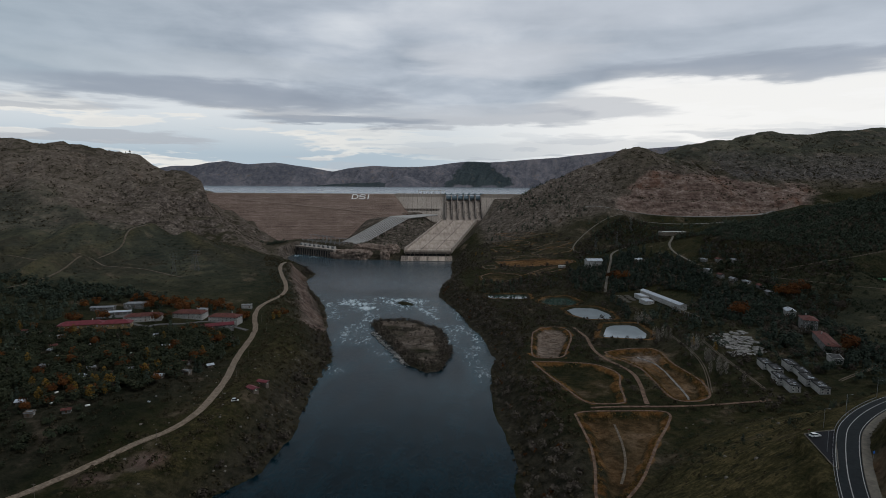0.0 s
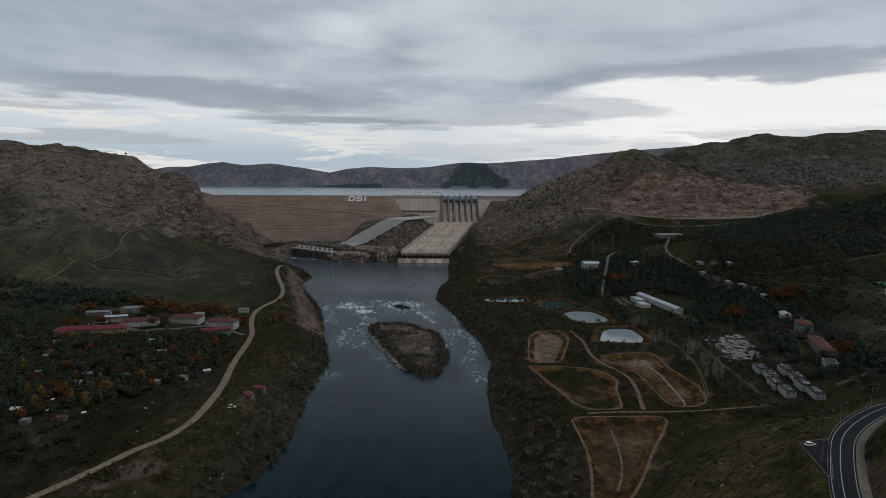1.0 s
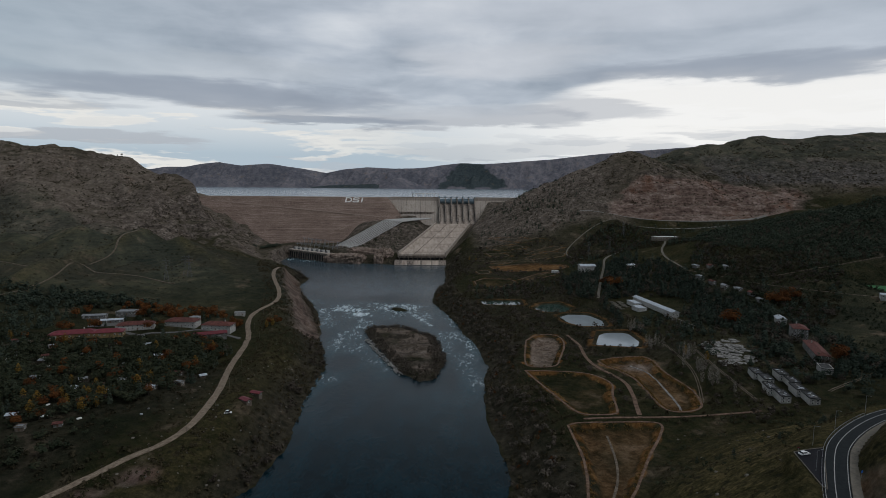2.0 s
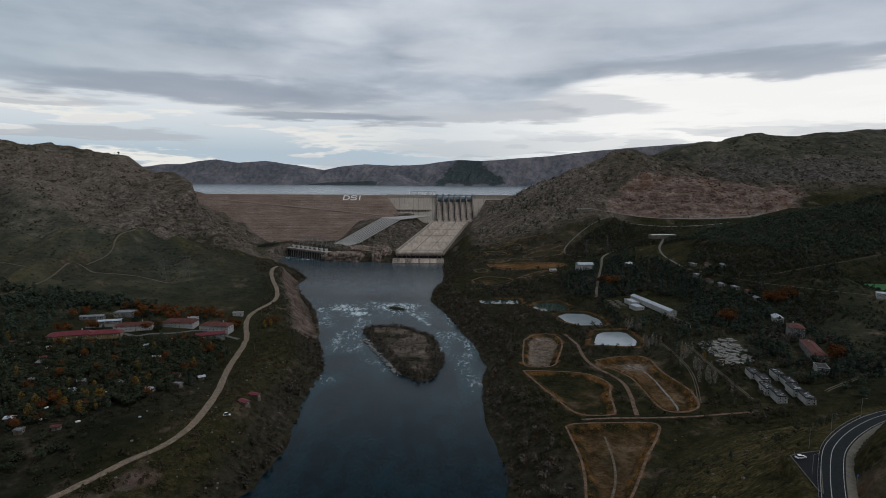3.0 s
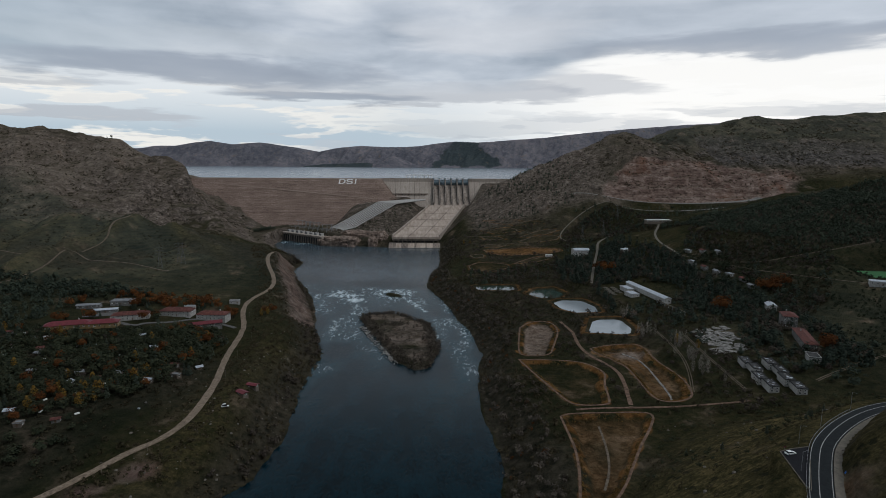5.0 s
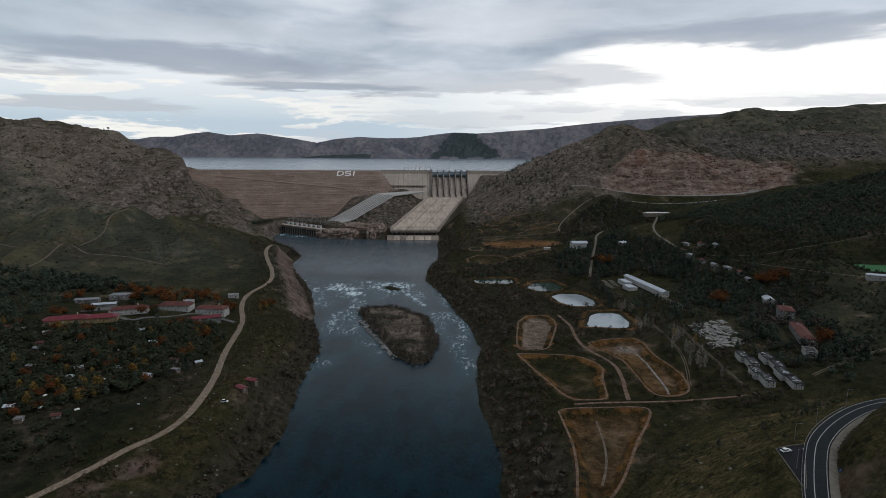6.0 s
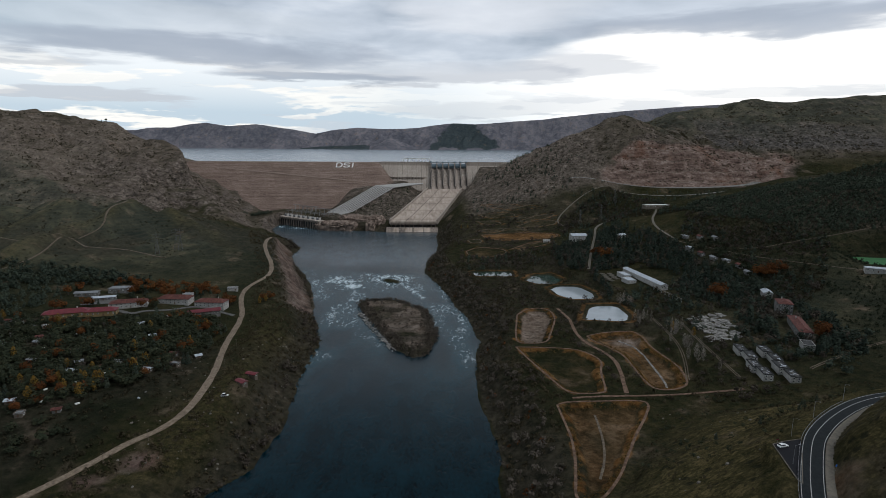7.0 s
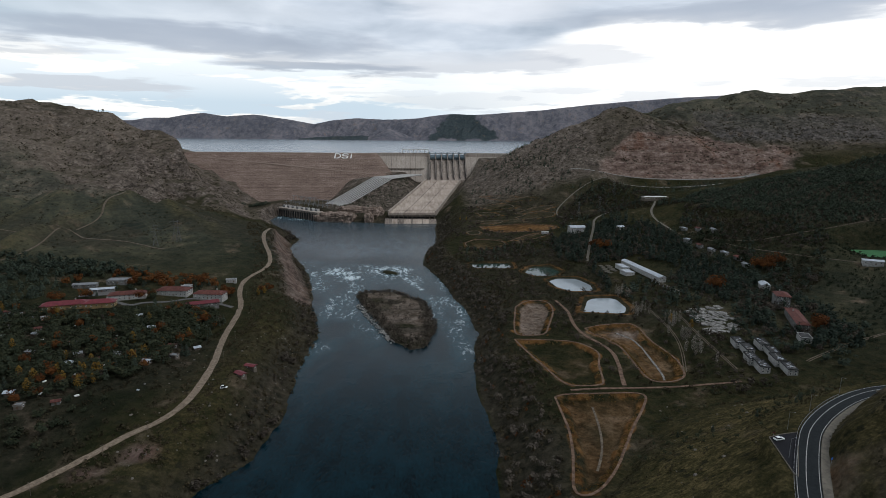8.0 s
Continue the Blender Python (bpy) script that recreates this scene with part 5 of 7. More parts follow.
for k in range(7):
    bm = bmesh.new()
    x = 38 + k * 18.7
    solid(bm, PIER, x - 1.5, x + 1.5)
    part("pier", at_dam(bm), PIER_CONCRETE, dam, "stained concrete pier")
    bm = bmesh.new()
    box(bm, x, CREST - 2, TOP + 2.4, 4.6, 9, 5.0, bevel=0.4)
    part("hoist_house", at_dam(bm), GATE_STEEL, dam, "blue-grey hoist housing")
    for side in (-1.9, 1.9):   # dark strips paint each pier's shadow and stain on the overflow
        bm = bmesh.new()
        solid(bm, [(CREST - 9, 130.9), (CREST - 26, 114.6), (CREST - 46, 95.8), (CREST - 66, 82), (CREST - 66, 83.4), (CREST - 46, 97.2), (CREST - 26, 116), (CREST - 9, 132.4)], x + side - 0.9, x + side + 0.9)
        part("slot", at_dam(bm), DARK, dam)
    if k < 6:
        bm = bmesh.new()
        rows = []
        for i in range(7):
            a = i / 6
            y, z = CREST - 3.2 - 3.5 * math.sin(a * math.pi), 137.6 + 14.5 * a
            rows.append([bm.verts.new((x + 1.6, y, z)), bm.verts.new((x + 17.1, y, z)), bm.verts.new((x + 17.1, y + 0.6, z)), bm.verts.new((x + 1.6, y + 0.6, z))])
        for p, q in zip(rows, rows[1:]):
            for i in range(4):
                bm.faces.new((p[i], p[(i + 1) % 4], q[(i + 1) % 4], q[i]))
        bm.faces.new(rows[0])
        bm.faces.new(rows[-1])
        bmesh.ops.recalc_face_normals(bm, faces=bm.faces[:])
        part("radial_gate", at_dam(bm), GATE_STEEL, dam, "closed blue-grey curved steel gate")
        bm = bmesh.new()
        box(bm, x + 9.35, CREST - 3, TOP + 0.2, 14.6, 5.5, 1.5)
        part("hoist_bridge", at_dam(bm), GATE_STEEL, dam)

# chute
chute = anchor("spillway_chute", 0, 1377, 0, label="long pale concrete spillway chute of jointed slabs", category="spillway")


def on_chute(u, v, lift=0.0):
    """u: 0 to 1 across, v: 0 to 1 from the lip up to the overflow."""
    lx, rx = -70 + 98 * v, 43 + 88 * v
    return (lx + (rx - lx) * u, 348 * v, 25 + 52.5 * max(v, 0.0) ** 1.04 + lift)


def slab(name, u0, u1, v0, v1, top, depth, mat, label=""):
    bm = bmesh.new()
    n_steps = max(1, int((v1 - v0) * 10))
    rows = []
    for i in range(n_steps + 1):
        v = v0 + (v1 - v0) * i / n_steps
        rows.append([bm.verts.new(on_chute(u, v, z)) for u, z in ((u0, top), (u1, top), (u1, top - depth), (u0, top - depth))])
    for p, q in zip(rows, rows[1:]):
        for i in range(4):
            bm.faces.new((p[i], p[(i + 1) % 4], q[(i + 1) % 4], q[i]))
    bm.faces.new(rows[0])
    bm.faces.new(rows[-1])
    bmesh.ops.recalc_face_normals(bm, faces=bm.faces[:])
    return part(name, bm, mat, chute, label)


slab("chute_base", -0.01, 1.01, 0.0, 1.0, -0.35, 9.0, STAINED)
for cu in range(3):
    for (v0, v1) in ((0.0, 0.055), (0.055, 0.29), (0.29, 0.50), (0.50, 0.70), (0.70, 0.86), (0.86, 1.0)):
        slab("chute_slab", cu / 3 + 0.008, (cu + 1) / 3 - 0.008, v0 + 0.004, v1 - 0.004, 0.0, 0.3, CHUTE)
for u in (1 / 3, 2 / 3):
    slab("dividing_kerb", u - 0.005, u + 0.005, 0.0, 0.98, 0.5, 0.9, STAINED)
for u0, u1 in ((-0.025, 0.0), (1.0, 1.025)):
    slab("side_wall", u0, u1, 0.0, 1.0, 5.0, 12.0, CONCRETE, "low concrete side wall")
bm = bmesh.new()
box(bm, -13.5, -1.2, 22.4, 117, 3.0, 5.0, bevel=0.3)
part("lip_beam", bm, CHUTE, chute, "square concrete lip of the chute")
# solid back wall, its colour carrying the shade beneath the lip
bm = bmesh.new()
box(bm, -13.5, 5.5, 12.5, 113, 3.0, 16.0)
part("lip_recess", bm, DARK, chute, "back wall under the lip, coloured dark as shade")
for k in range(11):
    bm = bmesh.new()
    box(bm, -68 + k * 10.9, 1.6, 13.5, 1.6, 5.0, 14.0)
    part("lip_pillar", bm, STAINED, chute)
bm = bmesh.new()
solid(bm, [(4.0, 10.5), (-4.0, 9.5), (-20.0, 0.6), (-20.0, -5.0), (4.0, -5.0)], -80, 46)
part("apron", bm, STAINED, chute, "stained apron sloping into the river")
for k in range(4):
    bm = bmesh.new()
    solid(bm, [(-4.2, 9.75), (-19.8, 0.95), (-19.8, 0.6), (-4.2, 9.4)], -62 + k * 25 + (k == 1) * 4, -62 + k * 25 + (13, 20, 22, 15)[k])
    part("apron_slab", bm, CHUTE, chute)

# take-off gantry over the crest
gantry = anchor("take_off_gantry", 0, CREST + 6, TOP + 1.2, label="pale steel take-off gantry on the dam crest", category="gantry")
bm = bmesh.new()
for z in (10.8, 12.0):
    rod(bm, (-48, 0, z), (34, 0, z), 0.5)
for k in range(28):
    rod(bm, (-48 + k * 2.93, 0, 10.8 + (k % 2) * 1.2), (-48 + (k + 1) * 2.93, 0, 12.0 - (k % 2) * 1.2), 0.2)
part("beam", bm, WHITE, gantry)
for k in range(8):
    bm = bmesh.new()
    x = -48 + k * 11.7
    rod(bm, (x - 1.0, 0, 0), (x, 0, 12.2), 0.65)
    rod(bm, (x + 1.0, 0, 0), (x, 0, 12.2), 0.65)
    part("post", bm, WHITE, gantry)

# penstocks
for k in range(8):
    t = k / 7
    way_points = [Vector((12 - 50 * t, 1738, 93)), Vector((-74 - 52 * t, 1640 + 4 * t, 88 + 4 * t)), Vector((-178 - 40 * t, 1490 + 30 * t, 35 + 8 * t)), Vector((-205 - 40 * t, 1466 + 38 * t, 30))]
    pipe = anchor("penstock", 0, 0, 0, label="pale steel penstock pipe running down to the powerhouse", category="pipe", group="penstocks")
    bm = bmesh.new()
    for a, b in zip(way_points, way_points[1:]):
        rod(bm, a, b, 1.75, 12)
    for p in way_points[1:-1]:
        bmesh.ops.create_icosphere(bm, subdivisions=2, radius=1.76, matrix=Matrix.Translation(p))
    part("pipe", bm, PIPE, pipe)
    for i in range(15):   # stiffening collars
        p = way_points[1].lerp(way_points[2], (i + 0.5) / 15)
        step = (way_points[2] - way_points[1]).normalized() * 0.45
        bm = bmesh.new()
        rod(bm, p - step, p + step, 2.05, 10)
        part("collar", bm, STAINED, pipe)
    for i in range(6):
        p = way_points[1].lerp(way_points[2], (i + 0.5) / 6)
        g = ground_z(p.x, p.y)
        bm = bmesh.new()
        box(bm, p.x, p.y, (p.z + g) / 2 - 1.5, 5.6, 2.2, max(2.0, p.z - g + 1.0), Matrix.Rotation(radians(-30), 4, "Z"))
        part("saddle", bm, CONCRETE, pipe)

# powerhouse
plant = anchor("powerhouse", -310, 1457, 0, -40, label="long low concrete powerhouse at the water's edge", category="building")
bm = bmesh.new()
box(bm, 0, 23, 9, 158, 46, 26)
part("hall", bm, CONCRETE, plant)
# flat dark sheet between the buttresses paints the openings' shade
bm = bmesh.new()
box(bm, 0, -0.4, 8.5, 150, 1.6, 15)
part("draft_tube_wall", bm, DARK, plant, "wall coloured dark for the shade in the draft tube openings")
for k in range(17):
    bm = bmesh.new()
    solid(bm, [(0.0, 21.5), (-1.8, 21.5), (-4.6, -3.0), (0.0, -3.0)], -76 + k * 9.5 - 1.1, -76 + k * 9.5 + 1.1)
    part("buttress", bm, STAINED, plant)
bm = bmesh.new()
box(bm, 0, -1.4, 20.6, 158, 3.6, 2.2, bevel=0.2)
part("gantry_beam", bm, CONCRETE, plant)
for k in range(8):
    unit = anchor("transformer", 0, 0, 0, label="grey transformer bay on the powerhouse deck", category="transformer", group="transformers")
    unit.matrix_basis = plant.matrix_basis @ pose(-66 + k * 18.5, 10, 22.0)
    bm = bmesh.new()
    box(bm, 0, 0, 2.2, 9, 5, 4.4, bevel=0.3)
    part("tank", bm, GREY_ROOF, unit)
    for i in range(3):
        bm = bmesh.new()
        rod(bm, (-2.5 + 2.5 * i, 0, 4.3), (-2.5 + 2.5 * i, 0, 7.4), 0.4, 6, 0.2)
        part("bushing", bm, WHITE, unit)
    bm = bmesh.new()
    box(bm, 6.5, 0, 3.2, 1.0, 8, 6.4)
    part("blast_wall", bm, PLASTER, unit)


def yard_mast():
    bm = bmesh.new()
    rod(bm, (-1.2, 0, 0), (0, 0, 15), 0.32, 5)
    rod(bm, (1.2, 0, 0), (0, 0, 15), 0.32, 5)
    for z in (4, 8, 11.5):
        rod(bm, (-1.2 * (1 - z / 15), 0, z), (1.2 * (1 - z / 15), 0, z), 0.2, 4)
    me = bpy.data.meshes.new("mast")
    bm.to_mesh(me)
    bm.free()
    me.materials.append(STEEL)
    bm = bmesh.new()
    rod(bm, (-9, 0, 13.5), (9, 0, 13.5), 0.3, 5)
    rod(bm, (-9, 0, 12.4), (9, 0, 12.4), 0.25, 5)
    beam = bpy.data.meshes.new("crossbeam")
    bm.to_mesh(beam)
    bm.free()
    beam.materials.append(STEEL)
    return me, beam


MAST, CROSS = yard_mast()
for row, (ly, lz, count, lx0) in enumerate(((22, 17, 9, -72), (38, 17, 9, -72), (60, None, 8, -60), (75, None, 6, -110))):
    for k in range(count):
        m4 = plant.matrix_basis @ pose(lx0 + k * 18, ly, 22.0)
        z = m4.translation.z if lz else ground_z(m4.translation.x, m4.translation.y)
        ob = anchor("switchyard_frame", m4.translation.x, m4.translation.y, z, -40, label="slender galvanised switchyard frame", category="mast", group="switchyard frames")
        shared("mast", MAST, ob)
        shared("crossbeam", CROSS, ob)


def crag(name, cx, cy, sx, sy, base, high, seed, label, turn=0.0, mat=None):
    """A weathered block of rock with uneven faces."""
    bm = bmesh.new()
    bmesh.ops.create_icosphere(bm, subdivisions=4, radius=1.0)
    for v in bm.verts:
        p = v.co.copy()
        p = Vector((math.copysign(abs(p.x) ** 0.55, p.x), math.copysign(abs(p.y) ** 0.55, p.y), math.copysign(abs(p.z) ** 0.5, p.z)))
        d = 1 + 0.26 * noise.fractal(p * 2.1 + Vector((seed, 0, 0)), 0.9, 2.1, 4) + 0.10 * noise.noise(p * 9 + Vector((seed, 5, 0)))
        v.co = Vector((p.x * sx * 0.5 * d, p.y * sy * 0.5 * d, base + (high - base) * (0.5 + 0.5 * p.z * d)))
    ob = part(name, bm, mat or CRAG)
    ob.matrix_basis = pose(cx, cy, 0, 0, 0, turn)
    return tagged(ob, label, "rock")


crag("crag", -205, 1402, 96, 40, -14, 22, 1, "red-brown rock wall beside the powerhouse", -14)
crag("crag", -121, 1390, 24, 26, -14, 21, 4, "red-brown rock pillar by the spillway toe")
crag("crag", -150, 1428, 120, 34, -10, 33, 7, "red-brown rock shoulder under the penstocks", -8)
crag("crag", -98, 1414, 30, 40, -10, 29, 9, "red-brown rock pillar by the chute wall")
crag("crag", -105, 1728, 56, 24, 60, 100, 12, "broken rock outcrop under the concrete wall", 10)

# ---- buildings ----
FOOT = []   # places kept free of trees


def quad_mesh(name, sx, sy, sz, mat, bevel=0.0):
    bm = bmesh.new()
    box(bm, 0, 0, 0, sx, sy, sz, bevel=bevel)
    me = bpy.data.meshes.new(name)
    bm.to_mesh(me)
    bm.free()
    me.materials.append(mat)
    return me


PANE = quad_mesh("pane", 1.16, 0.10, 1.26, GLASS, 0.02)
bm = bmesh.new()
for fx_, fz_, lx_, lz_ in ((0, 0.7, 1.5, 0.14), (0, -0.7, 1.6, 0.16), (-0.66, 0, 0.14, 1.3), (0.66, 0, 0.14, 1.3)):
    box(bm, fx_, 0, fz_, lx_, 0.2, lz_)
FRAME = bpy.data.meshes.new("window")
bm.to_mesh(FRAME)
bm.free()
FRAME.materials.append(WHITE)
DOORLEAF = quad_mesh("door", 1.2, 0.16, 2.1, DOOR, 0.03)


def house(x, y, rz, long, wide, high, roof, wall_mat, roof_mat, label, floors=1, name="house", group="", pitch=0.42, windows=True, chimney=True, category="house", gap=4.2):
    corners = [Matrix.Rotation(radians(rz), 2) @ Vector((sx * long / 2, sy * wide / 2)) for sx in (-1, 1) for sy in (-1, 1)]
    z = max(ground_z(x + c.x, y + c.y) for c in corners) * 0.5 + 0.5 * ground_z(x, y)
    ob = anchor(name, x, y, z, rz, label=label, category=category, group=group)
    FOOT.append((x, y, 0.5 * math.hypot(long, wide) + 2))
    bm = bmesh.new()
    box(bm, 0, 0, high / 2 - 2, long, wide, high + 4)
    part("wall", bm, wall_mat, ob)
    bm = bmesh.new()
    over, rise = 0.7, pitch * wide / 2
    if roof == "gable":
        solid(bm, [(-wide / 2 - over, high - over * pitch), (0, high + rise), (wide / 2 + over, high - over * pitch), (wide / 2 + over, high - over * pitch + 0.3), (0, high + rise + 0.35), (-wide / 2 - over, high - over * pitch + 0.3)], -long / 2 - over, long / 2 + over)
        part("roof", bm, roof_mat, ob)
        bm = bmesh.new()
        solid(bm, [(-wide / 2, high), (wide / 2, high), (0, high + rise)], -long / 2 + 0.05, long / 2 - 0.05)
        part("gable_wall", bm, wall_mat, ob)
    elif roof == "hip":
        a, b, c = long / 2 + over, wide / 2 + over, max(long / 2 - wide / 2, 0.2)
        low = [bm.verts.new(p) for p in ((-a, -b, high), (a, -b, high), (a, b, high), (-a, b, high))]
        low2 = [bm.verts.new(p) for p in ((-a, -b, high - 0.25), (a, -b, high - 0.25), (a, b, high - 0.25), (-a, b, high - 0.25))]
        r0, r1 = bm.verts.new((-c, 0, high + rise)), bm.verts.new((c, 0, high + rise))
        for f in ((low[0], low[1], r1, r0), (low[1], low[2], r1), (low[2], low[3], r0, r1), (low[3], low[0], r0), low2[::-1]):
            bm.faces.new(f)
        for i in range(4):
            bm.faces.new((low2[i], low2[(i + 1) % 4], low[(i + 1) % 4], low[i]))
        bmesh.ops.recalc_face_normals(bm, faces=bm.faces[:])
        part("roof", bm, roof_mat, ob)
    else:
        box(bm, 0, 0, high + 0.15, long + 0.6, wide + 0.6, 0.5, bevel=0.1)
        part("roof", bm, roof_mat, ob)
        bm = bmesh.new()
        for sx, sy, lx, ly in ((0, -wide / 2, long + 0.5, 0.35), (0, wide / 2, long + 0.5, 0.35), (-long / 2, 0, 0.35, wide - 0.5), (long / 2, 0, 0.35, wide - 0.5)):
            box(bm, sx, sy, high + 0.6, lx, ly, 0.5)
        part("parapet", bm, roof_mat if name == "flat_roofed_block" else wall_mat, ob)
    if chimney and roof != "flat":
        bm = bmesh.new()
        box(bm, long * 0.22, wide * 0.12, high + rise + 0.3, 0.9, 0.9, 2.0)
        part("chimney", bm, PLASTER, ob)
    if windows:
        storey = high / floors
        for f in range(floors):
            for k in range(int(long / gap)):
                wx = -long / 2 + (k + 0.5) * long / int(long / gap)
                if f == 0 and k == int(long / gap) // 2:
                    shared("door", DOORLEAF, ob, pose(wx, -wide / 2 - 0.02, 1.05))
                else:
                    shared("pane", PANE, shared("window", FRAME, ob, pose(wx, -wide / 2 - 0.02, f * storey + storey * 0.55)))
            for k in range(max(1, int(wide / gap))):
                wy = -wide / 2 + (k + 0.5) * wide / max(1, int(wide / gap))
                side = -1 if x > 0 else 1
                shared("pane", PANE, shared("window", FRAME, ob, pose(side * (long / 2 + 0.02), wy, f * storey + storey * 0.55, 0, 0, 90)))
    return ob


# village on the river terrace
house(-362, 580, 18, 42, 13, 5.0, "hip", YELLOW, CRIMSON, "long ochre hall under a crimson sheet roof", 1, pitch=0.5)
house(-330, 586, 14, 28, 12, 5.0, "hip", YELLOW, CRIMSON, "ochre wing under a crimson sheet roof", 1, pitch=0.5)
house(-316, 614, 16, 36, 13, 5.6, "hip", PLASTER, RED_ROOF, "white two-storey block under a red tile roof", 2)
house(-273, 630, -4, 34, 15, 5.6, "hip", PLASTER, RED_ROOF, "white two-storey house under a red tile roof", 2)
house(-233, 628, -6, 33, 14, 5.4, "hip", PLASTER, RED_ROOF, "white house with a broad red tile roof", 2)
house(-231, 600, 22, 32, 9, 3.2, "gable", GRIMY, CRIMSON, "low white annex under a crimson roof", 1)
house(-356, 638, 16, 24, 8, 3.2, "gable", GRIMY, PALE_ROOF, "long shed under a pale metal roof", 1, name="shed", pitch=0.2, chimney=False)
house(-380, 648, 10, 24, 9, 3.2, "gable", GRIMY, GREY_ROOF, "grey workshop shed by the village yard", 1, name="shed", pitch=0.2, chimney=False)
house(-350, 664, 4, 24, 13, 3.6, "flat", GRIMY, GREY_ROOF, "flat-roofed grey workshop behind the village", 1, name="workshop")
house(-262, 638, -4, 9, 7, 7.6, "flat", PLASTER, GREY_ROOF, "grey stair block with a flat roof", 2, name="stair_block")
house(-231, 694, 12, 12, 6, 3.2, "flat", PLASTER, GREY_ROOF, "low roadside shed with a pale roof", 1, name="shed")

HUTS = [(-383, 525), (-290, 394), (-322, 465), (-351, 519), (-363, 549), (-281, 461), (-262, 450), (-220, 449), (-206, 467), (-216, 488), (-276, 556), (-263, 513),
        (-300, 485), (-276, 442), (-344, 506), (-409, 564), (-393, 556), (-250, 462), (-249, 380), (-197, 493), (-271, 376), (-262, 491), (-250, 524)]
for k, (x, y) in enumerate(HUTS):
    random.seed(100 + k)
    mats = [(GRIMY, RED_ROOF, "small garden hut under a faded red roof"), (WOOD, PALE_ROOF, "small timber garden hut under a pale sheet roof"), (WOOD, GREY_ROOF, "timber garden hut under a grey sheet roof")][k % 3]
    house(x, y, random.uniform(-30, 40), random.uniform(4.5, 7.5), random.uniform(3.4, 4.6), 2.3, "gable" if k % 4 else "flat", mats[0], mats[1], mats[2], 1, name="garden_hut", group="garden huts", pitch=0.35, chimney=False, gap=2.6)
random.seed(31)
for k in range(46):
    x, y = random.uniform(-420, -205), random.uniform(385, 590)
    sheet = bmesh.new()
    box(sheet, 0, 0, 0.45, random.uniform(1.2, 4.2), random.uniform(0.8, 2.0), 0.9, bevel=0.15)
    lid = anchor("cold_frame", x, y, ground_z(x, y), random.uniform(0, 180), label="low pale garden frame between the trees", category="garden frame", group="garden frames")
    part("frame_box", sheet, (PALE_ROOF, GRIMY, WHITE)[k % 3], lid)
    FOOT.append((x, y, 3.0))
house(-140, 432, -38, 9, 4.5, 1.9, "gable", WOOD, CRIMSON, "small hut under a crimson roof on the bank", 1, name="hut", pitch=0.3, chimney=False)
house(-138, 452, -20, 8.5, 4, 1.9, "gable", WOOD, CRIMSON, "low shelter under a crimson roof on the bank", 1, name="hut", pitch=0.3, chimney=False)

# works on the far terrace
house(301, 727, 97, 100, 9.5, 4.2, "gable", PLASTER, PALE_ROOF, "very long warehouse under a pale metal roof", 1, name="warehouse", pitch=0.35, chimney=False, category="building", gap=6)
house(283, 752, 97, 22, 10, 4.0, "flat", PLASTER, PALE_ROOF, "low shed with a flat pale roof", 1, name="shed", category="building")
house(281, 728, 97, 18, 12, 3.6, "flat", PLASTER, PALE_ROOF, "low shed with a flat bluish roof", 1, name="shed", category="building")
house(283, 982, 2, 27, 18, 8, "gable", PLASTER, PALE_ROOF, "white hall with a low gable and wide doors", 1, name="hall", pitch=0.3, chimney=False, category="building", gap=6)
house(233, 1008, 0, 12, 6, 3, "flat", PLASTER, WHITE, "small white hut at the field edge", 1, name="hut")
house(343, 932, 20, 12, 8, 4, "gable", PLASTER, PALE_ROOF, "small white house among the trees", 1)
house(468, 1092, 4, 50, 16, 3.6, "flat", WOOD, WHITE, "white open canopy building on the slope", 1, name="canopy", category="building")
house(533, 627, -28, 20, 9, 4.5, "gable", PLASTER, PALE_ROOF, "white sports pavilion beside a green pitch", 1, name="pavilion", pitch=0.25, chimney=False, category="building")
for k, (x, y) in enumerate([(392, 792), (398, 768), (405, 748), (414, 732), (420, 708), (416, 684), (409, 842), (424, 826), (440, 812)]):
    house(x, y, 100 - 6 * (k % 3), 12 - 2 * (k % 2), 6, 3.2 + (k == 0) * 2, "flat" if k % 3 == 0 else "gable", GRIMY, (PALE_ROOF, RED_ROOF, GREY_ROOF)[k % 3],
          ("white row house with a flat pale roof", "white row house under a red roof", "white row house under a grey roof")[k % 3], 2, name="row_house", group="row houses", chimney=False)
house(379, 556, 68, 20, 13, 11.5, "hip", GRIMY, RED_ROOF, "four-storey white apartment block under a red roof", 4, name="apartment_block", category="building", gap=3.2)
house(360, 503, 67, 54, 10.5, 5.8, "hip", GRIMY, RED_ROOF, "long two-storey white block under a worn red roof", 2, name="apartment_block", category="building", gap=3.6)
house(339, 462, 68, 14, 9, 4.0, "flat", PLASTER, PATCHY, "small pale outbuilding at the end of the flats", 1, name="outbuilding", category="building")
house(396, 612, 70, 16, 9, 5.0, "gable", PLASTER, PALE_ROOF, "pale house among rust-coloured trees", 1, category="house")
for row, (x0, y0) in enumerate(((285, 469), (301, 460))):   # two stepped rows of barrack blocks
    for k in range(4):
        x, y = x0 - 3.6 * k + (1.3 if k % 2 else -1.3), y0 - 16.4 * k
        house(x, y, 77, 15.4, 7.6 - 0.5 * (k % 2), 4.4 + 0.5 * ((k + row) % 2), "flat", PLASTER, PATCHY,
              ("pale barrack block with a patched flat roof", "derelict grey barrack block with a dark patched roof")[(k + row) % 2], 2, name="flat_roofed_block", group="flat-roofed blocks", category="building", gap=3.0)

# loose sheets and rubble on the barrack roofs
random.seed(12)
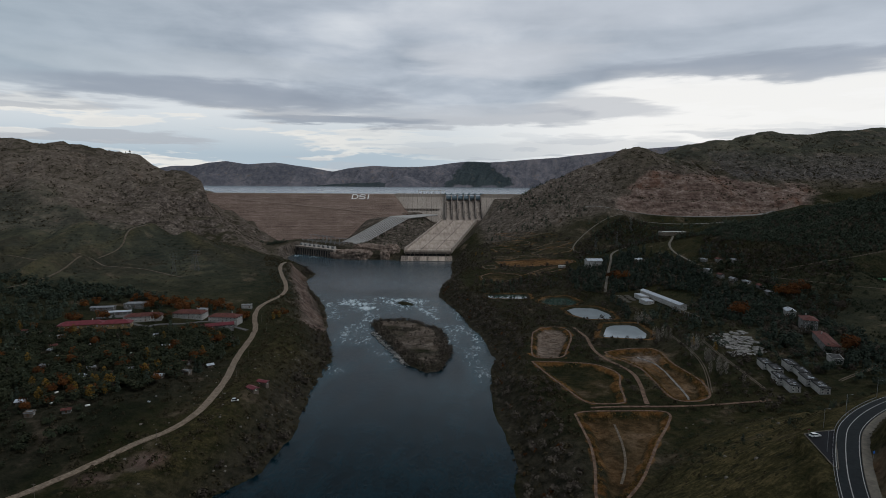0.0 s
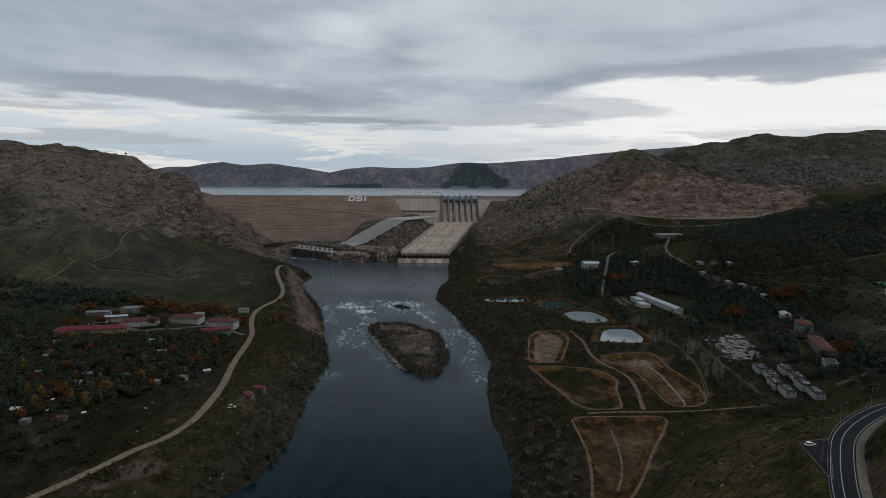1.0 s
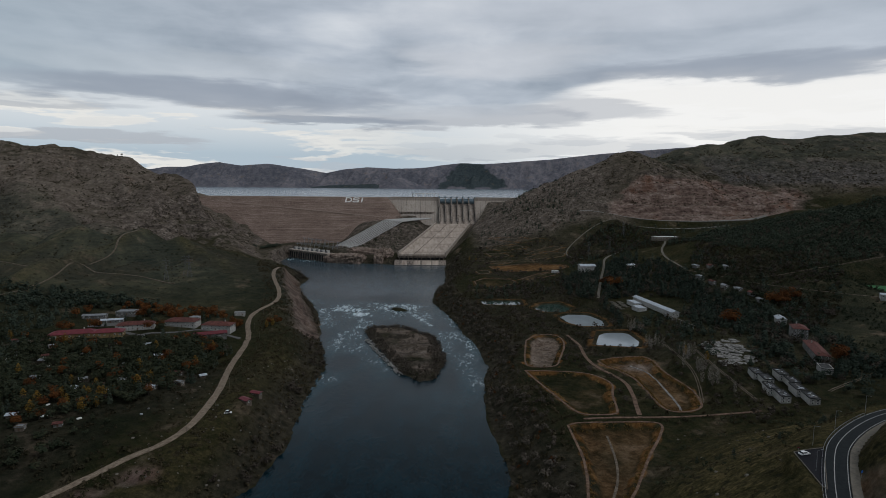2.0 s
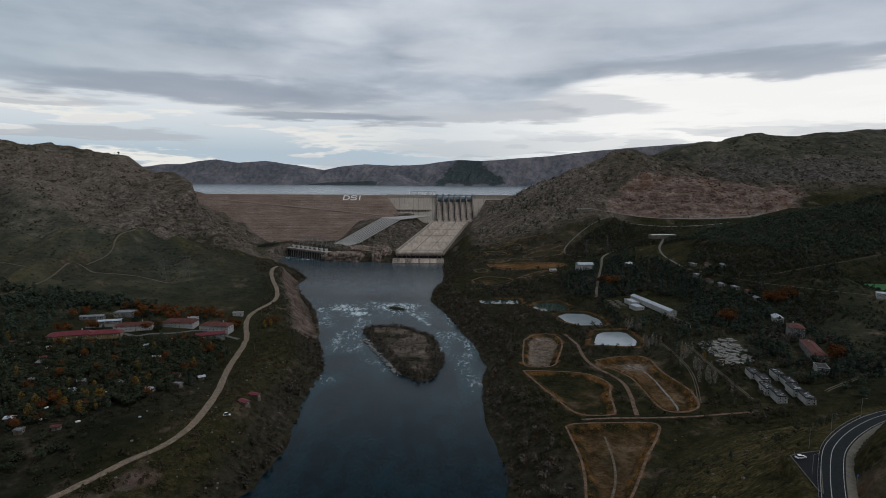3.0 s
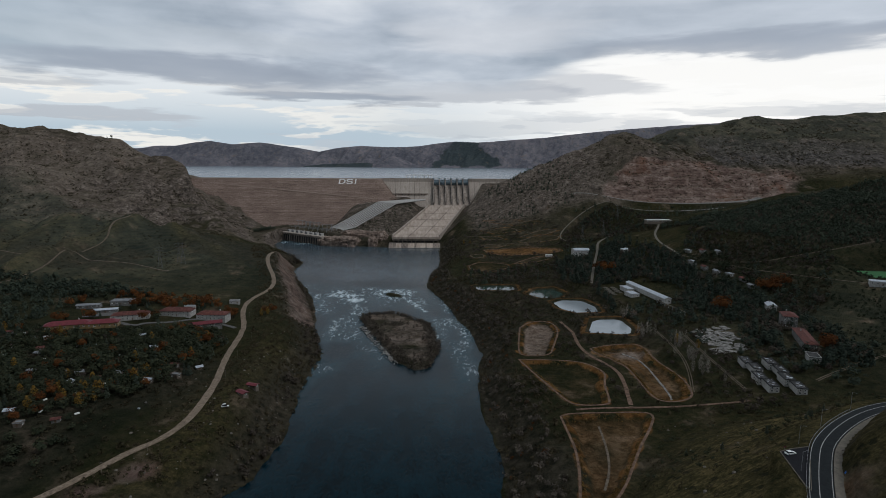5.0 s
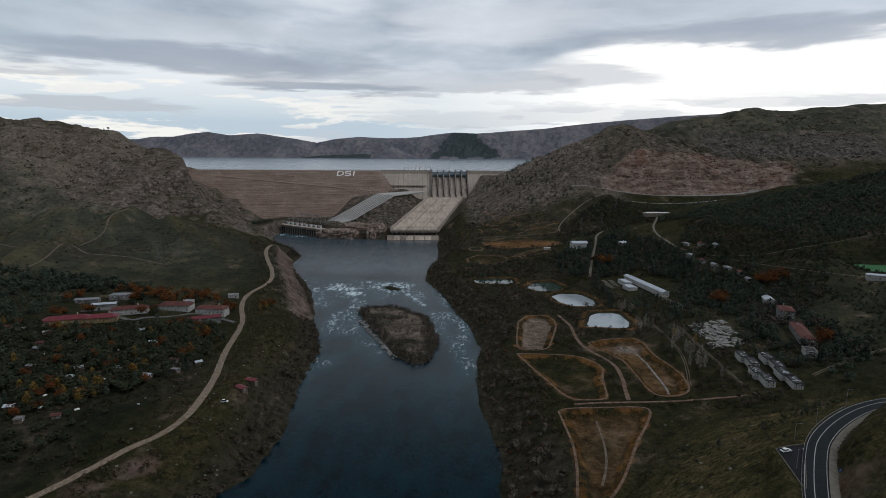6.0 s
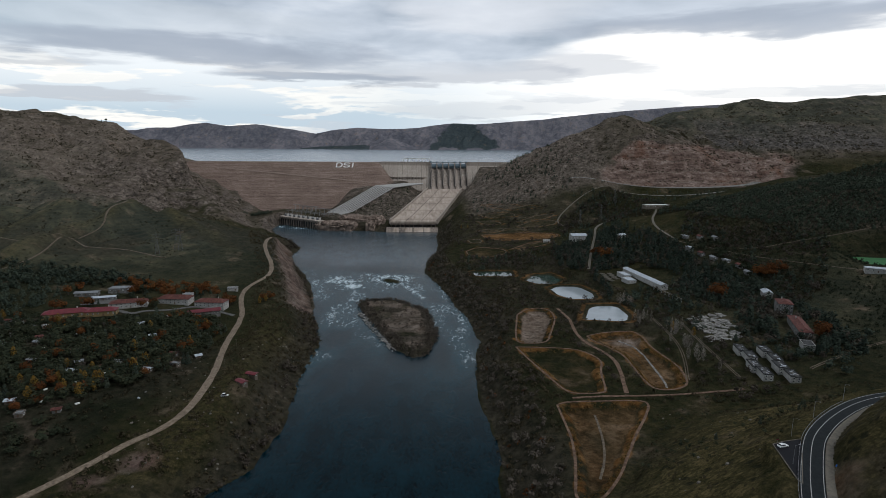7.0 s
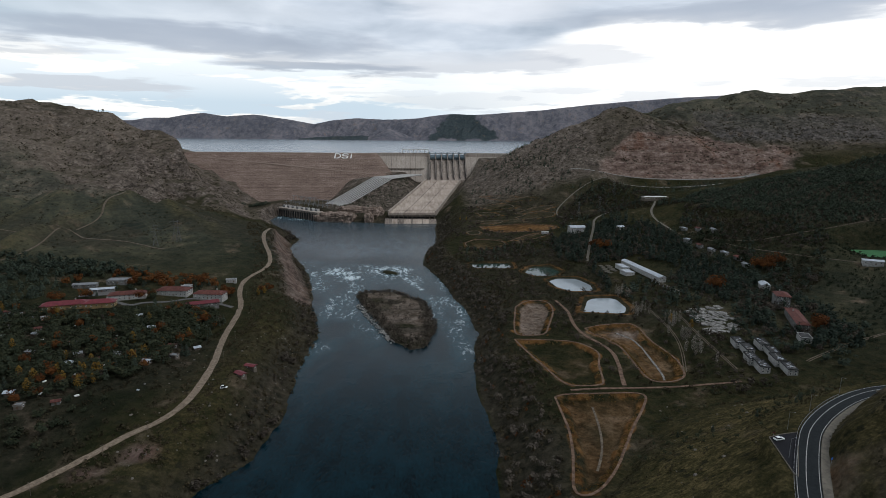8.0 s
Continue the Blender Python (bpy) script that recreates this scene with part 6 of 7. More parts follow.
for block in [o for o in bpy.data.objects if o.name.startswith("flat_roofed_block")]:
    top = max(v.co.z for c in block.children if c.name.startswith("roof") for v in c.data.vertices)
    for k in range(9):
        bm = bmesh.new()
        box(bm, random.uniform(-6.6, 6.6), random.uniform(-2.7, 2.7), top + 0.1, random.uniform(0.6, 2.6), random.uniform(0.4, 1.6), random.uniform(0.12, 0.3), Matrix.Rotation(random.uniform(0, 3), 4, "Z"))
        part("roof_sheet", bm, (PALE_ROOF, RUBBLE, GREY_ROOF)[k % 3], block)

# ruined slab with rubble
bm = bmesh.new()
random.seed(5)
for k in range(90):
    u, v = random.random(), random.random()
    x, y = 284 + 34 * u + 14 * v - 8, 500 + 78 * v
    box(bm, x - 300, y - 540, ground_z(x, y) - 33 + 0.2, random.uniform(2, 9), random.uniform(2, 10), random.uniform(0.6, 1.4), Matrix.Rotation(random.uniform(0, 3), 4, "Z"))
ruin = part("broken_slabs", bm, RUBBLE)
ruin.matrix_basis = pose(300, 540, 33)
tagged(ruin, "pale broken concrete slabs of a cleared site", "rubble", kind="stuff")
FOOT += [(292, 515, 18), (300, 540, 20), (312, 565, 18)]

# concrete frames and beams beside the warehouse
for k in range(7):
    x, y = 262 + (k % 2) * 9, 776 - k * 5
    z = ground_z(x, y)
    fr = anchor("stacked_beams", x, y, z, 97 + k * 3, label="stack of pale concrete beams in the works yard", category="beams", group="beam stacks")
    for i in range(4):
        bm = bmesh.new()
        box(bm, 0, -2.4 + 1.6 * i, 0.5, 12, 0.9, 1.0)
        part("beam", bm, GUTTER, fr)
FOOT += [(268, 760, 20)]
rail = anchor("conveyor", 306, 668, ground_z(306, 668) + 0.2, 99, label="long low pale conveyor beyond the warehouse", category="conveyor")
bm = bmesh.new()
box(bm, -10, 6, 2.6, 62, 1.6, 0.6)
part("belt", bm, GUTTER, rail)
for k in range(8):
    bm = bmesh.new()
    box(bm, -38 + k * 8, 6, 0.2, 0.4, 1.4, 4.6)
    part("leg", bm, STEEL, rail)
# pitch
bm = bmesh.new()
box(bm, 586, 671, 71.0, 62, 46, 0.7, Matrix.Rotation(radians(-11), 4, "Z"))
tagged(part("sports_pitch", bm, TURF), "bright green sports pitch", "pitch", kind="structure")
FOOT += [(586, 671, 38)]


# ---- vehicles ----
def vehicle(x, y, rz, long, wide, high, paint, label, kind="car", z=None):
    ob = anchor(kind, x, y, ground_z(x, y) + 0.36 if z is None else z, rz, label=label, category="car" if kind != "bus" else "bus")
    bm = bmesh.new()
    if kind == "bus":
        solid(bm, [(-wide / 2, 0.5), (wide / 2, 0.5), (wide / 2, high - 0.3), (wide / 2 - 0.3, high), (-wide / 2 + 0.3, high), (-wide / 2, high - 0.3)], -long / 2, long / 2)
        part("body", bm, paint, ob)
        for s in (-1, 1):
            bm = bmesh.new()
            box(bm, 0, s * (wide / 2 + 0.01), high * 0.66, long * 0.92, 0.05, high * 0.25)
            part("window_band", bm, GLASS, ob)
    else:
        solid(bm, [(-long / 2, 0.35), (long / 2, 0.35), (long / 2, 0.75), (long * 0.27, 0.92), (-long / 2, 0.95)], -wide / 2, wide / 2, "y")
        part("body", bm, paint, ob)
        bm = bmesh.new()
        solid(bm, [(-long * 0.42, 0.94), (long * 0.24, 0.92), (long * 0.08, high), (-long * 0.33, high)], -wide / 2 + 0.12, wide / 2 - 0.12, "y")
        part("windows", bm, GLASS, ob)
        bm = bmesh.new()
        box(bm, -long * 0.125, 0, high + 0.02, long * 0.42, wide - 0.24, 0.06, bevel=0.02)
        part("roof", bm, paint, ob)
    for sx in (-0.31, 0.31):
        for sy in (-1, 1):
            bm = bmesh.new()
            rod(bm, (sx * long, sy * (wide / 2 - 0.22), 0.33), (sx * long, sy * (wide / 2 + 0.02), 0.33), 0.33 if kind != "bus" else 0.5, 12)
            wheel = part("wheel", bm, TYRE, ob)
            bm = bmesh.new()
            rod(bm, (sx * long, sy * (wide / 2 - 0.05), 0.33), (sx * long, sy * (wide / 2 + 0.03), 0.33), 0.2, 10)
            part("rim", bm, STEEL, wheel)
    return ob


vehicle(163, 235.6, 12, 4.7, 1.85, 1.5, CAR_WHITE, "white car parked in the lay-by", z=78.92)
vehicle(-338, 596, 18, 12, 2.6, 3.3, CAR_WHITE, "white bus parked in the village yard", "bus")
vehicle(-350, 590, 30, 8, 2.4, 3.0, CAR_WHITE, "short white minibus in the village yard", "bus")
for k, (x, y) in enumerate([(-255, 590), (-248, 584), (-260, 582), (-264, 574)]):
    vehicle(x, y, 20 + 40 * (k % 2), 4.5, 1.8, 1.5, CAR_WHITE if k % 2 == 0 else CAR_GREY, "car parked between the village houses")
vehicle(-145, 408, 10, 5.2, 2.0, 2.2, CAR_WHITE, "white van parked on the river bank")

# ---- asphalt road furniture ----
w, line, zs = LINES["asphalt"]
px, py = np.array([p[0] for p in line]), np.array([p[1] for p in line])
total = float(np.sum(np.hypot(np.diff(px), np.diff(py))))
road_ob = bpy.data.objects["road"]
for shift in (-3.9, 0.6, 3.9):
    strip("edge_line" if abs(shift) > 1 else "centre_line", line, zs, 0.13 if abs(shift) > 1 else 0.16, 0.45, LINE, "", shift=shift, parent=road_ob)
strip("gutter", line, zs, 1.7, 0.42, GUTTER, "pale stone-lined gutter along the asphalt road", shift=-6.3, thick=1.2, span=(330, 720))
bm = bmesh.new()
face = [bm.verts.new((x, y, 78.82)) for x, y in LOT]
bm.faces.new(face)
ext = bmesh.ops.extrude_face_region(bm, geom=bm.faces[:])
bmesh.ops.translate(bm, verts=[v for v in ext["geom"] if isinstance(v, bmesh.types.BMVert)], vec=(0, 0, -0.8))
bmesh.ops.recalc_face_normals(bm, faces=bm.faces[:])
tagged(part("lay_by", bm, FRESH), "fresh black asphalt lay-by", "road", kind="structure")
kerb = anchor("kerb", 0, 0, 0, label="pale concrete kerb round the lay-by", category="kerb")
for (ax_, ay_), (bx_, by_) in zip(LOT[3:] + LOT[:3], LOT[4:] + LOT[:3]):
    if max(ax_, bx_) < 172 or (ay_ > 236 and by_ > 236):
        bm = bmesh.new()
        d = Vector((bx_ - ax_, by_ - ay_, 0))
        box(bm, (ax_ + bx_) / 2, (ay_ + by_) / 2, 78.86, d.length, 0.35, 0.4, d.to_track_quat("X", "Z").to_matrix().to_4x4())
        part("kerb_stone", bm, GUTTER, kerb)


def rail_along(line, zs, shift, span, label):
    """Steel guard rail: one beam and its posts."""
    ob = anchor("guard_rail", 0, 0, 0, label=label, category="guard rail")
    px, py = np.array([p[0] for p in line]), np.array([p[1] for p in line])
    run = np.r_[0, np.cumsum(np.hypot(np.diff(px), np.diff(py)))]
    at = np.arange(span[0], span[1], 4.0)
    cx, cy, cz = np.interp(at, run, px), np.interp(at, run, py), np.interp(at, run, zs)
    tx, ty = np.gradient(cx), np.gradient(cy)
    ln = np.hypot(tx, ty)
    ex, ey = cx - ty / ln * shift, cy + tx / ln * shift
    bm = bmesh.new()
    for k in range(len(at) - 1):
        a, b = Vector((ex[k], ey[k], cz[k] + 1.0)), Vector((ex[k + 1], ey[k + 1], cz[k + 1] + 1.0))
        box(bm, *((a + b) / 2), (b - a).length + 0.05, 0.08, 0.32, (b - a).to_track_quat("X", "Z").to_matrix().to_4x4())
    part("beam", bm, STEEL, ob)
    for k in range(len(at)):
        bm = bmesh.new()
        rod(bm, (ex[k], ey[k], cz[k] + 0.1), (ex[k], ey[k], cz[k] + 1.05), 0.08, 5)
        part("post", bm, STEEL, ob)


rail_along(line, zs, 4.9, (430, 620), "galvanised guard rail on the outer road edge")
sign = anchor("road_sign", 172.6, 216, 78.7, 20, label="round blue road sign on a thin post", category="sign")
bm = bmesh.new()
rod(bm, (0, 0, 0), (0, 0, 2.6), 0.06)
part("post", bm, STEEL, sign)
bm = bmesh.new()
rod(bm, (0, -0.05, 2.9), (0, 0.0, 2.9), 0.6, 20)
part("panel", bm, BLUE_SIGN, sign)
warn = anchor("marker_board", 163, 239.6, 78.6, 0, label="small red and white marker at the lay-by", category="sign")
bm = bmesh.new()
rod(bm, (0, 0, 0), (0, 0, 1.6), 0.06)
part("post", bm, STEEL, warn)
bm = bmesh.new()
box(bm, 0, -0.08, 1.6, 1.2, 0.06, 0.5, bevel=0.01)
part("panel", bm, CRIMSON, warn)


# ---- poles and pylons ----
def street_lamp(x, y, rz, high, label, name="street_lamp"):
    ob = anchor(name, x, y, ground_z(x, y), rz, label=label, category="lamp" if name == "street_lamp" else "pole", group=name.replace("_", " ") + "s")
    bm = bmesh.new()
    rod(bm, (0, 0, 0), (0, 0, high), 0.11, 6, 0.07)
    part("pole", bm, STEEL if name == "street_lamp" else WOOD, ob)
    bm = bmesh.new()
    if name == "street_lamp":
        rod(bm, (0, 0, high), (1.6, 0, high + 0.4), 0.05, 5)
        box(bm, 1.9, 0, high + 0.4, 0.8, 0.25, 0.14, bevel=0.03)
        part("lamp_arm", bm, STEEL, ob)
    else:
        box(bm, 0, 0, high - 0.6, 2.0, 0.14, 0.14)
        part("crossarm", bm, WOOD, ob)


for x, y, rz in ((158.5, 222, 0), (174, 246, -40), (196, 262, -60), (226, 281, -70)):
    street_lamp(x, y, rz, 9.0, "tall grey street lamp on the asphalt road")
for k in range(11):
    t = k / 10
    x, y = np.interp(t * 9, range(10), [-214, -190, -172, -158, -158, -170, -173, -178, -196, -204]), np.interp(t * 9, range(10), [298, 335, 358, 386, 440, 490, 560, 602, 634, 700])
    street_lamp(float(x), float(y), 30 * k, 8.5, "thin wooden utility pole beside the dirt road", "utility_pole")
street_lamp(-275, 546, 0, 13, "tall pale flagpole-like mast in the village square", "street_lamp")


def pylon_meshes():
    out = []
    bm = bmesh.new()
    H = 32.0
    for sx in (-1, 1):
        for sy in (-1, 1):
            rod(bm, (sx * 3.2, sy * 3.2, 0), (sx * 0.7, sy * 0.7, 20), 0.14, 4)
            rod(bm, (sx * 0.7, sy * 0.7, 20), (sx * 0.25, sy * 0.25, H), 0.11, 4)
    for k in range(5):
        z0, z1 = k * 4.0, (k + 1) * 4.0
        a, b = 3.2 - 2.5 * z0 / 20, 3.2 - 2.5 * z1 / 20
        for s in (-1, 1):
            rod(bm, (-a, s * a, z0), (b, s * b, z1), 0.06, 3)
            rod(bm, (a, s * a, z0), (-b, s * b, z1), 0.10, 3)
            rod(bm, (s * a, -a, z0), (s * b, b, z1), 0.10, 3)
    me = bpy.data.meshes.new("tower_body")
    bm.to_mesh(me)
    bm.free()
    me.materials.append(DULL_STEEL)
    out.append(me)
    bm = bmesh.new()
    for s in (-1, 1):
        rod(bm, (0, 0, 0.9), (s * 5.0, 0, 0), 0.12, 4)
        rod(bm, (0, 0, 0), (s * 5.0, 0, 0), 0.12, 4)
        rod(bm, (s * 4.8, 0, 0), (s * 4.8, 0, -1.8), 0.12, 4)
    me = bpy.data.meshes.new("crossarm")
    bm.to_mesh(me)
    bm.free()
    me.materials.append(DULL_STEEL)
    out.append(me)
    return out


BODY, ARM = pylon_meshes()
for x, y, rz in ((-371, 806, 20), (-353, 827, 24), (-345, 822, 10), (324, 1113, 40), (371, 1128, 40), (420, 1190, 30)):
    ob = anchor("pylon", x, y, ground_z(x, y) - 0.3, rz, label="grey lattice transmission pylon on the slope", category="pylon", group="pylons")
    shared("tower_body", BODY, ob)
    for z in (21, 25, 29):
        shared("crossarm", ARM, ob, pose(0, 0, z))

# ---- vegetation ----
rng = np.random.default_rng(7)


def leaves(centres, sizes, hearts):
    """Small four-cornered leaf clumps, one to a centre, that face away from the heart of their crown, each tilted by chance."""
    c, s = np.asarray(centres, float), np.asarray(sizes, float)[:, None]
    d = c - hearts
    d /= np.maximum(np.linalg.norm(d, axis=1), 1e-6)[:, None]
    d = d + rng.normal(size=c.shape) * 0.38 + (0, 0, 0.3)
    d /= np.linalg.norm(d, axis=1)[:, None]
    a = rng.normal(size=c.shape)
    a -= (a * d).sum(1)[:, None] * d
    a /= np.linalg.norm(a, axis=1)[:, None]
    b = np.cross(d, a)
    a, b = a * s, b * s * rng.uniform(0.5, 1.0, (len(c), 1))
    v = np.stack([c - a * 0.9 - b * 0.3, c + a * 0.15 - b, c + a + b * 0.25, c - a * 0.1 + b * 0.9], axis=1).reshape(-1, 3)
    f = np.arange(len(v)).reshape(-1, 4)
    return v, f


def crown_points(kind, count, high, wide):
    """Places of the leaf clumps of one tree that stands at the origin."""
    t = rng.random(count)
    ang = rng.random(count) * 2 * np.pi
    if kind == "pine":
        z = 0.08 + 0.92 * (1 - np.sqrt(t))
        r = (1.02 - z) * 0.5 * wide * (0.55 + 0.45 * rng.random(count))
        z = z * high
    elif kind == "poplar":
        z = (0.12 + 0.88 * t) * high
        r = 0.5 * wide * np.sin(np.pi * (0.15 + 0.8 * t)) * np.sqrt(rng.random(count))
    elif kind == "shrub":
        z = high * (0.12 + 0.8 * rng.random(count) ** 1.2)
        r = 0.5 * wide * np.sqrt(1 - (z / high * 0.9) ** 2) * np.sqrt(rng.random(count))
    else:
        lobes = 6
        la, lz, lr = rng.random(lobes) * 6.28, 0.42 + 0.42 * rng.random(lobes), 0.30 + 0.25 * rng.random(lobes)
        k = rng.integers(0, lobes, count)
        u = rng.normal(size=(count, 3))
        u /= np.linalg.norm(u, axis=1)[:, None]
        u *= (0.75 + 0.25 * rng.random(count))[:, None]
        rad = 0.27 * wide
        x = np.cos(la[k]) * lr[k] * wide * 0.55 + u[:, 0] * rad
        y = np.sin(la[k]) * lr[k] * wide * 0.55 + u[:, 1] * rad
        z = lz[k] * high + u[:, 2] * rad * 0.8
        return np.column_stack([x, y, np.maximum(z, 0.2 * high)])
    return np.column_stack([np.cos(ang) * r, np.sin(ang) * r, z])


def trunk_mesh(high, r, limbs):
    bm = bmesh.new()
    rod(bm, (0, 0, -0.4), (0, 0, high * 0.62), r, 6, r * 0.45)
    for k in range(limbs):
        a = k * 2.4
        z = high * (0.28 + 0.10 * k)
        rod(bm, (0, 0, z), (math.cos(a) * high * 0.2, math.sin(a) * high * 0.2, z + high * 0.2), r * 0.4, 4, r * 0.15)
    me = bpy.data.meshes.new("trunk")
    bm.to_mesh(me)
    bm.free()
    me.materials.append(BARK)
    return me


SORTS = {  # crown shape, clumps, clump size, height, width, leaves, label, name
    "leaf": ("round", 330, 0.52, 8.0, 7.2, LEAF, "dull green garden tree with a rounded crown", "tree"),
    "rust": ("round", 360, 0.52, 8.5, 7.4, RUST, "rust-coloured autumn tree with a full crown", "tree"),
    "gold": ("poplar", 260, 0.46, 9.5, 5.0, GOLD, "yellow autumn tree with a narrow crown", "tree"),
    "pine": ("pine", 230, 0.46, 9.5, 5.2, PINE, "dark green conifer with a pointed crown", "conifer"),
    "bare": ("round", 190, 0.28, 6.5, 5.5, TWIG, "bare grey-brown tree in winter twig", "tree"),
    "poplar": ("poplar", 300, 0.30, 14.0, 4.2, SILVER, "pale leafless poplar with upright twigs", "poplar"),
}
PROTO = {}
for sort, (shape, count, size, high, wide, mat, label, nm) in SORTS.items():
    PROTO[sort] = []
    for k in range(4):
        c = crown_points(shape, count, high, wide)
        v, f = leaves(c, size * rng.uniform(0.6, 1.3, len(c)), np.array((0, 0, high * 0.42)) if shape == "round" else c * (0, 0, 0.8))
        PROTO[sort].append((trunk_mesh(high, 0.22 if sort != "poplar" else 0.2, 4 if shape == "round" else 0), from_data("crown", v.tolist(), f.tolist(), mat)))


def plant_tree(sort, x, y, scale, k):
    label, nm = SORTS[sort][6], SORTS[sort][7]
    ob = anchor(nm, x, y, ground_z(x, y) - 0.1, (k * 77) % 360, label=label, category="tree", group="trees of the valley")
    ob.scale = (scale, scale, scale * (0.9 + 0.25 * ((k * 13) % 10) / 10))
    trunk, crown = PROTO[sort][k % 4]
    shared("trunk", trunk, ob)
    shared("crown", crown, ob)


def free(x, y, margin=2.0):
    """Which places carry no road, basin, pond, water or building."""
    ok = outside(x, y, RIVER) > 1.5
    for w, line, _ in LINES.values():
        ok &= along(x, y, line)[0] > w / 2 + margin
    for pts, *_ in list(BASINS.values()) + list(PONDS.values()) + list(FIELDS.values()):
        ok &= outside(x, y, pts) > margin + 4
    for fx_, fy_, r in FOOT:
        ok &= np.hypot(x - fx_, y - fy_) > r * 0.8 + margin
    ok &= outside(x, y, LOT) > 3
    return ok


def scatter(count, poly=None, limits=None, clumps=0.0, size=60.0, seed=0):
    """Random free places inside an outline or limits, gathered in clumps."""
    pts = np.array(poly if poly else [(limits[0], limits[2]), (limits[1], limits[3])], float)
    lo, hi = pts.min(0), pts.max(0)
    got = np.zeros((0, 2))
    for _ in range(8):
        q = lo + rng.random((count * 3, 2)) * (hi - lo)
        keep = free(q[:, 0], q[:, 1])
        if poly:
            keep &= outside(q[:, 0], q[:, 1], poly) < 0
        keep &= fbm(q[:, 0], q[:, 1], size, 3, seed) * 2.2 + rng.random(len(q)) * (1 - clumps) > clumps - 0.35
        got = np.vstack([got, q[keep]])
        if len(got) >= count:
            break
    return got[:count]


def thicket(name, places, shape, count, size, high, wide, mat, label, vary=0.35, category="trees", sink=0.2):
    """Many plants joined into one object."""
    if not len(places):
        return
    z = ground_at(places[:, 0], places[:, 1])
    vs, fs, hs = [], [], []
    variants = [crown_points(shape, count, high, wide) for _ in range(8)]
    for k, ((x, y), g) in enumerate(zip(places, z)):
        s = 1 + vary * rng.normal() * 0.8
        s = min(max(s, 0.45), 1.9)
        a = rng.random() * 6.28
        p = variants[k % 8] * s
        ca, sa = math.cos(a), math.sin(a)
        c = np.column_stack([p[:, 0] * ca - p[:, 1] * sa + x, p[:, 0] * sa + p[:, 1] * ca + y, p[:, 2] + g - sink])
        vs.append(c)
        fs.append(np.full(len(c), size * s))
        h = np.tile((x, y, g - sink + high * s * 0.4), (len(c), 1))
        if shape != "round":
            h[:, 2] = g - sink + p[:, 2] * 0.75
        hs.append(h)
    places = np.vstack(vs)
    v, f = leaves(places, np.concatenate(fs) * rng.uniform(0.6, 1.35, sum(map(len, fs))), np.vstack(hs))
    ob = new(name, from_data(name, v.tolist(), f.tolist(), mat))
    tagged(ob, label, category, kind="stuff")


# single trees: gardens round the village, the grove by the works
GARDENS = [(-460, 590), (-440, 420), (-345, 380), (-260, 380), (-208, 450), (-190, 540), (-203, 596), (-255, 585), (-310, 560), (-380, 560)]
spots = scatter(170, GARDENS, clumps=0.25, seed=5)
for k, (x, y) in enumerate(spots):
    plant_tree(("leaf", "rust", "pine", "rust", "gold", "bare", "gold", "leaf", "rust", "pine", "bare", "rust")[k % 12], x, y, 0.75 + 0.6 * ((k * 37) % 20) / 20, k)
spots = scatter(60, [(-390, 590), (-215, 590), (-200, 640), (-250, 680), (-410, 690)], clumps=0.1, seed=6)
for k, (x, y) in enumerate(spots):
    plant_tree(("pine", "leaf", "rust")[k % 3], x, y, 0.8 + 0.3 * (k % 3), k)
for k, (x, y) in enumerate([(-362, 683), (-350, 688), (-336, 680), (-308, 670), (-318, 676), (-266, 678), (-258, 684), (-183, 658), (-176, 662), (-236, 515), (-219, 564), (-228, 572)]):
    plant_tree("rust", x, y, 1.35, k)
for k, (x, y) in enumerate([(-180, 654), (-186, 650), (-217, 566), (-213, 560), (-222, 556), (267, 520), (258, 545), (-224, 488), (-232, 466), (-300, 420), (-285, 452), (90, 1180), (102, 1168)]):
    plant_tree("gold", x, y, 1.0, k)
for k, (x, y) in enumerate([(278, 872), (282, 862), (286, 850), (292, 840), (280, 846), (351, 628), (357, 632), (346, 634), (352, 640), (425, 664), (432, 660), (440, 672), (448, 668), (361, 474), (365, 480), (418, 668)]):
    plant_tree("rust", x, y, 1.95, k)
for k, (x, y) in enumerate([(191, 294), (206, 300), (214, 296), (222, 303), (294, 494), (296, 498), (170, 300), (160, 320), (232, 318), (250, 330)]):
    plant_tree("pine" if k != 1 else "leaf", x, y, 0.55 if y < 400 else 0.9, k)
for cx, cy, count in ((247, 650, 9), (244, 580, 9), (256, 540, 8), (250, 498, 8), (243, 458, 6)):
    for k in range(count):
        plant_tree("poplar", cx + float(rng.normal()) * 5, cy + float(rng.normal()) * 8, 0.75 + 0.3 * rng.random(), k)
plant_tree("pine", -862, 1603, 0.9, 1)
plant_tree("leaf", -850, 1602, 1.0, 2)

# woods and scrub
GROVE = [(225, 668), (245, 700), (240, 800), (215, 850), (235, 960), (310, 1000), (370, 1000), (390, 860), (385, 760), (405, 690), (405, 560), (375, 440), (330, 430), (325, 520), (345, 610), (322, 640), (325, 790), (255, 790), (248, 690)]
thicket("pine_grove", scatter(1050, GROVE, clumps=0.1, seed=11), "pine", 74, 0.92, 11.5, 6.0, PINE, "dense dark conifer grove round the works")
thicket("bare_grove", scatter(420, GROVE, clumps=0.3, seed=12), "round", 55, 0.75, 7.5, 6.5, TWIG, "bare grey-brown trees among the conifers")
VALLEY = [(60, 410), (95, 520), (75, 700), (50, 860), (110, 960), (230, 960), (260, 800), (330, 800), (400, 640), (340, 430), (260, 380), (185, 400), (120, 405)]
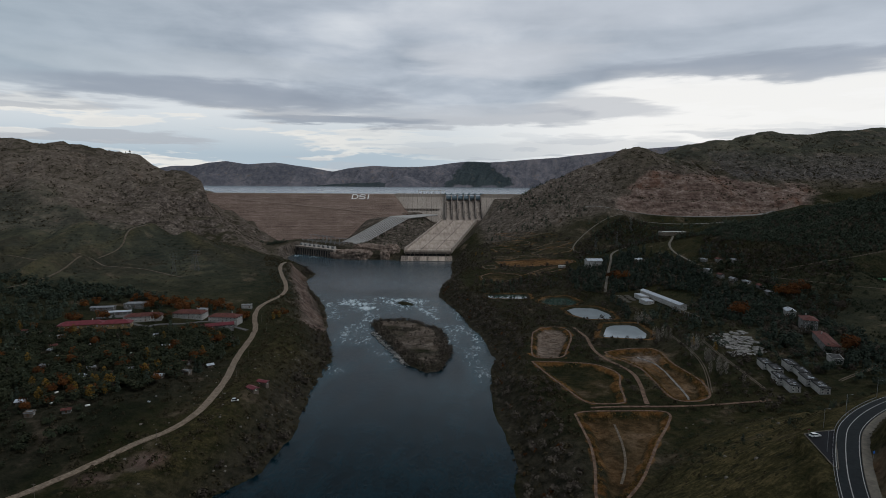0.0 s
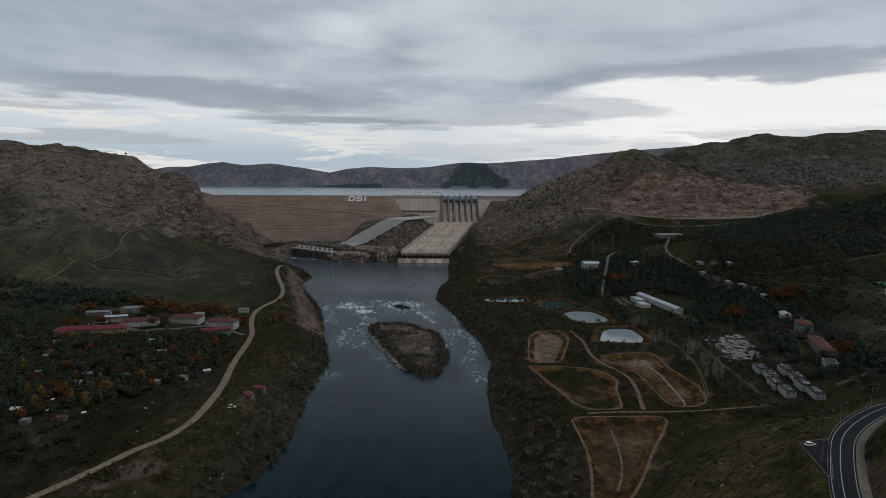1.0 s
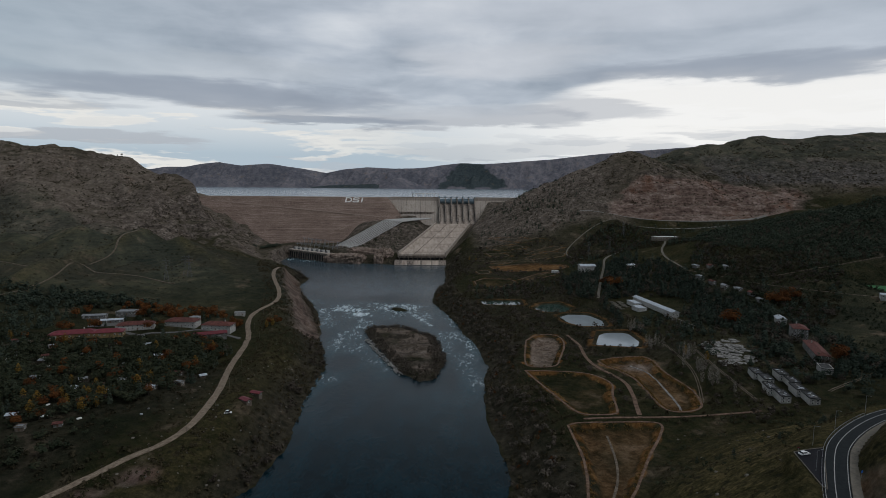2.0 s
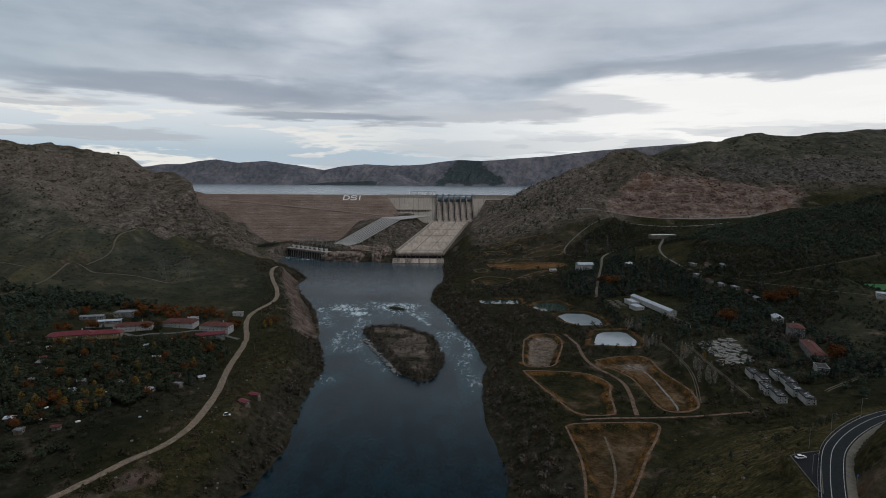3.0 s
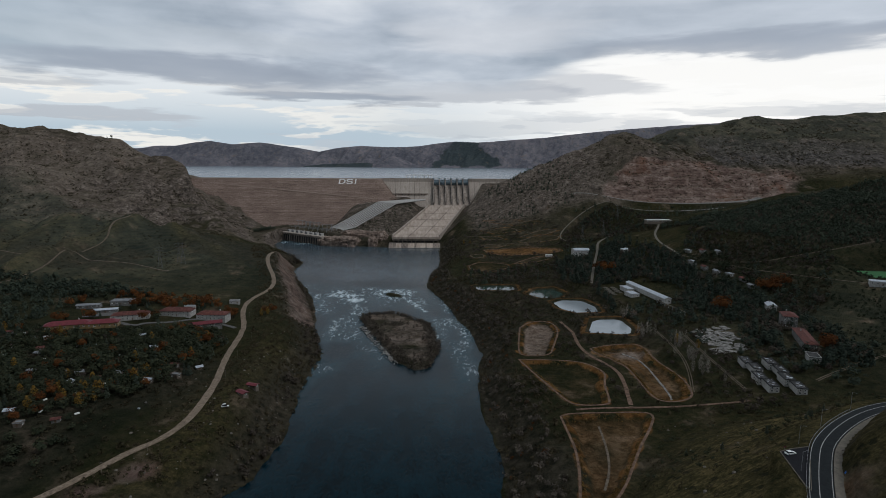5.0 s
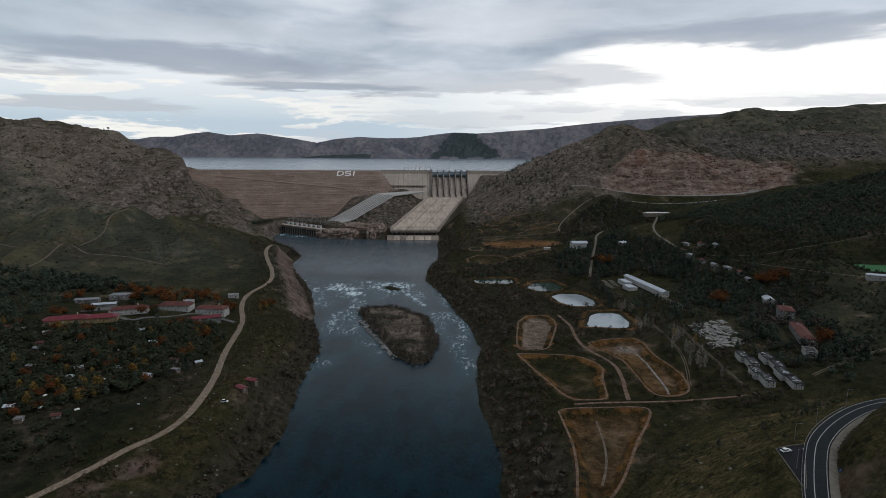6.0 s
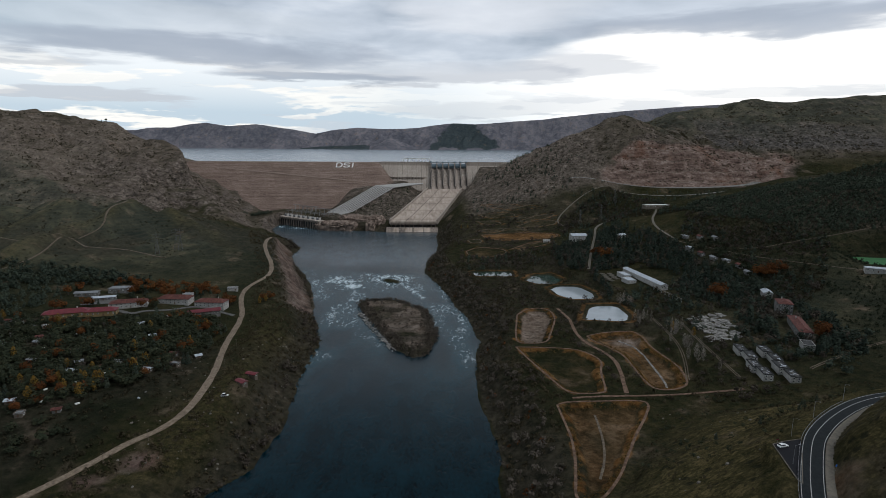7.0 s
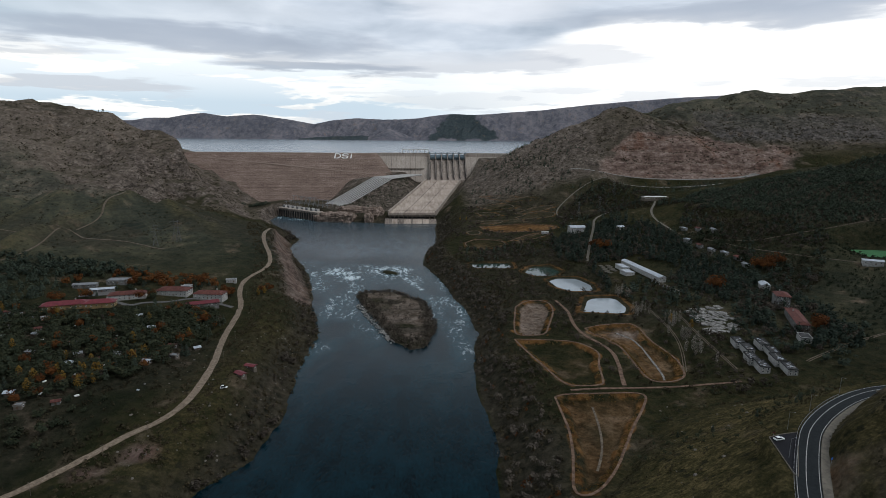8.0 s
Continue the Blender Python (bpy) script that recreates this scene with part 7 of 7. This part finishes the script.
thicket("valley_brush", scatter(1700, VALLEY, clumps=0.15, seed=51), "shrub", 20, 0.55, 2.2, 3.2, BRUSH, "brown brush across the valley floor", category="scrub")
thicket("valley_trees", scatter(520, VALLEY, clumps=0.3, seed=52), "round", 50, 0.62, 6.5, 5.5, TWIG, "bare trees across the valley floor")
thicket("valley_greens", scatter(340, [(230, 660), (255, 690), (330, 800), (420, 640), (400, 450), (330, 400), (250, 560)], clumps=0.25, seed=53), "round", 80, 0.68, 7.0, 6.5, PINE, "dark evergreen trees round the flats")
thicket("pine_forest", scatter(8600, SLOPE, clumps=0.0, size=120, seed=14), "pine", 22, 1.02, 7.0, 4.6, PINE, "dark pine plantation covering the hill")
thicket("slope_scrub", scatter(2600, [(340, 420), (420, 560), (430, 780), (520, 860), (700, 760), (760, 500), (520, 380), (380, 360)], clumps=0.25, seed=15), "shrub", 18, 0.6, 2.6, 3.2, LEAF, "dark scrub on the open slope", category="scrub")
thicket("abutment_pines", scatter(260, [(120, 1330), (150, 1480), (190, 1640), (300, 1680), (380, 1560), (420, 1400), (340, 1280), (220, 1290)], clumps=0.35, seed=16), "pine", 26, 1.0, 8.5, 4.6, PINE, "young dark pines on the rocky abutment")
thicket("quarry_pines", scatter(220, [(330, 1240), (460, 1270), (700, 1270), (860, 1270), (860, 1220), (600, 1210), (420, 1180), (340, 1190)], clumps=0.25, seed=17), "pine", 24, 1.0, 8.0, 4.5, PINE, "dark pines along the quarry foot")
thicket("field_trees", scatter(420, [(60, 870), (75, 980), (70, 1120), (110, 1300), (270, 1290), (330, 1120), (250, 1010), (225, 900), (150, 865)], clumps=0.3, seed=18), "round", 42, 0.75, 6.0, 5.5, TWIG, "bare trees along the terraced fields")
thicket("field_conifers", scatter(170, [(70, 860), (80, 960), (220, 960), (320, 1110), (420, 1090), (380, 1010), (225, 880), (150, 862)], clumps=0.35, seed=19), "pine", 40, 0.9, 8.0, 4.8, PINE, "dark conifers along the terraced fields")


def bank(count, x_sign, y0, y1, d0, d1, seed):
    q = np.column_stack([rng.uniform(-420, 160, count * 9), rng.uniform(y0, y1, count * 9)])
    d = outside(q[:, 0], q[:, 1], RIVER)
    middle = np.interp(q[:, 1], [0, 300, 600, 850, 1100, 1300, 1500], [-50, -35, -25, -75, -105, -130, -200])
    keep = (d > d0) & (d < d1) & ((q[:, 0] - middle) * x_sign > 0) & (fbm(q[:, 0], q[:, 1], 45, 3, seed) + 0.35 * rng.random(len(q)) > -0.12)
    keep &= along(q[:, 0], q[:, 1], [(-150, 700), (-178, 800), (-215, 900), (-240, 1000), (-262, 1090)])[0] > 15
    q = q[keep]
    return q[free(q[:, 0], q[:, 1], 1.0)][:count]


thicket("bank_trees", bank(900, 1, 240, 1340, 2, 34, 21), "round", 44, 0.62, 5.6, 5.0, TWIG, "bare riverside trees on the east bank")
thicket("bank_scrub", bank(1700, 1, 230, 1340, 1, 52, 22), "shrub", 22, 0.55, 2.4, 3.4, BRUSH, "brown scrub on the east bank", category="scrub")
thicket("rust_scrub", bank(90, 1, 240, 1000, 2, 30, 23), "shrub", 26, 0.6, 3.0, 3.6, RUST, "rust-coloured bushes on the east bank", category="scrub")
thicket("bank_trees", bank(800, -1, 240, 1250, 1, 18, 24), "round", 44, 0.7, 5.4, 5.2, TWIG, "bare riverside trees on the west bank")
thicket("bank_scrub", bank(2600, -1, 230, 1200, 1, 75, 25), "shrub", 20, 0.55, 2.0, 3.2, BRUSH, "brown scrub on the west bank", category="scrub")
thicket("orchard_scrub", scatter(1300, [(-450, 560), (-450, 260), (-250, 250), (-195, 350), (-178, 400), (-190, 560), (-300, 560)], clumps=0.15, seed=26), "shrub", 22, 0.55, 2.6, 3.4, BRUSH, "brown leafless scrub between the gardens", category="scrub")
thicket("orchard_trees", scatter(1250, [(-480, 590), (-460, 390), (-340, 380), (-240, 400), (-198, 530), (-215, 596), (-310, 560)], clumps=0.1, seed=27), "round", 72, 0.72, 7.5, 6.8, LEAF, "dull green garden trees round the huts")
ROADSIDE = [(-262, 425), (-222, 415), (-196, 470), (-200, 545), (-212, 590), (-262, 560)]
thicket("roadside_trees", scatter(230, ROADSIDE, clumps=0.15, size=40, seed=101), "round", 84, 0.66, 7.5, 6.6, LEAF, "dull green garden trees beside the dirt road")
for k, (x, y) in enumerate(scatter(34, ROADSIDE, clumps=0.2, seed=102)):
    plant_tree(("rust", "gold", "pine", "rust", "bare")[k % 5], x, y, 0.9 + 0.5 * ((k * 7) % 10) / 10, k)
thicket("meadow_trees", scatter(420, [(-480, 430), (-470, 270), (-300, 265), (-235, 330), (-215, 400), (-300, 400)], clumps=0.35, size=50, seed=98), "round", 60, 0.7, 5.0, 6.0, LEAF, "dark green trees and thickets below the gardens")
thicket("village_wood", scatter(520, [(-640, 690), (-480, 670), (-400, 670), (-330, 690), (-330, 705), (-420, 720), (-640, 745)], clumps=0.1, seed=28), "round", 46, 0.9, 7.0, 6.0, PINE, "dark wood at the foot of the grassy hill")
thicket("village_wood", scatter(420, [(-660, 590), (-460, 560), (-410, 580), (-405, 670), (-660, 720)], clumps=0.1, seed=29), "pine", 46, 0.9, 9.0, 5.0, PINE, "dark conifers beside the village")
thicket("garden_conifers", scatter(170, GARDENS, clumps=0.2, seed=61), "pine", 60, 0.75, 9.5, 4.6, PINE, "dark conifers between the garden huts")
thicket("rust_wood", scatter(34, [(-370, 678), (-300, 660), (-250, 665), (-240, 690), (-300, 700), (-370, 700)], clumps=0.1, seed=62), "round", 90, 0.85, 7.5, 7.0, RUST, "rust-coloured trees behind the village roofs")
EASTERN = [(400, 560), (430, 700), (400, 830), (430, 900), (470, 960), (400, 1060), (300, 1080), (260, 1020), (320, 1180), (430, 1260), (520, 1200), (480, 1060), (480, 900), (560, 740), (530, 700), (470, 620)]
thicket("eastern_brush", scatter(2600, EASTERN, clumps=0.2, seed=63), "shrub", 16, 0.62, 2.8, 3.6, BRUSH, "brown brush on the valley side below the pines", category="scrub")
thicket("eastern_trees", scatter(560, EASTERN, clumps=0.3, seed=64), "round", 40, 0.75, 6.0, 5.2, TWIG, "bare grey-brown trees below the pine hill")
thicket("eastern_pines", scatter(380, EASTERN, clumps=0.35, seed=65), "pine", 34, 0.95, 8.0, 4.8, PINE, "dark conifers scattered below the pine hill")
thicket("row_trees", scatter(110, [(380, 700), (395, 850), (450, 835), (440, 760), (432, 670), (405, 660)], clumps=0.0, seed=66), "round", 60, 0.85, 7.5, 6.0, LEAF, "dark green trees between the row houses")
thicket("slope_bushes", scatter(240, [(120, 300), (185, 395), (330, 400), (430, 380), (420, 340), (270, 300), (220, 284), (170, 250)], clumps=0.3, size=30, seed=68), "round", 40, 0.36, 2.4, 2.6, LEAF, "dark green bushes dotted over the roadside slope", category="scrub")
thicket("cutting_tufts", scatter(420, [(166, 186), (196, 226), (214, 241), (262, 266), (310, 262), (240, 170), (190, 160)], clumps=0.2, size=20, seed=67), "shrub", 16, 0.34, 1.0, 1.8, BRUSH, "dry bushes on the road cutting", category="scrub")
thicket("hill_scrub", scatter(1300, limits=(-1150, -330, 980, 1600), clumps=0.35, size=90, seed=30), "shrub", 12, 0.75, 2.4, 3.6, BRUSH, "low scrub on the rocky mountain flank", category="scrub")
thicket("quarry_scrub", scatter(1100, limits=(250, 1200, 1290, 1680), clumps=0.35, size=90, seed=31), "shrub", 12, 0.8, 2.6, 3.8, BRUSH, "low scrub on the quarry hill", category="scrub")
def in_gullies(count, limits, deep):
    """Places in the hollows of a slope."""
    q = np.column_stack([rng.uniform(limits[0], limits[1], count * 10), rng.uniform(limits[2], limits[3], count * 10)])
    g = ground_at(q[:, 0], q[:, 1])
    rim = sum(ground_at(q[:, 0] + dx, q[:, 1] + dy) for dx, dy in ((22, 0), (-22, 0), (0, 22), (0, -22), (15, 15), (-15, -15), (15, -15), (-15, 15))) / 8
    q = q[(rim - g > deep) & (g > 40)]
    return q[free(q[:, 0], q[:, 1])][:count]


thicket("gully_scrub", in_gullies(2300, (-1150, -380, 1000, 1590), 0.7), "shrub", 13, 0.8, 2.8, 4.0, BRUSH, "dark scrub in the gullies of the rocky mountain", category="scrub")
thicket("gully_scrub", in_gullies(2000, (430, 1300, 1360, 1740), 0.7), "shrub", 13, 0.85, 2.8, 4.2, BRUSH, "dark scrub in the gullies of the quarry hill", category="scrub")
thicket("gully_scrub", in_gullies(700, (-900, -330, 700, 1000), 0.5), "shrub", 12, 0.55, 1.6, 2.6, BRUSH, "low scrub in the hollows of the grassy hill", category="scrub")
for key, count in (("right", 520), ("front", 220), ("middle", 120), ("top", 70)):
    loop = BASINS[key][0] + BASINS[key][0][:1]
    run = np.r_[0, np.cumsum([math.dist(a, b) for a, b in zip(loop, loop[1:])])]
    at = rng.random(count) * run[-1]
    ring = np.column_stack([np.interp(at, run, [p[0] for p in loop]), np.interp(at, run, [p[1] for p in loop])])
    middle = ring.mean(0)
    ring = middle + (ring - middle) * rng.uniform(0.86, 0.985, (count, 1))
    thicket("dry_reeds", ring, "shrub", 14, 0.34, 1.1, 2.0, REED, "tawny dry reeds along a basin bank", category="reeds")
thicket("slope_tufts", scatter(900, [(100, 300), (185, 395), (330, 395), (420, 340), (270, 300), (220, 284), (170, 250), (140, 215), (120, 215)], clumps=0.3, size=25, seed=32), "shrub", 14, 0.32, 0.9, 1.6, BRUSH, "dry tufts and low bushes on the roadside slope", category="scrub")
isle_at = np.column_stack([rng.uniform(-86, 24, 2600), rng.uniform(541, 763, 2600)])
isle_in = outside(isle_at[:, 0], isle_at[:, 1], ISLAND)
isle_at = isle_at[(isle_in < -2) & ((isle_in > -16) | (rng.random(2600) < 0.08))]
thicket("island_scrub", isle_at[:620], "shrub", 26, 0.55, 3.6, 3.6, TWIG, "bare bushes along the island's rim", category="scrub")
thicket("toe_trees", scatter(60, [(-460, 1480), (-400, 1440), (-385, 1500), (-430, 1540)], seed=33), "round", 40, 1.0, 8.0, 6.5, PINE, "dark trees beside the powerhouse")
thicket("crest_bushes", scatter(14, [(-650, 1775), (-622, 1768), (-618, 1800), (-650, 1800)], seed=69), "round", 30, 0.9, 6.0, 6.0, PINE, "dark bushes at the end of the dam crest", category="scrub")
thicket("toe_scrub", scatter(130, [(-230, 1440), (-100, 1420), (-60, 1500), (0, 1690), (-60, 1690), (-150, 1540)], clumps=0.3, seed=34), "shrub", 18, 0.9, 3.4, 4.4, LEAF, "green scrub under the penstocks", category="scrub")

# boulders
BOULDERS = []
for k in range(5):
    bm = bmesh.new()
    bmesh.ops.create_icosphere(bm, subdivisions=2, radius=0.8)
    for v in bm.verts:
        v.co *= 1 + 0.35 * noise.noise(v.co * 1.7 + Vector((k * 9.0, 0, 0)))
    me = bpy.data.meshes.new("boulder")
    bm.to_mesh(me)
    bm.free()
    me.materials.append(BOULDER)
    BOULDERS.append(me)
spots = np.vstack([bank(90, -1, 300, 620, 6, 60, 41), scatter(60, limits=(-200, -110, 330, 520), seed=42), scatter(22, limits=(110, 240, 220, 380), seed=43)])
zz = ground_at(spots[:, 0], spots[:, 1])
for k, ((x, y), z) in enumerate(zip(spots, zz)):
    ob = new("boulder", BOULDERS[k % 5])
    s = 0.5 + 1.0 * rng.random() ** 2
    ob.matrix_basis = pose(x, y, z, 0, 0, 50 * k) @ Matrix.Diagonal((s, s * 0.8, s * 0.7, 1))
    tagged(ob, "pale limestone boulder on the brown slope", "boulder", "boulders")

# pale shingle along the island's west shore
bm = bmesh.new()
for k in range(420):
    t = rng.random()
    x, y = np.interp(t * 3, range(4), [-76, -61, -39, -26]), np.interp(t * 3, range(4), [700, 655, 598, 566])
    off = rng.normal() * 1.8
    s = 0.35 + 0.9 * rng.random() ** 2
    bmesh.ops.create_icosphere(bm, subdivisions=1, radius=s, matrix=Matrix.Translation((x + off, y + off * 0.3 + rng.normal() * 2, 0.5)) @ Matrix.Diagonal((1.3, 1.0, 0.6, 1)))
tagged(part("shingle", bm, RUBBLE), "pale shingle along the island shore", "stones", kind="stuff")
